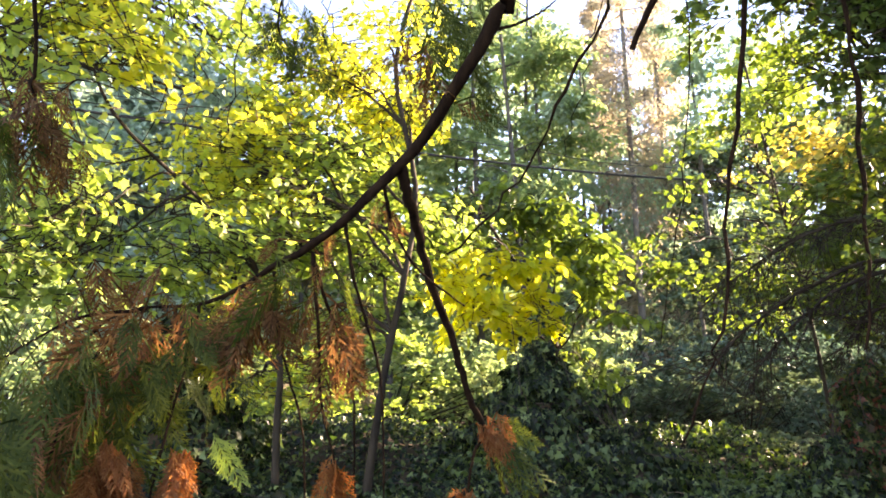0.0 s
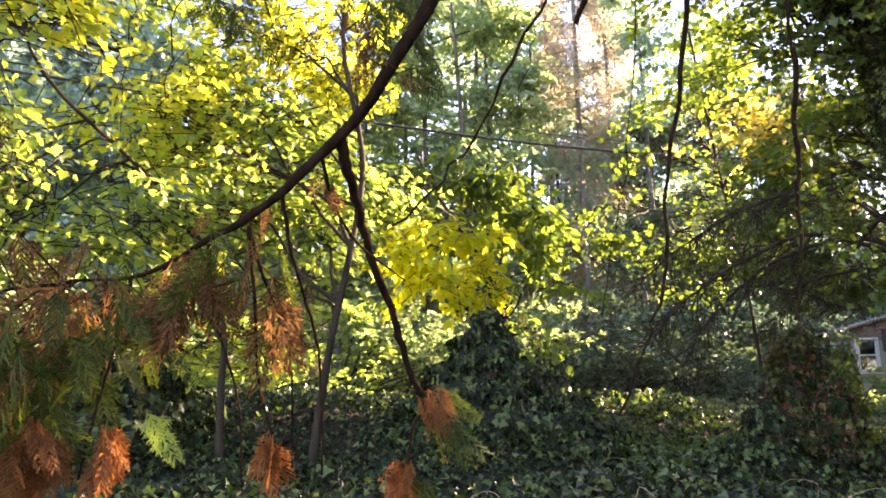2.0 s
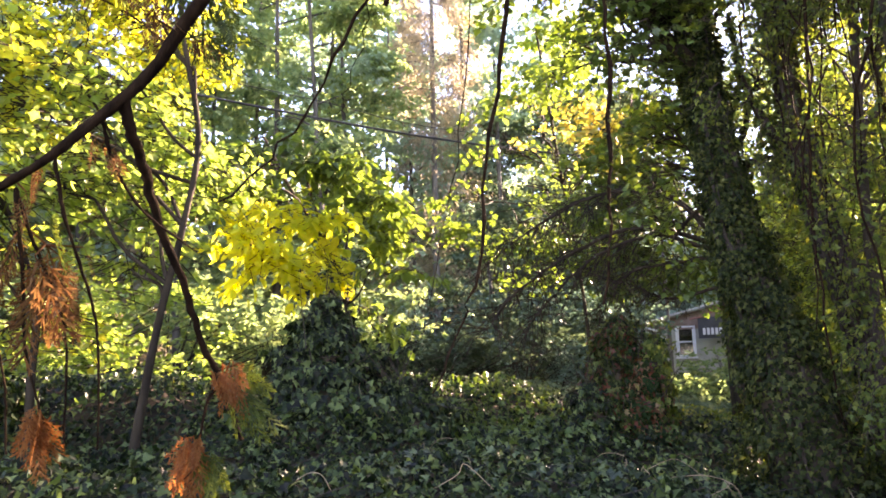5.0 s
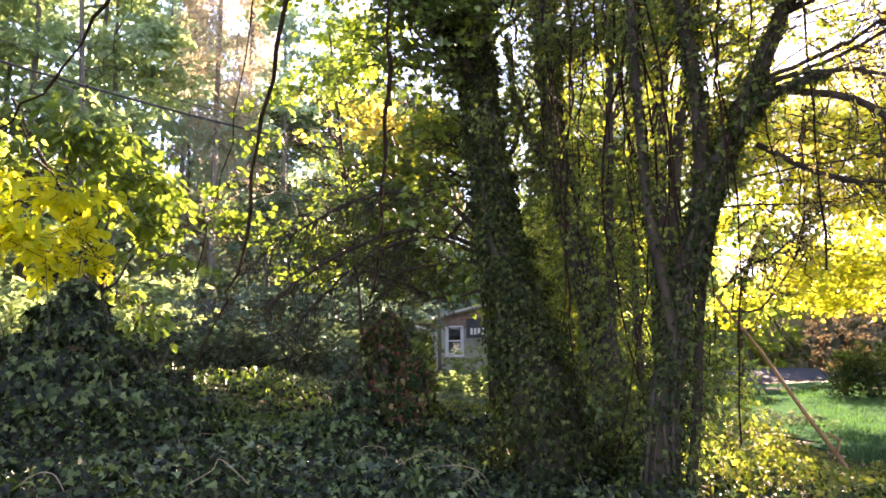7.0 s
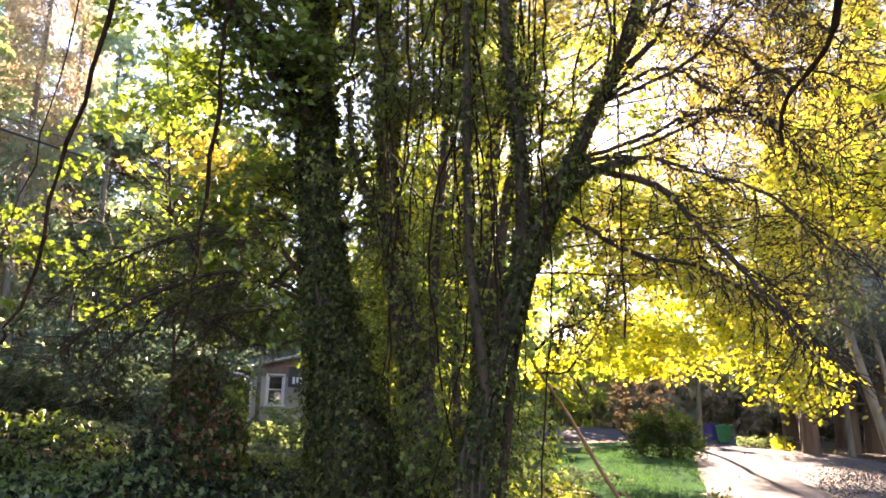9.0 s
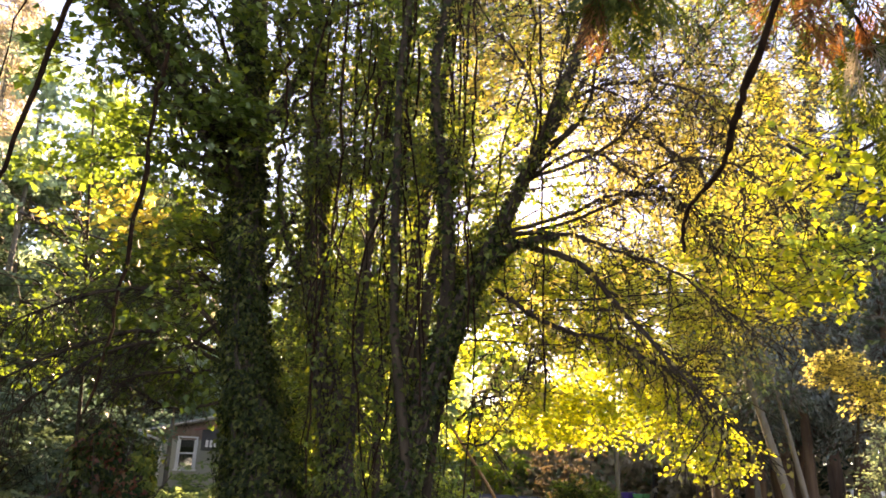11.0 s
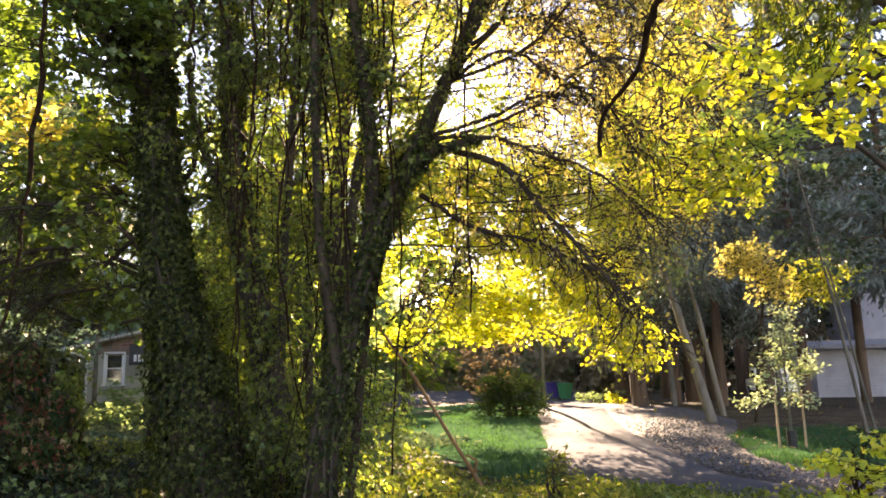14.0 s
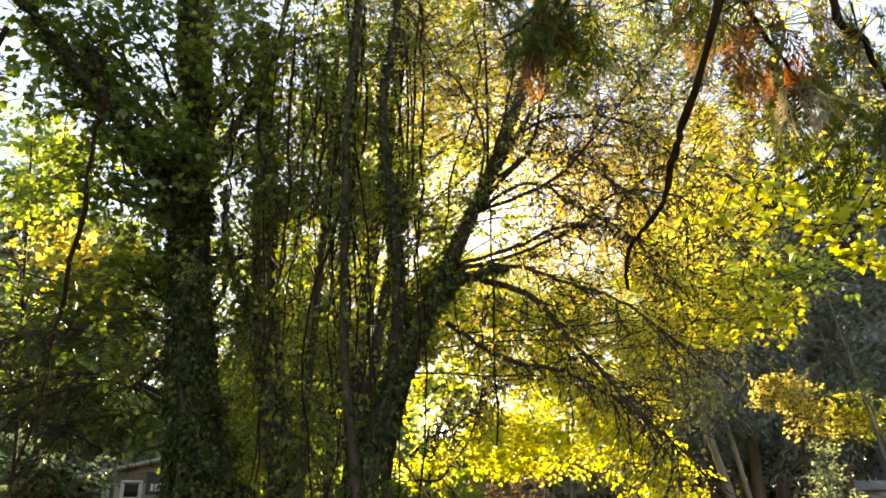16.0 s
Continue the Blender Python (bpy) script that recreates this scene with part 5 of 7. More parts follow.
near_maple = tree("maple_tree", "near maple bough with broad green-yellow leaves", [(6.9, 0.2, 0.05), (6.7, 0.6, 2.2), (6.2, 1.2, 4.0), (5.4, 2.0, 5.0)], 0.08, 0.03,
     [((5.67, 2.20, 4.22), (.5, .5, .35), 12, 7, 1), ((5.57, 1.78, 3.77), (.5, .5, .35), 14, 7, 1), ((5.51, 1.44, 3.64), (.45, .5, .25), 11, 7, 1), ((5.56, 1.57, 3.98), (.5, .5, .35), 12, 7, 1),
      ((5.75, 2.03, 3.64), (.35, .4, .25), 6, 7, 1), ((5.84, 2.48, 4.09), (.4, .4, .3), 6, 7, 1)],
     LEAF_MAPLE, 0.09, [M_MAPLE, M_MAPLE_Y], M_BARK, 79, dense=1.6, reach=0.45, limb_r=0.025, limbs_from=0.6, flat=0.15)
tree("hazel_tree", "slender green tree filling the space between the ivy-clad trunks", [(5.6, 9.2, 0.3), (5.5, 9.0, 3), (5.2, 8.2, 5.6), (5.0, 7.6, 7.4)], 0.06, 0.02,
     [((4.16, 7.74, 6.46), (.7, .7, .5), 40, 7, 0), ((4.89, 7.29, 6.52), (.7, .7, .5), 40, 7, 1), ((5.57, 6.76, 6.62), (.6, .6, .5), 30, 7, 2), ((4.7, 7.79, 5.86), (.7, .7, .5), 40, 7, 0),
      ((5.36, 7.33, 5.97), (.6, .6, .5), 32, 7, 1), ((4.61, 8.17, 5.17), (.7, .7, .5), 40, 7, 0), ((5.24, 7.8, 5.21), (.7, .7, .5), 36, 7, 1), ((5.76, 7.37, 5.37), (.5, .5, .4), 20, 7, 2),
      ((5.13, 8.15, 4.49), (.7, .7, .5), 32, 7, 0), ((4.38, 7.07, 7.28), (.7, .7, .5), 40, 7, 0), ((5.04, 6.51, 7.45), (.7, .7, .5), 40, 7, 1), ((5.58, 6.23, 7.29), (.6, .6, .5), 32, 7, 2),
      ((4.97, 7.13, 6.7), (.7, .7, .5), 32, 7, 0)],
     LEAF_MAPLE_FAR, 0.075, [M_OVAL_G, M_OVAL_M, M_STRAW], M_BARK, 82, dense=1.6, reach=0.6, limb_r=0.015, flat=0.3, twig=0.004)
tree("golden_shrub_tree", "small tree with a flat golden crown before dark trunks", [(22.64, 10.63, 0.2), (22.02, 10.04, 2.46), (22.04, 9.72, 4.12)], 0.07, 0.03,
     [((20.61, 10.09, 5.10), (.75, .75, .32), 60, 7, 0), ((20.97, 9.34, 5.10), (.75, .75, .32), 60, 7, 0), ((21.27, 8.79, 4.72), (.75, .75, .32), 60, 7, 0),
      ((21.52, 8.31, 4.30), (.75, .75, .32), 60, 7, 1), ((21.76, 7.63, 4.45), (.75, .75, .32), 60, 7, 1), ((21.29, 8.94, 4.09), (.75, .75, .32), 60, 7, 0),
      ((21.66, 8.11, 3.84), (.75, .75, .32), 60, 7, 1), ((20.95, 9.55, 4.60), (.75, .75, .32), 60, 7, 0)],
     LEAF_SPRIG, 0.13, [M_AMBER, M_MAPLE_Y], M_BARK, 80, dense=1.5, reach=0.7, limb_r=0.03, flat=0.15)
tree("maple_sapling", "maple seedling with yellow leaves rising from the ivy", [on_ground(*(4.93, 1.56, 0.85)[:2]), (4.93, 1.56, 0.85), (4.96, 1.56, 1.06), (4.98, 1.57, 1.22)], 0.012, 0.006,
     [((5.01, 1.50, 1.25), (.16, .16, .06), 14, 4, 0), ((4.87, 1.55, 1.12), (.18, .18, .06), 16, 4, 0), ((4.89, 1.45, 1.05), (.2, .2, .06), 17, 4, 0), ((4.74, 1.55, 0.98), (.2, .2, .06), 16, 4, 0)],
     LEAF_MAPLE, 0.06, [M_MAPLE_Y], M_TWIG, 81, reach=0.2, limb_r=0.006, flat=0.2, twig=0.003)

tree("maple_tree", "yellow-green maple behind the forked trunk, lit from behind", [(10.4, 16.0, 0.3), (10.5, 16.1, 4), (10.6, 16.3, 8), (10.7, 16.4, 12)], 0.13, 0.05,
     ([((8.64, 13.35, 9.28), (1.2, 1.2, 1.2), 90, 7, 0), ((10.19, 13.32, 8.88), (1.2, 1.2, 1.2), 96, 7, 0), ((10.13, 14.17, 7.12), (1.2, 1.2, 1.2), 102, 7, 1),
      ((11.58, 14.27, 6.38), (1.0, 1.0, 0.8), 72, 7, 1), ((9.40, 14.52, 5.14), (1.2, 1.2, 1.0), 96, 7, 0), ((10.73, 14.56, 4.17), (1.0, 1.0, 0.9), 84, 7, 1),
      ((8.18, 14.52, 7.37), (1.2, 1.2, 1.2), 96, 7, 0), ((8.38, 15.30, 4.08), (1.0, 1.0, 1.0), 84, 7, 0), ((11.25, 12.87, 9.90), (1.2, 1.2, 0.9), 72, 7, 1)] +
     [((12.13, 11.77, 10.34), (1.2, 1.2, 0.8), 66, 7, 1), ((12.29, 13.70, 8.65), (0.8, 0.9, 0.7), 40, 7, 1), ((14.08, 13.47, 7.39), (1.2, 1.0, 0.5), 54, 7, 1),
      ((8.28, 12.75, 11.75), (1.3, 1.3, 1.2), 96, 7, 1), ((9.30, 11.24, 12.65), (1.3, 1.3, 1.0), 84, 7, 1), ((9.59, 14.78, 2.51), (0.9, 0.9, 0.9), 66, 7, 0),
      ((8.04, 15.65, 2.28), (0.8, 0.8, 0.9), 54, 7, 0)]),
     LEAF_SPRIG, 0.145, [M_MAPLE, M_MAPLE_Y], M_BARK, 70, dense=2.1, reach=0.7, limb_r=0.014)

# boughs high overhead
tree("canopy_tree", "high canopy of green and gold leaves over the forked trunk", [(6.3, 9.0, 0.1), (6.4, 9.1, 4), (7.0, 9.3, 8), (7.6, 9.4, 12)], 0.16, 0.06,
     ([((2.79, 8.66, 8.97), (1.0, .9, .75), 56, 7, 2), ((3.58, 8.23, 9.16), (1.0, .9, .75), 56, 7, 2), ((5.41, 8.36, 9.76), (1.0, .9, .75), 56, 7, 2),
      ((5.09, 6.79, 8.75), (1.0, .9, .75), 56, 7, 1), ((6.73, 7.29, 10.18), (1.0, .9, .75), 56, 7, 0), ((7.13, 5.50, 8.85), (1.0, .9, .75), 56, 7, 1),
      ((8.81, 5.57, 9.83), (1.0, .9, .75), 56, 7, 0), ((8.48, 4.56, 9.09), (1.0, .9, .75), 56, 7, 0), ((9.99, 4.13, 9.71), (1.0, .9, .75), 20, 7, 1)] +
     [((10.66, 2.93, 9.25), (1.0, .9, .75), 20, 7, 1), ((3.67, 10.22, 8.76), (1.0, .9, .75), 56, 7, 2), ((4.30, 9.10, 8.73), (1.0, .9, .75), 56, 7, 2),
      ((4.79, 7.88, 8.42), (1.0, .9, .75), 56, 7, 2), ((6.30, 7.74, 9.13), (1.0, .9, .75), 56, 7, 1), ((6.49, 6.84, 8.40), (1.0, .9, .75), 56, 7, 1),
      ((7.27, 5.50, 8.21), (1.0, .9, .75), 56, 7, 1), ((8.86, 5.69, 9.02), (1.0, .9, .75), 56, 7, 1), ((8.08, 4.29, 7.71), (1.0, .9, .75), 56, 7, 0)] +
     [((9.56, 4.16, 8.52), (1.0, .9, .75), 20, 7, 0), ((9.80, 3.18, 8.01), (1.0, .9, .75), 20, 7, 1), ((3.66, 10.97, 7.96), (1.0, .9, .75), 56, 7, 2),
      ((5.36, 10.36, 8.29), (1.0, .9, .75), 56, 7, 2), ((5.70, 10.01, 8.56), (1.0, .9, .75), 56, 7, 2), ((9.15, 5.90, 7.90), (1.0, .9, .75), 56, 7, 0),
      ((9.32, 4.75, 7.50), (1.0, .9, .75), 20, 7, 1), ((9.39, 4.20, 7.22), (1.0, .9, .75), 20, 7, 0), ((10.89, 3.88, 7.85), (1.0, .9, .75), 20, 7, 1)]),
     LEAF_SPRIG, 0.10, [M_MAPLE, M_GOLD, M_VINE], M_BARK, 69, dense=1.7, reach=0.7, limb_r=0.012, limbs_from=0.6)

tree("poplar_tree", "tall tree in gold and green leaf standing against the sun", [(14.2, 20.6, 0.3), (14.2, 20.7, 5), (14.2, 20.8, 9), (14.2, 20.8, 14)], 0.14, 0.05,
     ([((16.99, 12.27, 10.99), (1.7, 1.5, 1.2), 81, 7, 1), ((20.08, 10.46, 13.33), (1.7, 1.5, 1.2), 81, 7, 1), ((18.73, 11.63, 8.79), (1.7, 1.5, 1.2), 81, 7, 0),
      ((19.14, 9.75, 10.37), (1.7, 1.5, 1.2), 81, 7, 0), ((22.32, 11.77, 10.64), (1.7, 1.5, 1.2), 81, 7, 0), ((23.00, 13.58, 8.91), (1.7, 1.5, 1.2), 81, 7, 0),
      ((19.81, 12.57, 9.28), (1.7, 1.5, 1.2), 81, 7, 0), ((20.40, 12.17, 7.95), (1.7, 1.5, 1.2), 81, 7, 0), ((21.55, 12.10, 13.63), (1.7, 1.5, 1.2), 81, 7, 0)] +
     [((16.46, 15.84, 12.08), (1.7, 1.5, 1.2), 81, 7, 0), ((19.58, 16.83, 10.31), (1.7, 1.5, 1.2), 81, 7, 1), ((15.62, 15.67, 8.96), (1.7, 1.5, 1.2), 81, 7, 0),
      ((17.17, 13.86, 7.90), (1.7, 1.5, 1.2), 81, 7, 0), ((12.01, 16.47, 12.84), (1.7, 1.5, 1.2), 65, 7, 0), ((11.73, 17.00, 13.56), (1.7, 1.5, 1.2), 65, 7, 0),
      ((13.96, 16.78, 15.16), (1.7, 1.5, 1.2), 65, 7, 1), ((13.89, 14.08, 14.14), (1.7, 1.5, 1.2), 81, 7, 1), ((14.65, 16.01, 12.99), (1.7, 1.5, 1.2), 65, 7, 1)] +
     [((14.68, 14.52, 14.46), (1.7, 1.5, 1.2), 81, 7, 0), ((10.68, 18.50, 13.49), (1.7, 1.5, 1.2), 65, 7, 1), ((12.57, 17.02, 13.31), (1.7, 1.5, 1.2), 65, 7, 0),
      ((12.68, 18.98, 8.54), (1.7, 1.5, 1.2), 65, 7, 0), ((14.35, 19.25, 8.48), (1.7, 1.5, 1.2), 65, 7, 0), ((12.41, 16.72, 8.94), (1.7, 1.5, 1.2), 65, 7, 0),
      ((12.64, 18.16, 10.01), (1.7, 1.5, 1.2), 65, 7, 0), ((13.35, 18.53, 10.94), (1.7, 1.5, 1.2), 65, 7, 0), ((16.81, 18.36, 9.46), (1.5, 1.3, 1), 78, 7, 0)] +
     [((17.92, 17.86, 8.11), (1.5, 1.3, 1), 78, 7, 0), ((18.58, 16.66, 9.37), (1.5, 1.3, 1), 78, 7, 0), ((19.60, 16.23, 7.62), (1.5, 1.3, 1), 78, 7, 0),
      ((17.81, 18.38, 6.76), (1.5, 1.3, 1), 78, 7, 0), ((18.96, 17.30, 6.52), (1.5, 1.3, 1), 78, 7, 0), ((16.62, 19.10, 7.96), (1.5, 1.3, 1), 78, 7, 0),
      ((19.87, 15.36, 8.89), (1.5, 1.3, 1), 78, 7, 0)] +
     # extra clumps, added so that their shadow falls on the stony verge
     [((26.0, 20.5, 6.2), (1.6, 1.4, 1), 60, 7, 0), ((28.0, 21.5, 7.0), (1.6, 1.4, 1), 60, 7, 1), ((25.0, 19.0, 5.7), (1.6, 1.4, 0.9), 60, 7, 0), ((27.5, 19.6, 6.4), (1.6, 1.4, 1), 60, 7, 1)]),
     LEAF_SPRIG, 0.155, [M_MAPLE_Y, M_GOLD], M_BARK, 68, dense=2.5, reach=1.0, limb_r=0.018, limbs_from=0.5)

g = rng_of(667)
GLOW = []
for az in np.arange(19.0, 42.5, 3.4):
    for el in np.arange(10.0, 31.0, 3.7):
        if not (az > 33.0 and 17.5 < el < 24.5):      # the gap where the sun stands
            a, e, d = radians(az + g.uniform(-1, 1)), radians(el + g.uniform(-1, 1)), g.uniform(14.5, 17.0)
            GLOW.append(((0.2 + d * math.sin(a) * math.cos(e), d * math.cos(a) * math.cos(e), 1.5 + d * math.sin(e)), (.8, .8, .7), 34, 7, int(g.integers(0, 2))))
# three more clumps added up-sun of the ivy bank to darken it
GLOW += [((6.5, 14.5, 4.0), (.9, .9, .7), 40, 7, 1), ((7.2, 15.2, 4.7), (.9, .9, .7), 40, 7, 1), ((5.9, 14.0, 3.5), (.8, .8, .6), 36, 7, 1)]
tree("maple_tree", "dense young maple glowing behind the ivy-clad trunks", [(8.2, 12.6, 0.2), (8.2, 12.7, 3), (8.3, 12.8, 6), (8.5, 12.9, 8)], 0.09, 0.03, GLOW,
     LEAF_SPRIG, 0.12, [M_MAPLE, M_VINE], M_BARK, 67, dense=2.1, reach=0.6, limb_r=0.012, limbs_from=0.4)
# ---------- the cedar overhead: trunk behind the viewer, drooping branches in front ----------
cedar = thing("cedar_tree", (0.9, -1.9, 0.0), "old cedar with drooping branches of green and dead brown sprays", "tree")
g = rng_of(91)
part("trunk", tube(flow([(0.9, -1.9, -0.1), (0.9, -1.9, 3), (0.95, -1.9, 7), (1.0, -1.95, 12)], 20), np.linspace(0.42, 0.22, 21), 16, 0.05, g), M_BARK_R, cedar, smooth=True)


def bough(pts, r, sides=9, knots=0.05, name="branch", taper=0.35, label=""):
    p = flow(pts, 40)
    p[1:-1] += g.normal(size=(39, 3)) * min(0.003, 0.13 * (r[-1] if isinstance(r, tuple) else r))
    rr = np.interp(np.linspace(0, 1, 41), np.linspace(0, 1, len(r)), r) if isinstance(r, tuple) else np.linspace(r, r * taper, 41)
    rr = rr * (1 + knots * g.normal(size=41))
    return part(name, tube(p, rr, sides, 0.05, g), M_TWIG, cedar, label, True)


bough([(0.75, -1.6, 4.3), (0.35, -0.2, 4.2), (-0.05, 0.9, 3.4), (-0.24, 1.55, 2.64), (-0.28, 1.59, 2.57), (-0.32, 1.60, 2.49), (-0.41, 1.62, 2.37), (-0.48, 1.64, 2.28), (-0.54, 1.63, 2.21),
                 (-0.61, 1.59, 2.12), (-0.66, 1.57, 2.06), (-0.76, 1.58, 2.00), (-0.86, 1.59, 1.96), (-0.97, 1.63, 1.92), (-1.09, 1.65, 1.89), (-1.24, 1.65, 1.89)], 
                (.032, .029, .025, .0205, .0192, .018, .016, .0148, .0136, .012, .0108, .009, .0074, .006, .005, .004), knots=0.08, label="dark bowed main branch")
bough([(-0.54, 1.63, 2.21), (-0.54, 1.68, 2.14), (-0.54, 1.76, 2.08), (-0.53, 1.85, 1.95), (-0.50, 1.97, 1.80), (-0.48, 2.06, 1.66), (-0.45, 2.15, 1.55), (-0.42, 2.27, 1.38)], 0.0145, taper=0.5)
bough([(0.8, -1.6, 3.9), (1.3, -0.6, 3.8), (1.7, 0.3, 3.2), (1.81, 0.69, 2.66), (1.84, 0.78, 2.54), (1.89, 0.86, 2.44), (1.91, 0.95, 2.39), (1.92, 1.01, 2.34), (1.94, 1.03, 2.25)], 0.0135, taper=0.35, knots=0.12)
bough([(0.7, -1.6, 4.6), (0.5, 0.2, 4.6), (0.42, 1.5, 3.8), (0.21, 1.97, 3.06), (0.03, 2.14, 2.69)], 0.022, taper=0.4)

# whips that hang from the main branch
for pts in (([(-0.66, 1.57, 2.06), (-0.66, 1.64, 1.92), (-0.64, 1.74, 1.75), (-0.64, 1.79, 1.62), (-0.65, 1.83, 1.40)],
      [(-0.75, 1.59, 1.99), (-0.75, 1.66, 1.90), (-0.73, 1.74, 1.77), (-0.72, 1.79, 1.66), (-0.72, 1.81, 1.40)],
      [(-0.85, 1.59, 1.95), (-0.87, 1.65, 1.85), (-0.86, 1.69, 1.73), (-0.84, 1.75, 1.58), (-0.84, 1.78, 1.40)],
      [(-0.75, 1.59, 1.99), (-0.76, 1.66, 1.79), (-0.77, 1.71, 1.63), (-0.74, 1.75, 1.47)], [(-1.09, 1.65, 1.89), (-1.10, 1.64, 1.77), (-1.11, 1.59, 1.61), (-1.11, 1.53, 1.42)],
      [(-1.16, 1.65, 1.89), (-1.15, 1.65, 1.75), (-1.14, 1.62, 1.58), (-1.14, 1.57, 1.45)]) +
     ([(-0.58, 1.61, 2.16), (-0.58, 1.70, 2.06), (-0.54, 1.78, 1.97), (-0.45, 1.90, 1.89)], [(-1.24, 1.65, 1.89), (-1.32, 1.61, 1.86), (-1.38, 1.57, 1.78), (-1.43, 1.53, 1.68)],
      [(-1.24, 1.65, 1.89), (-1.29, 1.57, 1.80), (-1.32, 1.50, 1.66), (-1.32, 1.45, 1.53)], [(-1.26, 1.63, 1.88), (-1.39, 1.58, 1.86), (-1.48, 1.53, 1.80), (-1.55, 1.50, 1.75)],
      [(-0.45, 2.15, 1.55), (-0.49, 2.16, 1.50), (-0.51, 2.17, 1.41), (-0.52, 2.18, 1.34)])):
    bough(pts, 0.0052, 5, 0.1, "whip", 0.5)


def spray_bunch(at, n, length, mat, spread=0.10, down=1.0, seed=1, label="", side=(0.0, 0.0), face=None):
    """A bunch of feathery cedar sprays hanging from a place."""
    rng = rng_of(seed)
    at = np.asarray(at, float)
    n = max(4, int(n * 0.34))
    length *= 1.25
    pos = at + rng.normal(size=(n, 3)) * [spread, spread, spread * 0.9]
    along = rng.normal(size=(n, 3)) * [0.45, 0.45, 0.25] + [side[0], side[1], -down]
    nrm = rng.normal(size=(n, 3)) * 0.7 + [0.3, -0.8, 0.2]
    if mat is M_OVAL_M:
        n, pos, along, nrm = 2, pos[:2], along[:2] * [0.6, 0.6, 1] + [0.25, 0, 0], nrm[:2]
    if mat is M_CEDAR_O:
        pos = at + rng.normal(size=(n, 3)) * [0.014, 0.014, 0.012] + [0, 0, 0.03]
        along = rng.normal(size=(n, 3)) * [0.26, 0.26, 0.1] + [side[0], side[1], -1]
    h = n // 2
    s = length * rng.uniform(0.5, 1.15, n)
    ch = leaves(FROND, pos[:h], along[:h], nrm[:h], s[:h]) + leaves(FROND_B, pos[h:], along[h:], nrm[h:], s[h:])
    ch += sticks(at + 0 * pos[:12], pos[:12], 0.003, 0.002)
    return part("spray", ch, mat, cedar, label, kind="stuff")


B, G_, O = M_CEDAR_B, M_CEDAR_G, M_CEDAR_O
for k, (at, n, ln, mat, sp) in enumerate(((((-0.89, 1.60, 1.93), 22, .16, B, .035), ((-0.88, 1.63, 1.85), 26, .15, B, .045), ((-0.73, 1.69, 1.88), 22, .15, B, .04), ((-0.72, 1.73, 1.80), 26, .15, B, .05),
      ((-0.81, 1.64, 1.93), 20, .16, G_, .05), ((-0.95, 1.63, 1.84), 22, .14, B, .045), ((-1.04, 1.64, 1.84), 24, .14, G_, .05), ((-1.26, 1.60, 1.90), 26, .15, B, .05),
      ((-1.25, 1.62, 1.82), 34, .16, B, .06), ((-1.31, 1.57, 1.80), 32, .17, B, .07), ((-1.31, 1.57, 1.98), 20, .11, B, .05), ((-1.30, 1.51, 1.71), 36, .18, G_, .07),
      ((-1.35, 1.47, 1.67), 40, .19, G_, .08), ((-1.39, 1.43, 1.61), 40, .19, G_, .08)) +
     (((-1.24, 1.54, 1.66), 34, .16, G_, .07), ((-1.27, 1.49, 1.63), 22, .14, B, .05), ((-1.16, 1.60, 1.73), 30, .15, G_, .06), ((-1.10, 1.62, 1.74), 24, .14, G_, .05),
      ((-1.34, 1.43, 1.51), 34, .17, G_, .07), ((-1.16, 1.64, 1.82), 22, .13, B, .04), ((-1.19, 1.48, 1.52), 46, .12, O, .035), ((-1.20, 1.47, 1.47), 46, .12, O, .04),
      ((-1.16, 1.50, 1.47), 30, .11, O, .03), ((-1.07, 1.57, 1.49), 44, .10, O, .025), ((-1.06, 1.57, 1.45), 30, .10, O, .022), ((-0.74, 1.74, 1.46), 40, .11, O, .022),
      ) +
     (((-0.47, 2.08, 1.35), 14, .10, B, .03), ((-0.52, 1.61, 2.47), 18, .10, B, .035), ((-0.49, 1.65, 2.42), 16, .10, B, .03), ((-1.33, 1.29, 2.37), 26, .15, B, .05),
      ((-1.37, 1.29, 2.29), 20, .14, B, .04), ((-1.31, 1.35, 2.28), 18, .12, B, .035), ((-1.39, 1.28, 2.26), 26, .16, G_, .03), ((-0.59, 1.66, 2.12), 14, .09, B, .02),
      ((-0.77, 1.60, 2.02), 14, .08, B, .03), ((-1.40, 2.60, 3.29), 40, .17, G_, .08)) +
     (((-1.38, 2.68, 3.17), 30, .15, G_, .06), ((-0.45, 1.85, 2.70), 24, .16, G_, .06), ((-0.49, 1.82, 2.74), 24, .16, G_, .06)))):
    spray_bunch(at, n, ln, mat, sp, 1.0, 700 + k)
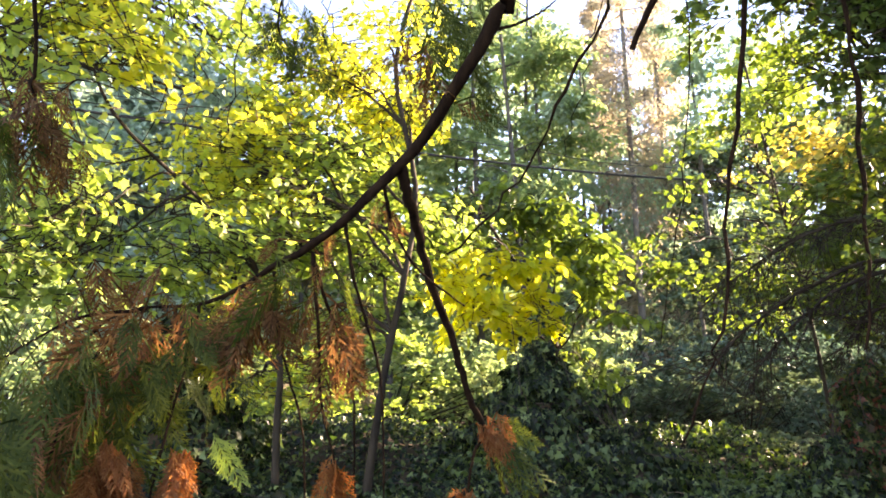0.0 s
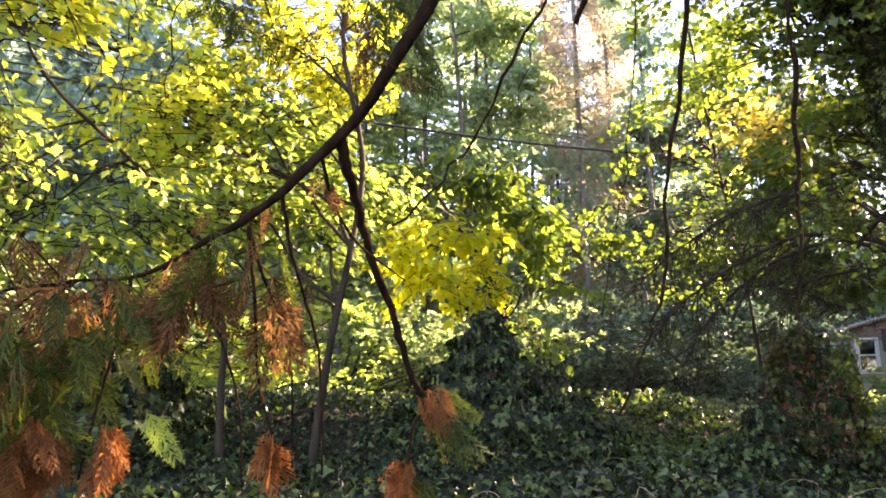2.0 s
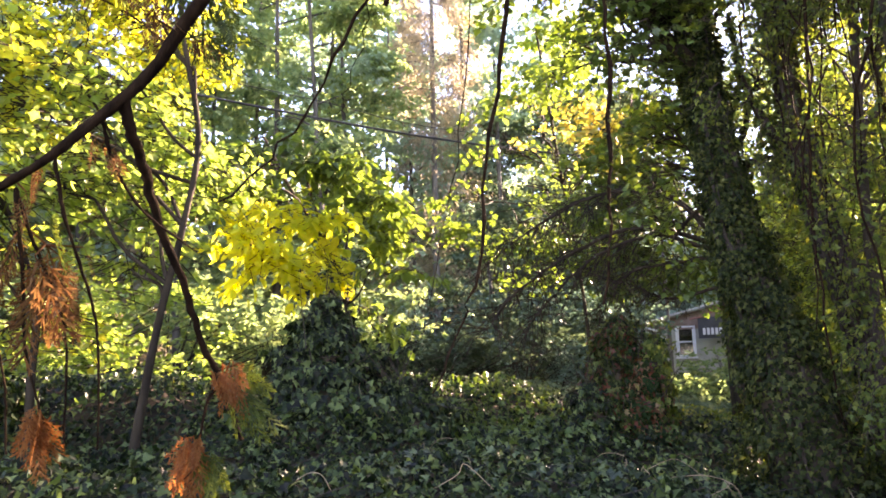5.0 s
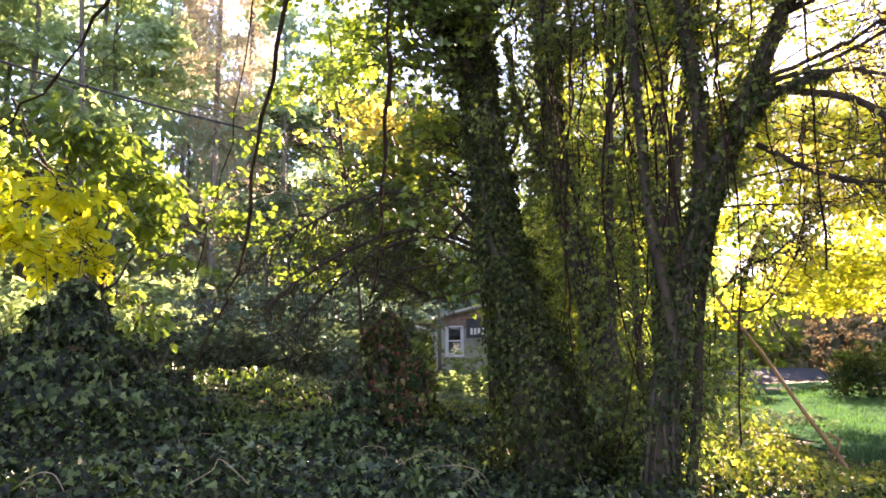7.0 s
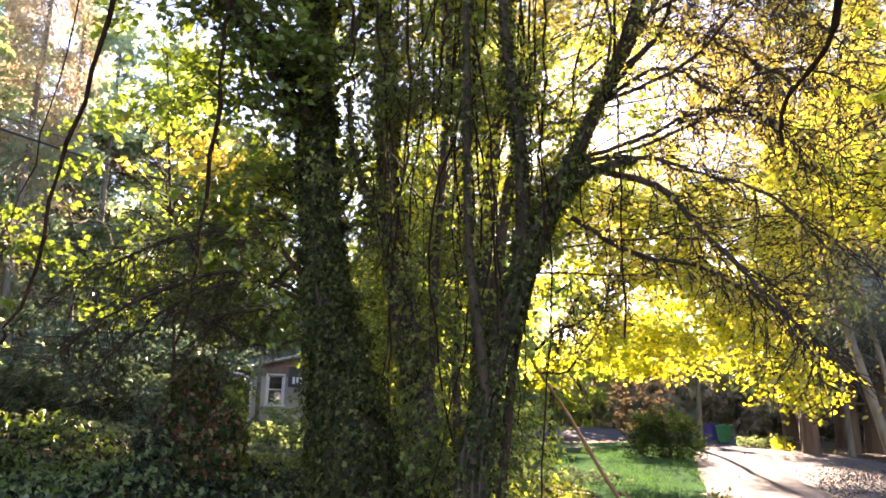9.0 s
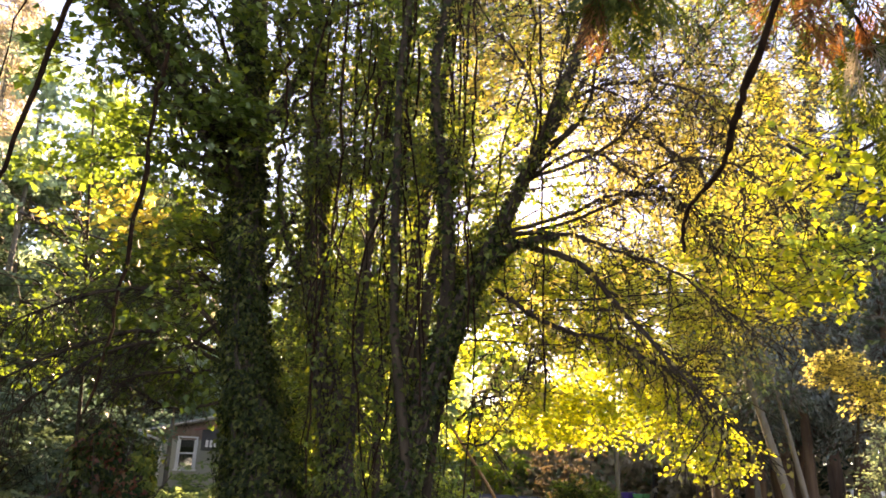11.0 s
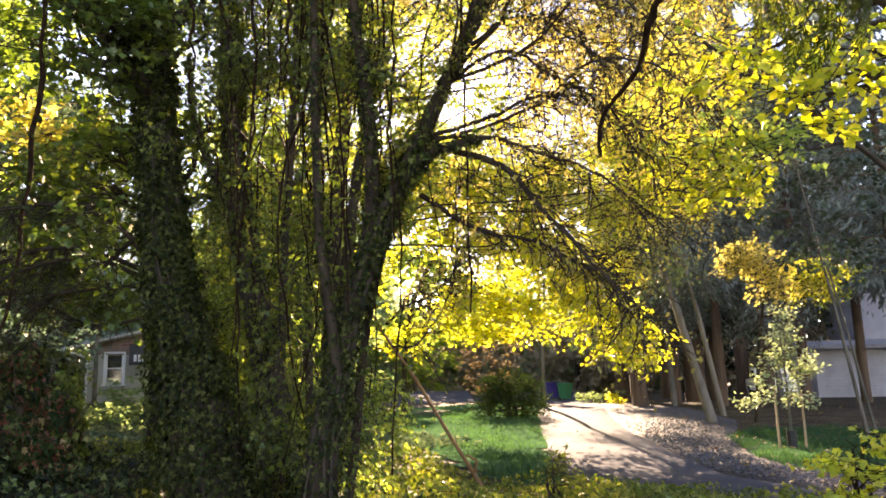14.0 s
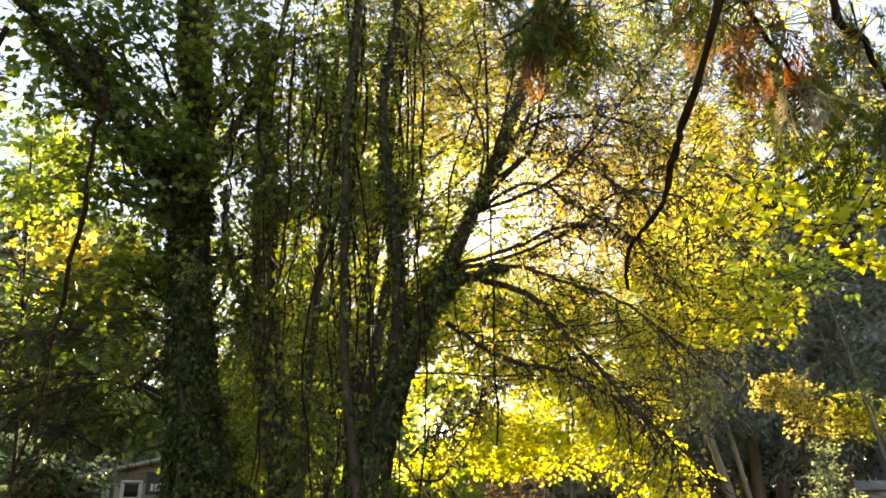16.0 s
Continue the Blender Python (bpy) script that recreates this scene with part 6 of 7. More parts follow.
# sprays that stand off the main branch and hang overhead
for k, (at, n, ln, mat, sp, side) in enumerate(((((-0.37, 1.65, 2.37), 9, .095, G_, .015, (0.5, 0.3)), ((-0.34, 1.65, 2.40), 8, .085, G_, .02, (0.9, 0.2)), ((-1.02, 1.66, 1.56), 8, .15, M_OVAL_M, .012, (0.5, 0.1)),
      ((-0.44, 2.13, 1.56), 24, .115, O, .02, (0.6, 0.0)), ((-0.43, 2.14, 1.55), 16, .14, G_, .02, (0.45, 0.0)), ((-0.49, 2.07, 1.37), 30, .13, O, .02, (-0.35, 0.0)), ((-0.48, 2.08, 1.36), 16, .14, G_, .02, (-0.1, 0.0)),
      ((1.52, 0.87, 2.89), 60, .17, G_, .06, (0, 0)), ((1.57, 0.87, 2.83), 45, .16, G_, .05, (0, 0)), ((1.50, 0.92, 2.86), 26, .16, B, .035, (0, 0)),
      ((2.01, 0.62, 3.00), 44, .18, B, .07, (0, 0)), ((2.23, 0.62, 2.88), 18, .10, O, .03, (0.4, 0)), ((2.19, 0.67, 2.91), 18, .09, O, .03, (0.3, 0)), ((2.19, 0.71, 2.87), 14, .10, O, .03, (0, 0))) +
     (((2.26, 0.62, 2.82), 20, .15, M_PALE, .03, (0.3, 0)), ((2.23, 0.65, 3.04), 60, .18, G_, .08, (0, 0)), ((2.44, 0.62, 2.93), 66, .18, G_, .09, (0, 0)),
      ((2.43, 0.48, 3.01), 54, .18, G_, .09, (0, 0)), ((2.60, 0.65, 2.84), 54, .16, G_, .08, (0, 0)), ((2.03, 0.77, 3.06), 45, .16, G_, .07, (0, 0)),
      ((2.64, 0.53, 2.84), 36, .16, G_, .06, (0, 0)), ((1.87, 0.82, 3.05), 36, .15, G_, .06, (0, 0)), ((1.52, 1.08, 3.03), 36, .15, G_, .06, (0, 0))))):
    spray_bunch(at, n, ln, mat, sp, 0.8, 800 + k, side=side)
for pts, r in ((([(0.85, -1.6, 4.9), (1.6, -0.3, 4.9), (1.9, 0.6, 3.6), (1.99, 0.61, 3.03), (2.22, 0.62, 2.89), (2.39, 0.63, 2.81)], 0.012),
      ([(0.9, -1.6, 5.0), (1.9, -0.4, 4.9), (2.2, 0.3, 3.9), (2.34, 0.50, 3.14), (2.45, 0.48, 2.99), (2.53, 0.47, 2.85)], 0.022),
      ([(0.8, -1.6, 4.9), (1.2, -0.2, 4.7), (1.4, 0.8, 3.5), (1.53, 0.83, 2.92), (1.49, 0.95, 2.86), (1.45, 1.01, 2.83)], 0.010),
      ([(0.7, -1.6, 4.7), (-0.3, 0, 4.4), (-1.1, 0.9, 3.2), (-1.30, 1.25, 2.47), (-1.33, 1.28, 2.36), (-1.32, 1.35, 2.26)], 0.008)) +
     (([(0.7, -1.6, 5.2), (-0.2, 0.8, 5.2), (-0.7, 2.2, 4.2), (-1.38, 2.56, 3.37), (-1.38, 2.71, 3.13)], 0.009),
      ([(-0.30, 1.61, 2.52), (-0.24, 1.63, 2.54), (-0.18, 1.67, 2.59), (-0.13, 1.70, 2.65)], 0.005))):
    bough(pts, r, 6, 0.08)

# ---------- hanging vines in front of the woods ----------
for k, (pts, r, n) in enumerate(((([(0.56, 2.96, 3.57), (0.53, 3.11, 3.34), (0.47, 3.34, 2.85), (0.41, 3.48, 2.44), (0.34, 3.56, 1.99), (0.25, 3.59, 1.74), (0.14, 3.59, 1.46)], 0.011, 0),
      ([(1.18, 3.95, 4.07), (1.21, 4.11, 3.75), (1.26, 4.38, 3.09), (1.26, 4.51, 2.63), (1.21, 4.63, 1.95)], 0.016, 60),
      ([(0.46, 4.32, 4.46), (0.43, 4.53, 4.12), (0.36, 4.88, 3.37), (0.23, 5.10, 2.58), (0.12, 5.18, 2.06)], 0.009, 0),
      ([(0.04, 3.34, 3.81), (-0.05, 3.46, 3.62), (-0.31, 3.72, 3.29), (-0.55, 3.93, 2.99), (-0.79, 4.07, 2.75), (-1.09, 4.16, 2.55)], 0.011, 0)) +
     (([(-0.09, 3.69, 4.00), (-0.19, 3.93, 3.56), (-0.35, 4.10, 3.16), (-0.55, 4.20, 2.80)], 0.006, 0),
      ([(-1.56, 2.56, 3.60), (-1.63, 2.67, 3.39), (-1.73, 2.78, 3.10), (-1.83, 2.85, 2.81)], 0.006, 0), ([(-1.75, 2.46, 3.56), (-1.81, 2.57, 3.36), (-1.89, 2.72, 3.01)], 0.005, 0),
      ([(-1.27, 2.69, 3.63), (-1.30, 2.82, 3.43), (-1.33, 3.03, 3.02)], 0.006, 0), ([(-1.23, 2.71, 3.63), (-1.29, 2.88, 3.34), (-1.34, 3.04, 2.99)], 0.005, 0),
      ([(2.22, 4.64, 4.73), (2.33, 4.83, 4.32), (2.43, 5.06, 3.76)], 0.012, 14)) +
     (([(2.63, 4.01, 4.59), (2.73, 4.50, 4.14), (2.72, 4.90, 3.83), (2.79, 5.24, 3.47)], 0.010, 0), ([(3.05, 4.66, 4.87), (3.15, 4.88, 4.41), (3.20, 5.00, 4.13)], 0.014, 0),
      ([(2.69, 5.17, 3.48), (2.78, 5.23, 3.15), (2.88, 5.26, 2.84), (2.92, 5.30, 2.51)], 0.009, 0), ([(3.55, 4.36, 4.63), (3.69, 4.41, 4.40), (3.80, 4.44, 4.20)], 0.007, 0),
      ([(4.79, 4.63, 3.49), (4.82, 4.73, 3.09), (4.87, 4.83, 2.48), (4.92, 4.82, 2.16)], 0.010, 0), ([(1.72, 1.24, 2.82), (1.89, 1.02, 2.62), (1.94, 1.09, 2.44)], 0.003, 0)))):
    hanging_vine(pts, r if r > 0.0105 else r * 0.65, "dark leafless vine hanging from the trees overhead" if not n else "vine stem with a few ivy leaves", 600 + k, n, M_IVY_T, 0.05)

# ---------- cables over the woods ----------
for pts, r, words in (([(-24, 2, 8.2), (-10.02, 11.07, 7.35), (-9.42, 12.74, 7.77), (-5.84, 16.32, 8.08), (1.89, 20.01, 7.70), (14, 25, 7.9)], 0.03, "thick black utility cable sagging across the woods"),
                      ([(-24, 4, 8.8), (-8.2, 13.38, 8.15), (-2.93, 17.54, 8.28), (1.27, 19.93, 8.09), (14, 26, 8.6)], 0.010, "thin dark cable above the thicker one")):
    line = flow([pts[0], pts[-4] if len(pts) > 5 else pts[1], pts[-3], pts[-2], pts[-1]], 40)
    cable = thing("utility_cable", tuple(line[0]), words, "cable")
    part("strand", tube(line, r, 6), M_WIRE, cable, smooth=True)

# ---------- the house among the trees ----------
HX, HY, HZ, HYAW = 9.85, 32.6, 0.45, -19.0          # the near corner at the downpipe; wall runs to the right along local x


def house_part(name, chunks, mat, parent, label="", smooth=False):
    return part(name, turned(chunks, (HX, HY, HZ), HYAW), mat, parent, label, smooth)


house = thing("house", (HX, HY, HZ), "low olive-grey house with brown shingled gable and white window", "house")
W, D, EAVE, RISE = 8.0, 7.0, 2.95, 0.25              # width of the gable wall, depth, eave height, slope
WX0, WX1, WZ0, WZ1 = 0.74, 1.42, 1.42, 2.66          # the window opening
front = [box((0, 0, -0.6), (W, 0.16, WZ0)), box((0, 0, WZ0), (WX0, 0.16, WZ1)), box((WX1, 0, WZ0), (W, 0.16, WZ1)), box((0, 0, WZ1), (W, 0.16, EAVE))]
house_part("wall", front, M_SIDING, house)
house_part("wall", [box((0, 0.16, -0.6), (0.16, D, EAVE))], M_SIDING, house)
house_part("wall", [box((W - 0.16, 0.16, -0.6), (W, D, EAVE))], M_SIDING, house)
house_part("wall", [box((0.16, D - 0.16, -0.6), (W - 0.16, D, EAVE))], M_SIDING, house)
for k in range(14):
    z = -0.2 + k * 0.2
    if z + 0.19 < WZ0 - 0.08 or z > WZ1 + 0.1:
        spans = ((0.06, W),)
    else:
        spans = ((0.06, WX0 - 0.1), (WX1 + 0.1, W))
    for a, b in spans:
        v = np.array([(a, 0, z), (b, 0, z), (b, -0.022, z), (a, -0.022, z), (a, 0, z + 0.195), (b, 0, z + 0.195), (b, -0.005, z + 0.195), (a, -0.005, z + 0.195)])
        house_part("siding_board", [(v, np.array([[0, 1, 2, 3], [7, 6, 5, 4], [3, 2, 6, 7], [0, 3, 7, 4], [1, 5, 6, 2], [0, 4, 5, 1]]))], M_SIDING, house)
gable = np.array([(0, -0.03, EAVE - 0.35), (W, -0.03, EAVE - 0.35), (W, -0.03, EAVE + RISE * W), (0, -0.03, EAVE), (0, 0.16, EAVE - 0.35), (W, 0.16, EAVE - 0.35), (W, 0.16, EAVE + RISE * W), (0, 0.16, EAVE)])
house_part("gable", [(gable, np.array([[0, 1, 2, 3], [7, 6, 5, 4], [0, 4, 5, 1], [1, 5, 6, 2], [2, 6, 7, 3], [3, 7, 4, 0]]))], M_SHINGLE, house, "brown shingled gable")
rf = [(-0.8, -0.28, EAVE - 0.14), (W + 0.3, -0.28, EAVE + 0.06 + RISE * (W + 0.3)), (W + 0.3, D + 0.4, EAVE + 0.06 + RISE * (W + 0.3)), (-0.8, D + 0.4, EAVE - 0.14)]
rv = np.array(rf + [(x, y, z + 0.11) for x, y, z in rf])
roof = house_part("roof", [(rv, np.array([[3, 2, 1, 0], [4, 5, 6, 7], [0, 1, 5, 4], [1, 2, 6, 5], [2, 3, 7, 6], [3, 0, 4, 7]]))], M_SHINGLE, house, "weathered shingle roof")
bg = [(x, -0.31, z) for x, z in ((-0.82, EAVE - 0.12), (W + 0.3, EAVE + 0.08 + RISE * (W + 0.3)))]
house_part("barge_board", tube(np.array(bg), 0.075, 4), M_BARGE, house, "weathered pale grey barge board")
house_part("gutter", tube(np.array([(-0.86, -0.5, EAVE - 0.1), (-0.86, D, EAVE - 0.1)]), 0.07, 6), M_WHITE, house, "white gutter")
house_part("downpipe", tube(flow([(-0.86, -0.48, EAVE - 0.12), (-0.7, -0.42, EAVE - 0.24), (-0.2, -0.14, EAVE - 0.36), (0.02, -0.07, EAVE - 0.6), (0.04, -0.07, 1.6), (0.04, -0.07, -0.2)], 20), 0.05, 8), M_WHITE, house, "white metal downpipe", True)
win = house_part("window", [box((WX0, 0.02, WZ0), (WX0 + 0.07, 0.1, WZ1)), box((WX1 - 0.07, 0.02, WZ0), (WX1, 0.1, WZ1)), box((WX0 + 0.07, 0.02, WZ1 - 0.07), (WX1 - 0.07, 0.1, WZ1)),
                            box((WX0 + 0.07, 0.02, WZ0), (WX1 - 0.07, 0.1, WZ0 + 0.07)), box((WX0 + 0.07, 0.03, 2.02), (WX1 - 0.07, 0.1, 2.08))], M_WHITE, house, "white sash window")
for z0, z1 in ((WZ0 + 0.07, 2.02), (2.08, WZ1 - 0.07)):
    part("pane", turned([box((WX0 + 0.07, 0.06, z0), (WX1 - 0.07, 0.07, z1))], (HX, HY, HZ), HYAW), M_GLASS, win, "dark reflecting pane")
part("casing", turned([box((WX0 - 0.075, -0.04, WZ0 - 0.075), (WX0, 0.02, WZ1 + 0.075)), box((WX1, -0.04, WZ0 - 0.075), (WX1 + 0.075, 0.02, WZ1 + 0.075)), box((WX0, -0.04, WZ1), (WX1, 0.02, WZ1 + 0.075))], (HX, HY, HZ), HYAW), M_WHITE, win)
part("sill", turned([chamfered((WX0 - 0.12, -0.1, WZ0 - 0.1), (WX1 + 0.12, 0.02, WZ0 - 0.02))], (HX, HY, HZ), HYAW), M_WHITE, win)
part("blind", turned([box((WX0 + 0.08, 0.09, 2.3), (WX1 - 0.08, 0.11, WZ1 - 0.07))], (HX, HY, HZ), HYAW), M_WHITE, win, "half-lowered white blind")
board = thing("house_sign", (HX + 2.2, HY - 1.6, HZ + 2.2), "dark board with a row of white marks under a red trim", "sign")
part("board", turned([chamfered((1.62, -0.75, 2.15), (3.0, -0.68, 3.05), 0.015)], (HX, HY, HZ), HYAW), M_DARK, board)
part("bracket", turned([box((2.2, -0.68, 2.6), (2.3, -0.02, 2.7))], (HX, HY, HZ), HYAW), M_DARK, board)
for k in range(5):
    part("white_bar", turned([box((1.80 + 0.165 * k, -0.775, 2.3), (1.91 + 0.165 * k, -0.752, 2.58))], (HX, HY, HZ), HYAW), M_WHITE, board)
red = np.array([(1.85, -0.78, 2.95), (2.75, -0.78, 3.2)])
part("red_trim", turned(tube(np.array([(1.3, -0.78, 2.98), (1.8, -0.78, 3.05), (2.3, -0.78, 3.3)]), 0.035, 6), (HX, HY, HZ), HYAW), M_REDP, board, "faded red trim")

# ---------- the pale house with a garage beyond the drive ----------
GX, GY, GZ, GYAW = 45.0, 17.6, 0.25, -58.0           # wall runs to the right along local x
garage = thing("house", (GX, GY, GZ), "pale grey two-storey house with a garage wing in shade", "house")


def gpart(name, chunks, mat, label="", smooth=False, parent=None):
    return part(name, turned(chunks, (GX, GY, GZ), GYAW), mat, parent or garage, label, smooth)


gpart("wall", [box((0, 0, -0.5), (0.4, 0.2, 2.9)), box((5.2, 0, -0.5), (6.0, 0.2, 2.9)), box((0.4, 0, 2.35), (5.2, 0.2, 2.9))], M_SIDING_W)
gpart("wall", [box((0, 0.2, -0.5), (0.2, 8, 2.9))], M_SIDING_W)
gpart("wall", [box((2.6, 1.2, 2.9), (12, 1.4, 6.3))], M_SIDING_W, "upper storey wall")
gpart("wall", [box((2.6, 1.4, 2.9), (2.8, 9, 6.3))], M_SIDING_W)
gpart("wall", [box((6.0, 0.6, -0.5), (12, 0.8, 2.9))], M_SIDING_W)
door = gpart("garage_door", [box((0.4, 0.1, 0), (5.2, 0.16, 2.35))], M_SIDING_W, "closed pale garage door")
for k in range(4):
    for j in range(4):
        part("panel", turned([chamfered((0.5 + 1.18 * j, 0.07, 0.08 + 0.57 * k), (1.58 + 1.18 * j, 0.102, 0.57 + 0.57 * k), 0.012)], (GX, GY, GZ), GYAW), M_SIDING_W, door)
gpart("roof", [(np.array([(-0.9, -1.3, 2.75), (6.4, -1.3, 2.75), (6.4, 1.3, 3.12), (-0.9, 1.3, 3.12), (-0.9, -1.3, 2.95), (6.4, -1.3, 2.95), (6.4, 1.3, 3.32), (-0.9, 1.3, 3.32)]),
                np.array([[3, 2, 1, 0], [4, 5, 6, 7], [0, 1, 5, 4], [1, 2, 6, 5], [2, 3, 7, 6], [3, 0, 4, 7]]))], M_SLATE, "low garage roof with a deep eave")
gpart("roof", [(np.array([(2.0, 0.6, 6.2), (7.5, 0.6, 8.2), (13, 0.6, 6.2), (2.0, 9.6, 6.2), (7.5, 9.6, 8.2), (13, 9.6, 6.2), (2.0, 0.6, 6.4), (7.5, 0.6, 8.4), (13, 0.6, 6.4), (2.0, 9.6, 6.4), (7.5, 9.6, 8.4), (13, 9.6, 6.4)]),
                np.array([[0, 3, 4, 1], [1, 4, 5, 2], [6, 7, 10, 9], [7, 8, 11, 10], [0, 1, 7, 6], [1, 2, 8, 7], [3, 9, 10, 4], [4, 10, 11, 5], [0, 6, 9, 3], [2, 5, 11, 8]]))], M_SLATE, "gabled main roof")
gpart("gable", [(np.array([(2.6, 1.2, 6.3), (12, 1.2, 6.3), (7.3, 1.2, 8.0), (2.6, 1.4, 6.3), (12, 1.4, 6.3), (7.3, 1.4, 8.0)]), np.array([[0, 1, 2], [5, 4, 3]]))], M_SIDING_W)
gpart("chimney", [chamfered((3.3, 3.0, 6.3), (4.1, 3.8, 8.6), 0.03)], M_WHITE, "white chimney")

# ---------- vehicles and things by the drive ----------
TX, TY, TZ, TYAW = 44.4, 20.1, 0.3, 35.0
truck = thing("pickup_truck", (TX, TY, TZ), "white pickup truck parked in the shade among trunks", "truck")


def tpart(name, chunks, mat, label="", parent=None, smooth=False):
    return part(name, turned(chunks, (TX, TY, TZ), TYAW), mat, parent or truck, label, smooth)


bodyv = [(-2.6, 0.45), (-2.6, 1.0), (-2.45, 1.08), (-1.2, 1.12), (-0.7, 1.72), (0.5, 1.76), (0.75, 1.15), (2.6, 1.12), (2.62, 0.5)]
nb = len(bodyv)
bv = np.array([(x, y, z) for y in (-0.92, 0.92) for x, z in bodyv])
bq = np.array([[i, (i + 1) % nb, nb + (i + 1) % nb, nb + i] for i in range(nb)])
tpart("body", [(bv, bq), (bv, np.array([list(range(nb - 1, -1, -1)), list(range(nb, 2 * nb))]))], M_CAR)
for y in (-0.93, 0.91):
    tpart("side_window", [(np.array([(x, y + dy, z) for dy in (0, 0.02) for x, z in ((-0.98, 1.18), (-0.62, 1.62), (0.42, 1.66), (0.6, 1.2))]), np.array([[0, 1, 2, 3], [7, 6, 5, 4], [0, 4, 5, 1], [1, 5, 6, 2], [2, 6, 7, 3], [3, 7, 4, 0]]))], M_GLASS, "dark side window")
tpart("windscreen", [box((-1.14, -0.78, 1.2), (-0.9, 0.78, 1.46))], M_GLASS)
tpart("bumper", [chamfered((-2.72, -0.9, 0.4), (-2.58, 0.9, 0.62), 0.03)], M_STEEL)
for y in (-0.6, 0.6):
    tpart("headlight", [chamfered((-2.64, y - 0.16, 0.78), (-2.58, y + 0.16, 0.94), 0.02)], M_GLASS)
for x in (-1.65, 1.6):
    for y in (-0.86, 0.86):
        wh = tpart("wheel", tube(np.array([(x, y - 0.13, 0.36), (x, y - 0.11, 0.36), (x, y + 0.11, 0.36), (x, y + 0.13, 0.36)]), [0.33, 0.37, 0.37, 0.33], 20), M_TYRE, "black tyre", smooth=True)
        part("rim", turned(tube(np.array([(x, y - 0.14, 0.36), (x, y + 0.14, 0.36)]), 0.2, 14), (TX, TY, TZ), TYAW), M_STEEL, wh)


def wheelie_bin(at, mat, words):
    x, y = at
    z = float(ground_z(x, y)) + 0.06
    root = thing("wheelie_bin", (x, y, z), words, "bin", "bins by the drive")
    v = np.array([(sx * w, sy * w * 1.1, h) for w, h in ((0.24, 0.08), (0.33, 0.98)) for sx, sy in ((-1, -1), (1, -1), (1, 1), (-1, 1))]) + [x, y, z]
    part("body", [(v, np.array([[3, 2, 1, 0], [0, 1, 5, 4], [1, 2, 6, 5], [2, 3, 7, 6], [3, 0, 4, 7], [4, 5, 6, 7]]))], mat, root)
    part("lid", [chamfered((x - 0.36, y - 0.4, z + 0.98), (x + 0.36, y + 0.4, z + 1.06), 0.025)], mat, root)
    part("handle", tube(np.array([(x - 0.25, y + 0.42, z + 0.95), (x + 0.25, y + 0.42, z + 0.95)]), 0.018, 6), mat, root)
    for sx in (-0.27, 0.27):
        part("wheel", tube(np.array([(x + sx - 0.03, y + 0.28, z + 0.1), (x + sx + 0.03, y + 0.28, z + 0.1)]), 0.11, 12), M_TYRE, root)


wheelie_bin((38.47, 31.81), M_PURPLE, "purple-blue wheeled bin standing beside the drive")
wheelie_bin((37.59, 30.02), M_GREENP, "green wheeled bin standing beside the drive")

# the slanting pole over the lawn
pole = thing("leaning_pole", (7.3, 7.0, 0.1), "slender orange-brown pole slanting up out of the ivy", "pole")
part("shaft", tube(flow([on_ground(7.36, 6.98, -0.1), (7.31, 7.00, 0.30), (7.26, 7.56, 0.95), (7.19, 8.18, 1.71), (7.03, 8.66, 2.34), (6.90, 9.17, 3.07)], 20), np.linspace(0.03, 0.02, 21), 8, 0.03, rng_of(7)), M_POLE, pole, smooth=True)
part("side_stub", tube(np.array([(7.30, 7.11, 0.46), (7.30, 7.06, 0.62), (7.22, 7.16, 0.69)]), 0.02, 6), M_POLE, pole)

# the young tree with stakes
SX, SY = 16.3, 6.85
tree("young_tree", "young slender tree with small pale leaves between two stakes", [on_ground(SX, SY), (SX, SY, 1.2), (SX - 0.05, SY, 2.2), (SX, SY + 0.05, 3.1)], 0.03, 0.008,
     [((SX, SY, 1.5), (.45, .45, .4), 40, 8, 0), ((SX - 0.15, SY + 0.1, 2.0), (.45, .45, .4), 42, 8, 0), ((SX + 0.2, SY - 0.1, 1.8), (.4, .4, .4), 36, 8, 0), ((SX, SY, 2.5), (.3, .3, .4), 32, 8, 0),
      ((SX + 0.25, SY - 0.2, 1.2), (.4, .4, .3), 24, 8, 0), ((SX - 0.35, SY + 0.25, 1.15), (.4, .4, .25), 24, 8, 0), ((SX, SY, 2.9), (.15, .15, .25), 12, 8, 0)],
     LEAF_OVAL, 0.10, [M_YOUNG], M_BARK_G, 82, reach=0.45, limb_r=0.012, limbs_from=0.25, droop=-0.1, twig=0.004)
for dx, dy in ((-0.16, 0.20), (0.10, -0.24)):
    stake = thing("tree_stake", on_ground(SX + dx, SY + dy), "rough wooden stake beside a young tree", "stake", "tree stakes")
    part("post", tube(np.array([on_ground(SX + dx, SY + dy, -0.1), on_ground(SX + dx, SY + dy, 1.15), on_ground(SX + dx, SY + dy, 1.2)]), [0.024, 0.024, 0.016], 6), M_STAKE, stake)
guard = thing("trunk_guard", on_ground(SX, SY), "short black plastic sleeve round the young trunk", "trunk guard")
part("sleeve", tube(np.array([on_ground(SX, SY, -0.02), on_ground(SX, SY, 0.38)]), 0.10, 12), M_TYRE, guard, smooth=True)


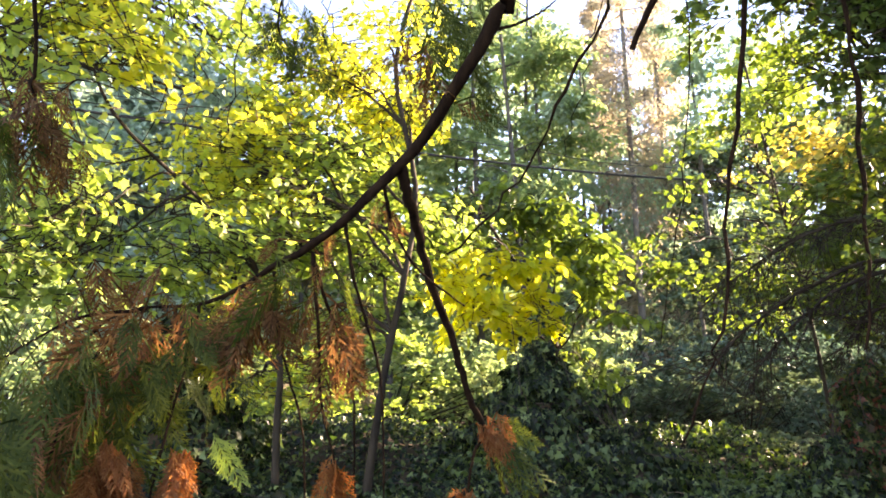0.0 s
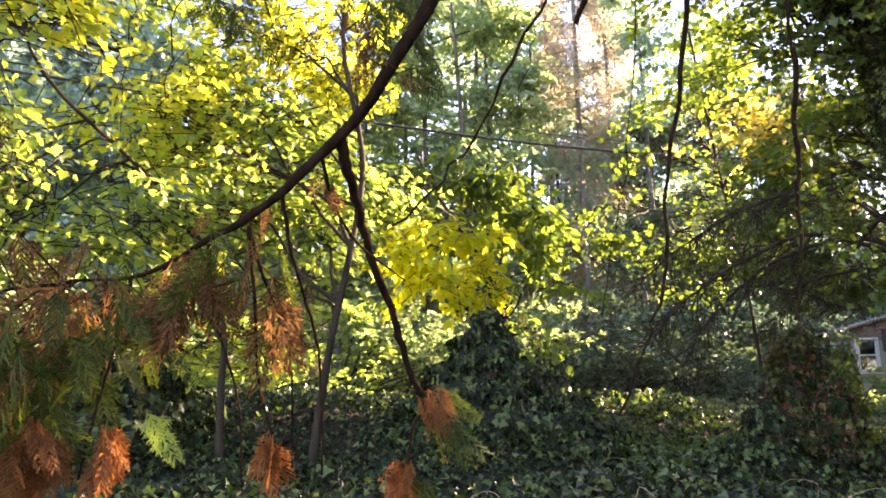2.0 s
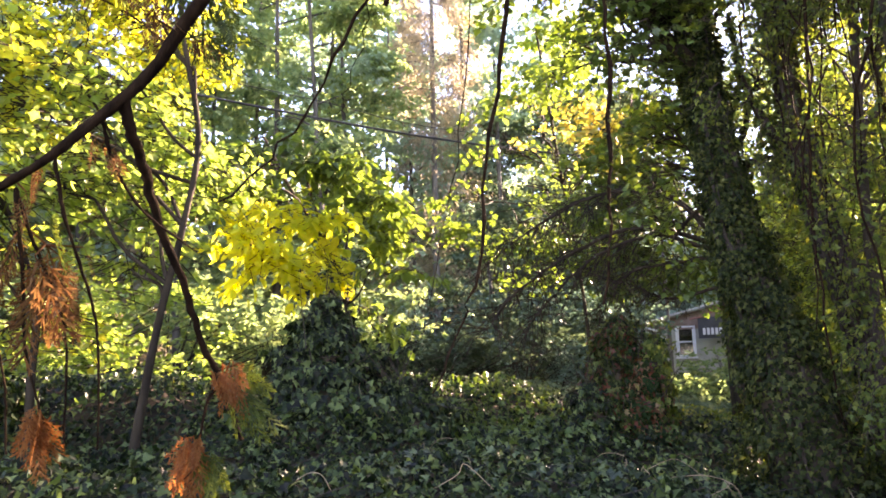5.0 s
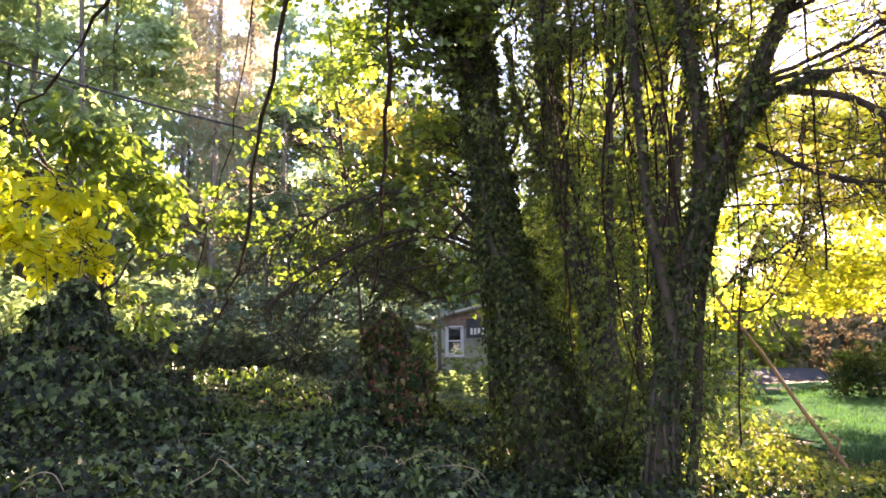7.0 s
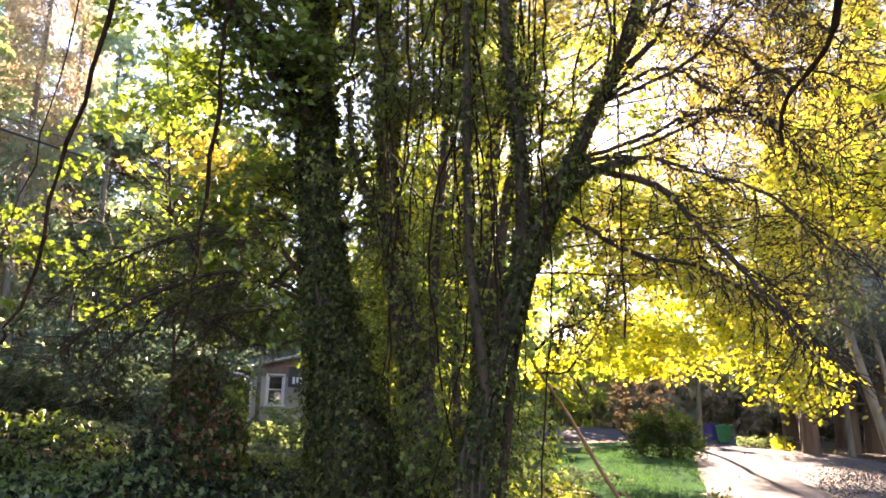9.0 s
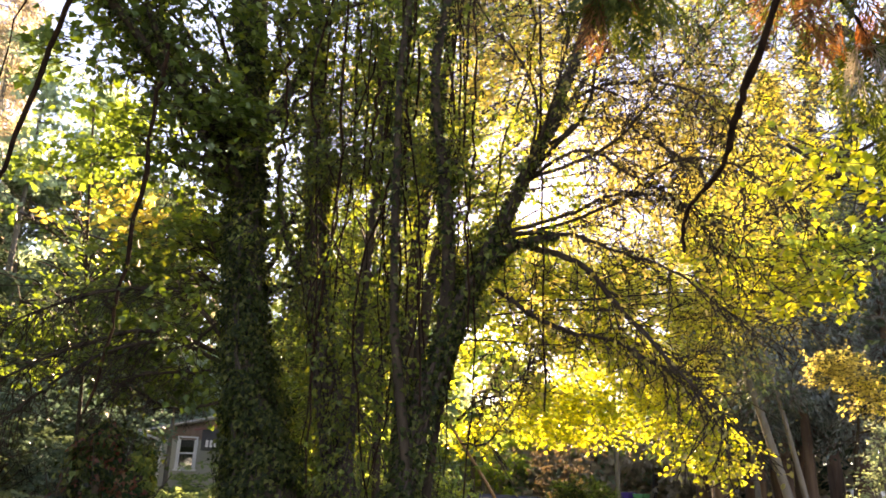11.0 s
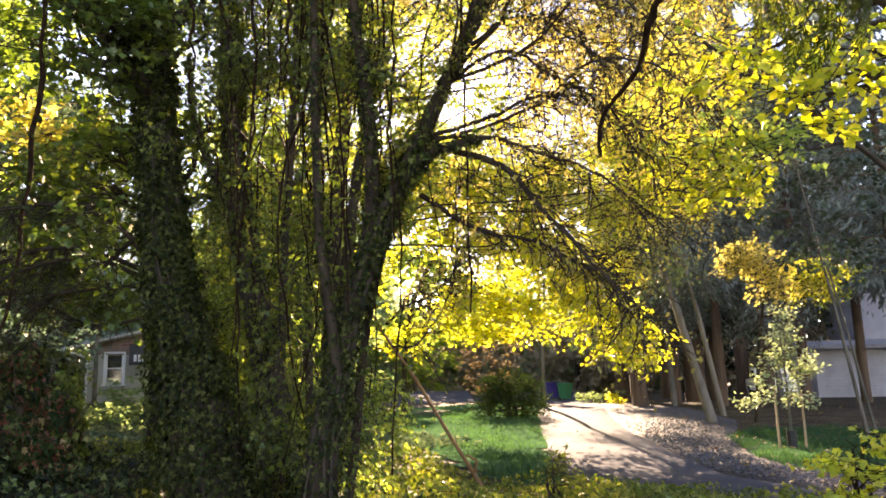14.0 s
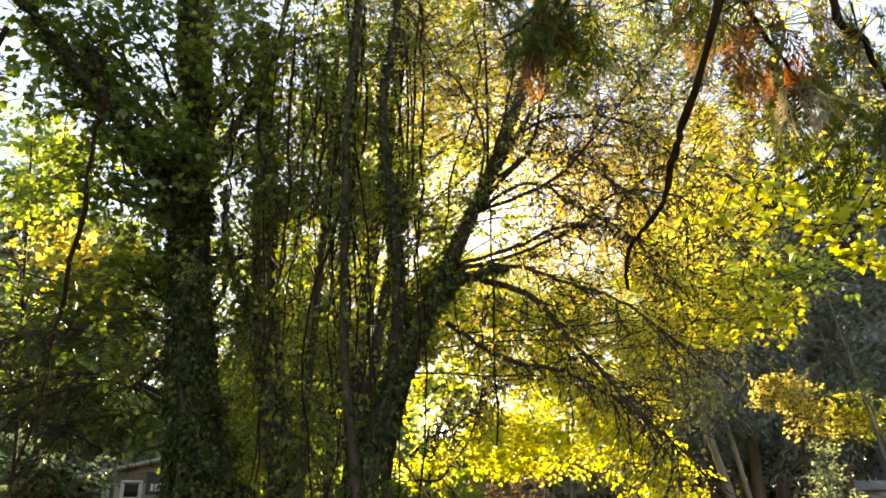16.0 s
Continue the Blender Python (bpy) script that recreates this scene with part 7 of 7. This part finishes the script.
def shrub(name, label, clumps, size, mat, seed, core=True, category="shrub", shape=LEAF_SPRIG, per=9, dense=120):
    rng = rng_of(seed)
    x, y, _ = clumps[0][0]
    root = thing(name, on_ground(x, y), label, category)
    lv, tw = [], []
    for c, r in clumps:
        a, b = sprays(rng, c, r, int(dense * r[0] * r[1]), per, shape, size, 0.35, 0.8, 0.0, 0.006)
        lv += a
        for _ in range(7):
            e = np.asarray(c) + ball(rng, 1)[0] * r * 0.8
            tw += sticks([on_ground(x + rng.normal() * 0.1, y + rng.normal() * 0.1)], [e], 0.02, 0.006)
        tw += b
    part("stem_tangle", tw, M_BARK, root, kind="stuff")
    part("leaves", lv, mat, root, kind="stuff")
    return root


shrub("evergreen_shrub", "rounded dark evergreen shrub at the lawn's edge", [((20.44, 18.56, 0.81), np.array((.9, .9, .85))), ((19.80, 19.23, 0.73), np.array((.8, .8, .75))), ((20.70, 17.98, 0.70), np.array((.65, .7, .75))), ((20.69, 19.05, 1.46), np.array((.7, .7, .5)))], 0.10, M_SHRUB, 83, dense=420)
shrub("dry_shrub", "tall dry brown shrub hung with seed heads", [((20.91, 20.25, 2.51), np.array((.9, .9, 1.2))), ((20.28, 20.88, 1.87), np.array((.7, .7, .9))), ((22.16, 20.34, 3.30), np.array((.8, .8, .9)))], 0.10, M_DRY, 84, dense=80)
shrub("yellow_shrub", "small bright yellow-orange shrub beside the drive", [((32.96, 22.93, 0.60), np.array((.32, .32, .3)))], 0.10, M_OVAL_Y, 85, dense=900)
shrub("low_shrub", "low pale green growth along the drive's edge", [((33.76, 25.22, 0.66), np.array((1.0, .5, .25))), ((36.02, 25.54, 0.66), np.array((1.0, .5, .25)))], 0.12, M_FAR, 86, dense=200)
shrub("nettle_patch", "patch of fresh pale green weeds in the ivy", [((-1.32, 7.64, 0.57), np.array((.55, .40, .07))), ((-0.77, 7.39, 0.53), np.array((.40, .35, .06)))], 0.085, M_WEED, 88, dense=330, shape=LEAF_IVY, category="weeds")
shrub("young_growth", "yellow-green seedlings among the ivy", [((7.58, 6.01, 0.47), np.array((.22, .22, .2)))], 0.07, M_IVY_SUN, 87, dense=700)

# ---------- woods behind ----------
def wood_tree(at, height, width, mat, seed, n=2200, size=0.28, low=0.25, bark=M_BARK_G, r=0.16, label="", style="round", lean=(0, 0), name="woodland_tree", group="woods"):
    """A tree of the woods behind: trunk, limbs and a crown of leafy sprays."""
    rng = rng_of(seed)
    x, y = at
    z = float(ground_z(x, y))
    t = flow([(x, y, z - 0.1), (x + lean[0] * 0.4, y + lean[1] * 0.4, z + height * 0.4), (x + lean[0], y + lean[1], z + height * 0.95)], 14)
    root = thing(name, (x, y, z), label, "tree", group)
    rr = np.linspace(r, r * 0.2, 15)
    wood = []
    part("trunk", tube(t, rr, 8, 0.06, rng), bark, root, smooth=True)
    m = 16 if style != "conifer" else 90
    thin = rng_of(seed + 5000)
    lv = []
    for k in range(m):
        u = low + (1 - low) * (k + rng.uniform(0, 1)) / m
        s = np.array([np.interp(u * 13.9, np.arange(15), t[:, j]) for j in range(3)])
        a = rng.uniform(0, 6.28)
        if style == "conifer":
            reach = width * (1.05 - u) * rng.uniform(0.7, 1.1)
            e = s + np.array([math.cos(a) * reach, math.sin(a) * reach, -0.22 * reach])
            c = n // m
            f = rng.uniform(0.15, 1.0, c)
            pos = s + f[:, None] * (e - s) + rng.normal(size=(c, 3)) * [0.22, 0.22, 0.24] * reach ** 0.5
            al = (e - s)[None] * 0.5 / (reach + 0.1) + rng.normal(size=(c, 3)) * [0.5, 0.5, 0.2] - [0, 0, 0.75]
            ok = kept(rng, pos)
            lv += leaves(LEAF_NEEDLE, pos[ok], al[ok], rng.normal(size=(ok.sum(), 3)) + [0, 0, 0.5], size * rng.uniform(0.6, 1.4, ok.sum()))
        else:
            prof = math.sin(math.pi * min(0.97, 0.12 + 0.86 * (u - low) / (1 - low))) ** (0.7 if style == "round" else 0.45)
            reach = width * prof * rng.uniform(0.45, 1.0)
            e = s + np.array([math.cos(a) * reach, math.sin(a) * reach, reach * rng.uniform(-0.1, 0.5)])
            rad = np.array([1, 1, 0.6]) * max(0.5, 0.42 * width * rng.uniform(0.7, 1.2))
            per = 8
            a_, b_ = sprays(rng, e, rad, max(4, n // m // per), per, LEAF_SMALL, size, 0.9, 0.35, 0.25, 0.0)
            lv += a_
        mid = 0.5 * (s + e) + [0, 0, 0.12 * np.linalg.norm(e - s)]
        whole = kept(thin, np.array([s + f * (e - s) for f in (0.3, 0.5, 0.7, 0.9)])).all()
        if whole:
            wood += sticks([s, mid], [mid, e], [rr[7] * 0.4, rr[7] * 0.25], [rr[7] * 0.25, 0.01])
        for _ in range(5):
            w = e + rng.normal(size=3) * 0.35 * width * 0.5
            if whole:
                wood += sticks([mid], [w], 0.012, 0.005)
    part("branch_work", wood, bark, root, kind="stuff")
    part("crown", lv, mat, root, kind="stuff")
    return root


def polar(az, d):
    return (d * math.sin(radians(az)), d * math.cos(radians(az)))


# bearing (degrees right of +y), distance, height, width, leaf, style, leaves, leaf size
WOODS = ([(-44, 28, 16, 3.6, 4, "round"), (-36, 24, 12, 3.2, 4, "round"), (-33, 27, 14, 3.4, 4, "tall"), (-28, 29, 15, 3.4, 1, "tall"), (-17, 28, 15, 3.2, 0, "tall"), (-9, 30, 20, 3.2, 1, "tall"), (-52, 20, 10, 3.0, 0, "round"), (-47, 26, 13, 3.8, 4, "round"), (-42, 23, 11.5, 3.6, 4, "round"), (-38, 30, 15, 4.2, 4, "tall"), (-34, 33, 16, 4.2, 4, "round"),
      (-8, 26, 18, 3.2, 0, "tall"), (-12, 27, 19, 3.2, 0, "tall"), (-35, 25, 9.5, 3.0, 0, "round"), (-31, 31, 11, 3.6, 1, "round"), (-26, 27, 10, 3.2, 2, "round"),
      (-22, 33, 13.5, 3.4, 3, "tall"), (-19, 26, 12, 3.0, 0, "tall"), (-14, 30, 19, 3.4, 0, "tall"), (-10, 34, 22, 3.8, 0, "tall"), (-6.5, 28, 17, 2.8, 0, "tall"), (-4, 38, 21, 3.2, 1, "tall"),
      (4.5, 40, 15, 3.4, 4, "tall")] +
     [(5.5, 33, 19, 2.4, 1, "tall"), (8.2, 38, 20, 2.8, 3, "tall"), (3.6, 46, 26, 3.2, 0, "tall"), (8, 27, 8, 2.8, 5, "round"), (11, 40, 17, 3.6, 5, "round"), (12.5, 41, 8, 4.0, 5, "round"),
      (16, 43, 9, 4.0, 4, "round"), (9, 30, 6, 2.6, 5, "round"), (5, 24, 6, 2.4, 5, "round"), (14.5, 46, 19, 4.2, 5, "round"), (17.5, 48, 20, 4.2, 5, "tall"), (-1.5, 33, 15, 3.0, 1, "tall"),
      (3, 44, 18, 3.6, 1, "tall"), (6.5, 36, 14, 3.0, 5, "tall"), (9.5, 46, 16, 3.6, 0, "tall"), (-8, 44, 22, 3.6, 1, "tall"), (-12, 42, 21, 3.6, 0, "tall")] +
     [(20, 46, 20, 4.2, 5, "round"), (24, 46, 19, 4.0, 1, "tall"), (31.5, 30, 8, 3.0, 0, "round"), (31, 44, 11, 3.8, 0, "round"), (36, 62, 12, 3.6, 4, "round"), (40, 55, 12, 4.0, 3, "round"),
      (13, 50, 21, 4.2, 5, "round"), (9.8, 52, 21, 4.2, 5, "tall"), (22.5, 50, 16, 4.0, 4, "round"), (26, 52, 16, 4.2, 4, "tall"), (29.5, 55, 15, 4.2, 0, "round"), (46, 66, 8, 4.0, 2, "round"),
      (53.5, 62, 8, 3.6, 2, "round")])
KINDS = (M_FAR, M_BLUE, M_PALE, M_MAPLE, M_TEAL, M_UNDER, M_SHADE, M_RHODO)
WORDS = ("tall yellow-green woodland tree lit from behind", "grey-green woodland tree, paled in colour for haze", "dry pale-brown woodland tree", "woodland tree turning yellow", "tree tinted pale blue-green for haze", "grey-green tree, leaves darkened in colour for shade")
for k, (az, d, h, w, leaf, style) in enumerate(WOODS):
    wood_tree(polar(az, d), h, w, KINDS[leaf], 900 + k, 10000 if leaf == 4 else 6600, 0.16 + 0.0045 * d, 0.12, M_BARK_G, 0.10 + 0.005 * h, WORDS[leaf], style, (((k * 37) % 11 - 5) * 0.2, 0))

# the tall pale conifers with thin golden-brown twigs, greyed in colour for haze
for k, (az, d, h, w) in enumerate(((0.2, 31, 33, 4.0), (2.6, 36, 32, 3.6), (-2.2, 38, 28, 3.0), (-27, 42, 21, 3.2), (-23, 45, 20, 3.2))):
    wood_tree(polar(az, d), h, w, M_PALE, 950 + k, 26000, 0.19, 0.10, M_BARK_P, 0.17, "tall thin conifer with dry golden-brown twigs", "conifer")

# undergrowth on the far side of the ivy bank
g = rng_of(960)
for k, (az, d, h, leaf) in enumerate(((-30, 14, 1.6, 3), (-24, 15, 2.0, 3), (-18, 16, 2.4, 0), (-12, 17, 2.2, 0), (-7, 18, 2.0, 0), (-2, 19, 1.6, 5), (2, 18, 1.3, 5), (5, 19, 1.7, 5), (5.5, 22, 1.7, 4), (8, 20, 3.0, 7), (10.6, 21, 3.0, 7), (15, 26, 0.6, 0), (18.5, 27, 0.6, 5), (21.5, 26, 0.7, 0),
                                      (-36, 14, 2.4, 0), (-42, 13, 3.0, 0), (-9, 22, 4.0, 0), (0, 24, 4.2, 1), (7, 24, 3.6, 1), (25.5, 22, 2.0, 0), (29, 23, 2.6, 0))):
    x, y = polar(az, d)
    z = float(ground_z(x, y))
    shrub("undergrowth", ("sunlit yellow-green bushes beyond the ivy", "grey-green bushes, paled in colour for haze", "dry pale thicket of stems and leaves", "yellowing bushes catching the sun", "bushes tinted pale blue-green for haze", "grey-green undergrowth, leaves darkened in colour for shade", "dark green bushes beyond the ivy bank", "dense blue-green bush beside the house")[leaf],
          [((x + g.normal() * 0.6 + dx, y + g.normal() * 0.4, z + h * fz), np.array((1.3, 1.0, h * 0.30))) for dx in (-0.9, 0.9) for fz in (0.25, 0.65)], 0.15, KINDS[leaf], 970 + k, dense=52, shape=LEAF_SMALL, per=9)

# cedar and fir trunks in the shade beyond the drive
for k, (a, b, r, top, lean) in enumerate(((((29.21, 19.02), 0, 0.36, 17, (0.1, 0)), ((38.13, 25.98), 0, 0.4, 17, (-1.2, 0.6)), ((21.83, 11.60), 0, 0.16, 11, (-2.2, 1.7)), ((24.61, 12.69), 0, 0.11, 11, (-1.6, 1.2)),
      ((37.5, 21.0), 0, 0.62, 22, (0, 0)), ((39.0, 20.6), 0, 0.55, 22, (0.2, 0)), ((36.0, 23.5), 0, 0.4, 20, (0, 0)), ((42, 25.5), 0, 0.45, 22, (0, 0)), ((41, 18.6), 0, 0.4, 21, (0, 0)),
      ((33.5, 22), 0, 0.3, 18, (0, 0)), ((50, 24.5), 0, 0.5, 24, (0, 0)), ((55, 19), 0, 0.5, 25, (0, 0))) +
     (((52, 29), 0, 0.5, 24, (0, 0)), ((58, 24), 0, 0.55, 26, (0, 0)), ((60, 13), 0, 0.5, 25, (0, 0))))):
    wood_tree(a, top, 4.2 if k > 3 else 2.4, M_CONIF, 1000 + k, 5600 if k > 3 else 2000, 0.42 if k > 3 else 0.2, 0.28 if k > 3 else 0.5, M_BARK_R if r > 0.3 else M_BARK_P, r,
              "tall dark conifer with a reddish-brown trunk in shade" if k > 3 else "grey leaning trunk beside the drive", "conifer", lean, "conifer_tree" if k > 3 else "leaning_tree", "trees beyond the drive")
wood_tree((8.05, 25.33), 9.5, 1.0, M_UNDER, 1028, 260, 0.2, 0.7, M_BARK_P, 0.085, "slim tan trunk standing before the house", "round", (-0.1, 0), "slim_tree", "trees by the house")
# hidden trunk, placed to throw the long dark line down the drive
wood_tree((26.6, 22.4), 13, 1.2, M_FAR, 1029, 500, 0.2, 0.75, M_BARK_G, 0.13, "slim grey trunk added for its shadow along the drive", "round", (0.2, 0.2), "leaning_tree", "trees beyond the drive")
wood_tree((18.73, 6.19), 9, 1.6, M_CONIF, 1030, 700, 0.2, 0.55, M_BARK_G, 0.05, "pale leaning trunk before the garage", "round", (-0.7, 1.0), "leaning_tree", "trees beyond the drive")
wood_tree((19.62, 6.31), 8, 1.4, M_CONIF, 1031, 500, 0.2, 0.6, M_BARK_G, 0.04, "pale leaning trunk before the garage", "round", (-0.9, 1.0), "leaning_tree", "trees beyond the drive")

for k, (az, d, h) in enumerate(((56.5, 41, 22), (59.5, 38, 22), (62.6, 35, 22), (65.5, 39, 26), (68, 37, 25), (71.5, 39, 27), (74, 34, 24), (79, 34, 22))):
    wood_tree(polar(az, d), h, 4.8, M_FIR, 1040 + k, 13000, 0.32, 0.28, M_BARK_R, 0.24, "tall blue-green fir with drooping boughs", "conifer", (0, 0), "fir_tree", "trees beyond the drive")

# a belt of far woods that closes the view
g = rng_of(1100)
belt = thing("far_woods", (0, 60, 0), "distant belt of mixed woodland closing the view", "woods", kind="stuff")
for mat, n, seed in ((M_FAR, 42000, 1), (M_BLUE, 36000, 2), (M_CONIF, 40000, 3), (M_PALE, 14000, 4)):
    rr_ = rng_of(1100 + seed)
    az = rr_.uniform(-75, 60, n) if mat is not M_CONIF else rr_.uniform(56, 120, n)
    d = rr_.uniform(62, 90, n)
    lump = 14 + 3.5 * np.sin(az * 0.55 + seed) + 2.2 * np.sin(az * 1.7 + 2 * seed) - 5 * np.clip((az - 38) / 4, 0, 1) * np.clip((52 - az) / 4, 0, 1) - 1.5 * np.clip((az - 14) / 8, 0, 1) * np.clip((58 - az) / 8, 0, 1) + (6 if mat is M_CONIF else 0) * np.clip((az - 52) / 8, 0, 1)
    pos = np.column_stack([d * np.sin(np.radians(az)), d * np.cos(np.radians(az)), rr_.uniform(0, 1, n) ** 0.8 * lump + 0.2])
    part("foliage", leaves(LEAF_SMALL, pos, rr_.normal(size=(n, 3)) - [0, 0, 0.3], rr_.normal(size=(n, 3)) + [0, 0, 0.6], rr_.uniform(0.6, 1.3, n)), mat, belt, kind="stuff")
az = rng_of(1200).uniform(-75, 120, 160)
d = rng_of(1201).uniform(60, 88, 160)
fx, fy = d * np.sin(np.radians(az)), d * np.cos(np.radians(az))
part("trunks", sticks(np.column_stack([fx, fy, 0 * fx]), np.column_stack([fx + 0.3, fy, 9 + 0 * fx]), 0.3, 0.12), M_BARK_G, belt, kind="stuff")
for k, (x, y, h, w) in enumerate(((29.5, 17.5, 11, 3.0), (31, 13.5, 10, 3.0))):
    wood_tree((x, y), h, w, (M_CONIF, M_FIR)[k], 1050 + k, 2000, 0.24, 0.42, M_BARK_G, 0.14, "blue-grey fir with hanging sprays beside the drive", "conifer", (-0.4, 0.3), "fir_tree", "trees beyond the drive")
# added saplings, mostly hidden by the trunks, that block sun from the ivy
for k, (x, y, h, w) in enumerate(((8.1, 15.2, 5.5, 1.3), (9.3, 15.6, 6.0, 1.5), (11.9, 23.3, 11.5, 2.8), (10.2, 19.6, 8.0, 1.4), (13.6, 24.0, 12.5, 2.4), (15.2, 26.6, 13.5, 2.4))):
    wood_tree((x, y), h, w, M_OVAL_G, 1060 + k, 2600 if k < 2 else 6000, 0.17, 0.08, M_BARK, 0.06, "dense green sapling added to keep the sun off the ivy", "round", (0, 0), "shade_sapling", "thicket behind the trunks")
rr_ = rng_of(1300)
n = 5000
az, d = rr_.uniform(40, 80, n), rr_.uniform(60, 66, n)
part("foliage", leaves(LEAF_SPRIG, np.column_stack([d * np.sin(np.radians(az)), d * np.cos(np.radians(az)), rr_.uniform(0.2, 7, n)]), rr_.normal(size=(n, 3)), rr_.normal(size=(n, 3)) + [0, 0, 0.4], rr_.uniform(0.5, 1.1, n)), M_PALE, belt, kind="stuff")

# ---------- single leaves on the nearest growth ----------
def single_leaves(parent, shape, mat, pos, along, nrm, size, name="leaf"):
    """Leaves as objects of their own that share one mesh."""
    me = mesh_of(name, [shape])
    me.materials.append(mat)
    base = Vector((0, 0, 0))
    p = parent
    while p is not None:
        base += p.location
        p = p.parent
    for q, a, nn, s in zip(pos, along, nrm, size):
        y = Vector(a).normalized()
        x = y.cross(Vector(nn)).normalized()
        z = x.cross(y)
        ob = new(name, me)
        ob.parent = parent
        m = Matrix((x, y, z)).transposed().to_4x4()
        ob.matrix_local = Matrix.Translation(Vector(q) - base) @ m @ Matrix.Scale(s, 4)


M_IVY_ONE = leaf_mat("single_ivy_leaf", [(0.02, 0.045, 0.018), (0.04, 0.08, 0.03), (0.12, 0.17, 0.07)], (1.5, 1.6, 0.6), 0.3, 0.40, 0.7, True)
M_MAPLE_ONE = leaf_mat("single_maple_leaf", [(0.20, 0.32, 0.04), (0.36, 0.43, 0.05), (0.55, 0.53, 0.05)], YEL, 0.6, single=True)
g = rng_of(1400)
n = 280
q = np.column_stack([g.uniform(-0.5, 4.5, n), g.uniform(6.0, 7.6, n)])
single_leaves(ivy, LEAF_IVY, M_IVY_ONE, np.column_stack([q, ground_z(q[:, 0], q[:, 1]) + np.maximum(0.04, ivy_height(q[:, 0], q[:, 1])) + 0.05]),
              g.normal(size=(n, 3)) * [0.8, 0.8, 0.2] + [0, -0.5, -0.3], g.normal(size=(n, 3)) * 0.3 + [0, -0.3, 1], 0.068 * g.uniform(0.7, 1.4, n), "ivy_leaf")
n = 150
c = np.array([(5.57, 1.78, 3.77), (5.53, 1.46, 3.57), (5.63, 1.99, 3.99), (5.56, 1.61, 3.95)])[g.integers(0, 4, n)]
single_leaves(near_maple, LEAF_MAPLE, M_MAPLE_ONE, c + g.normal(size=(n, 3)) * [0.3, 0.3, 0.14], g.normal(size=(n, 3)) * [0.8, 0.8, 0.3] - [0, 0, 0.4], g.normal(size=(n, 3)) * 0.4 + [0, 0, 1], 0.07 * g.uniform(0.7, 1.3, n), "maple_leaf")
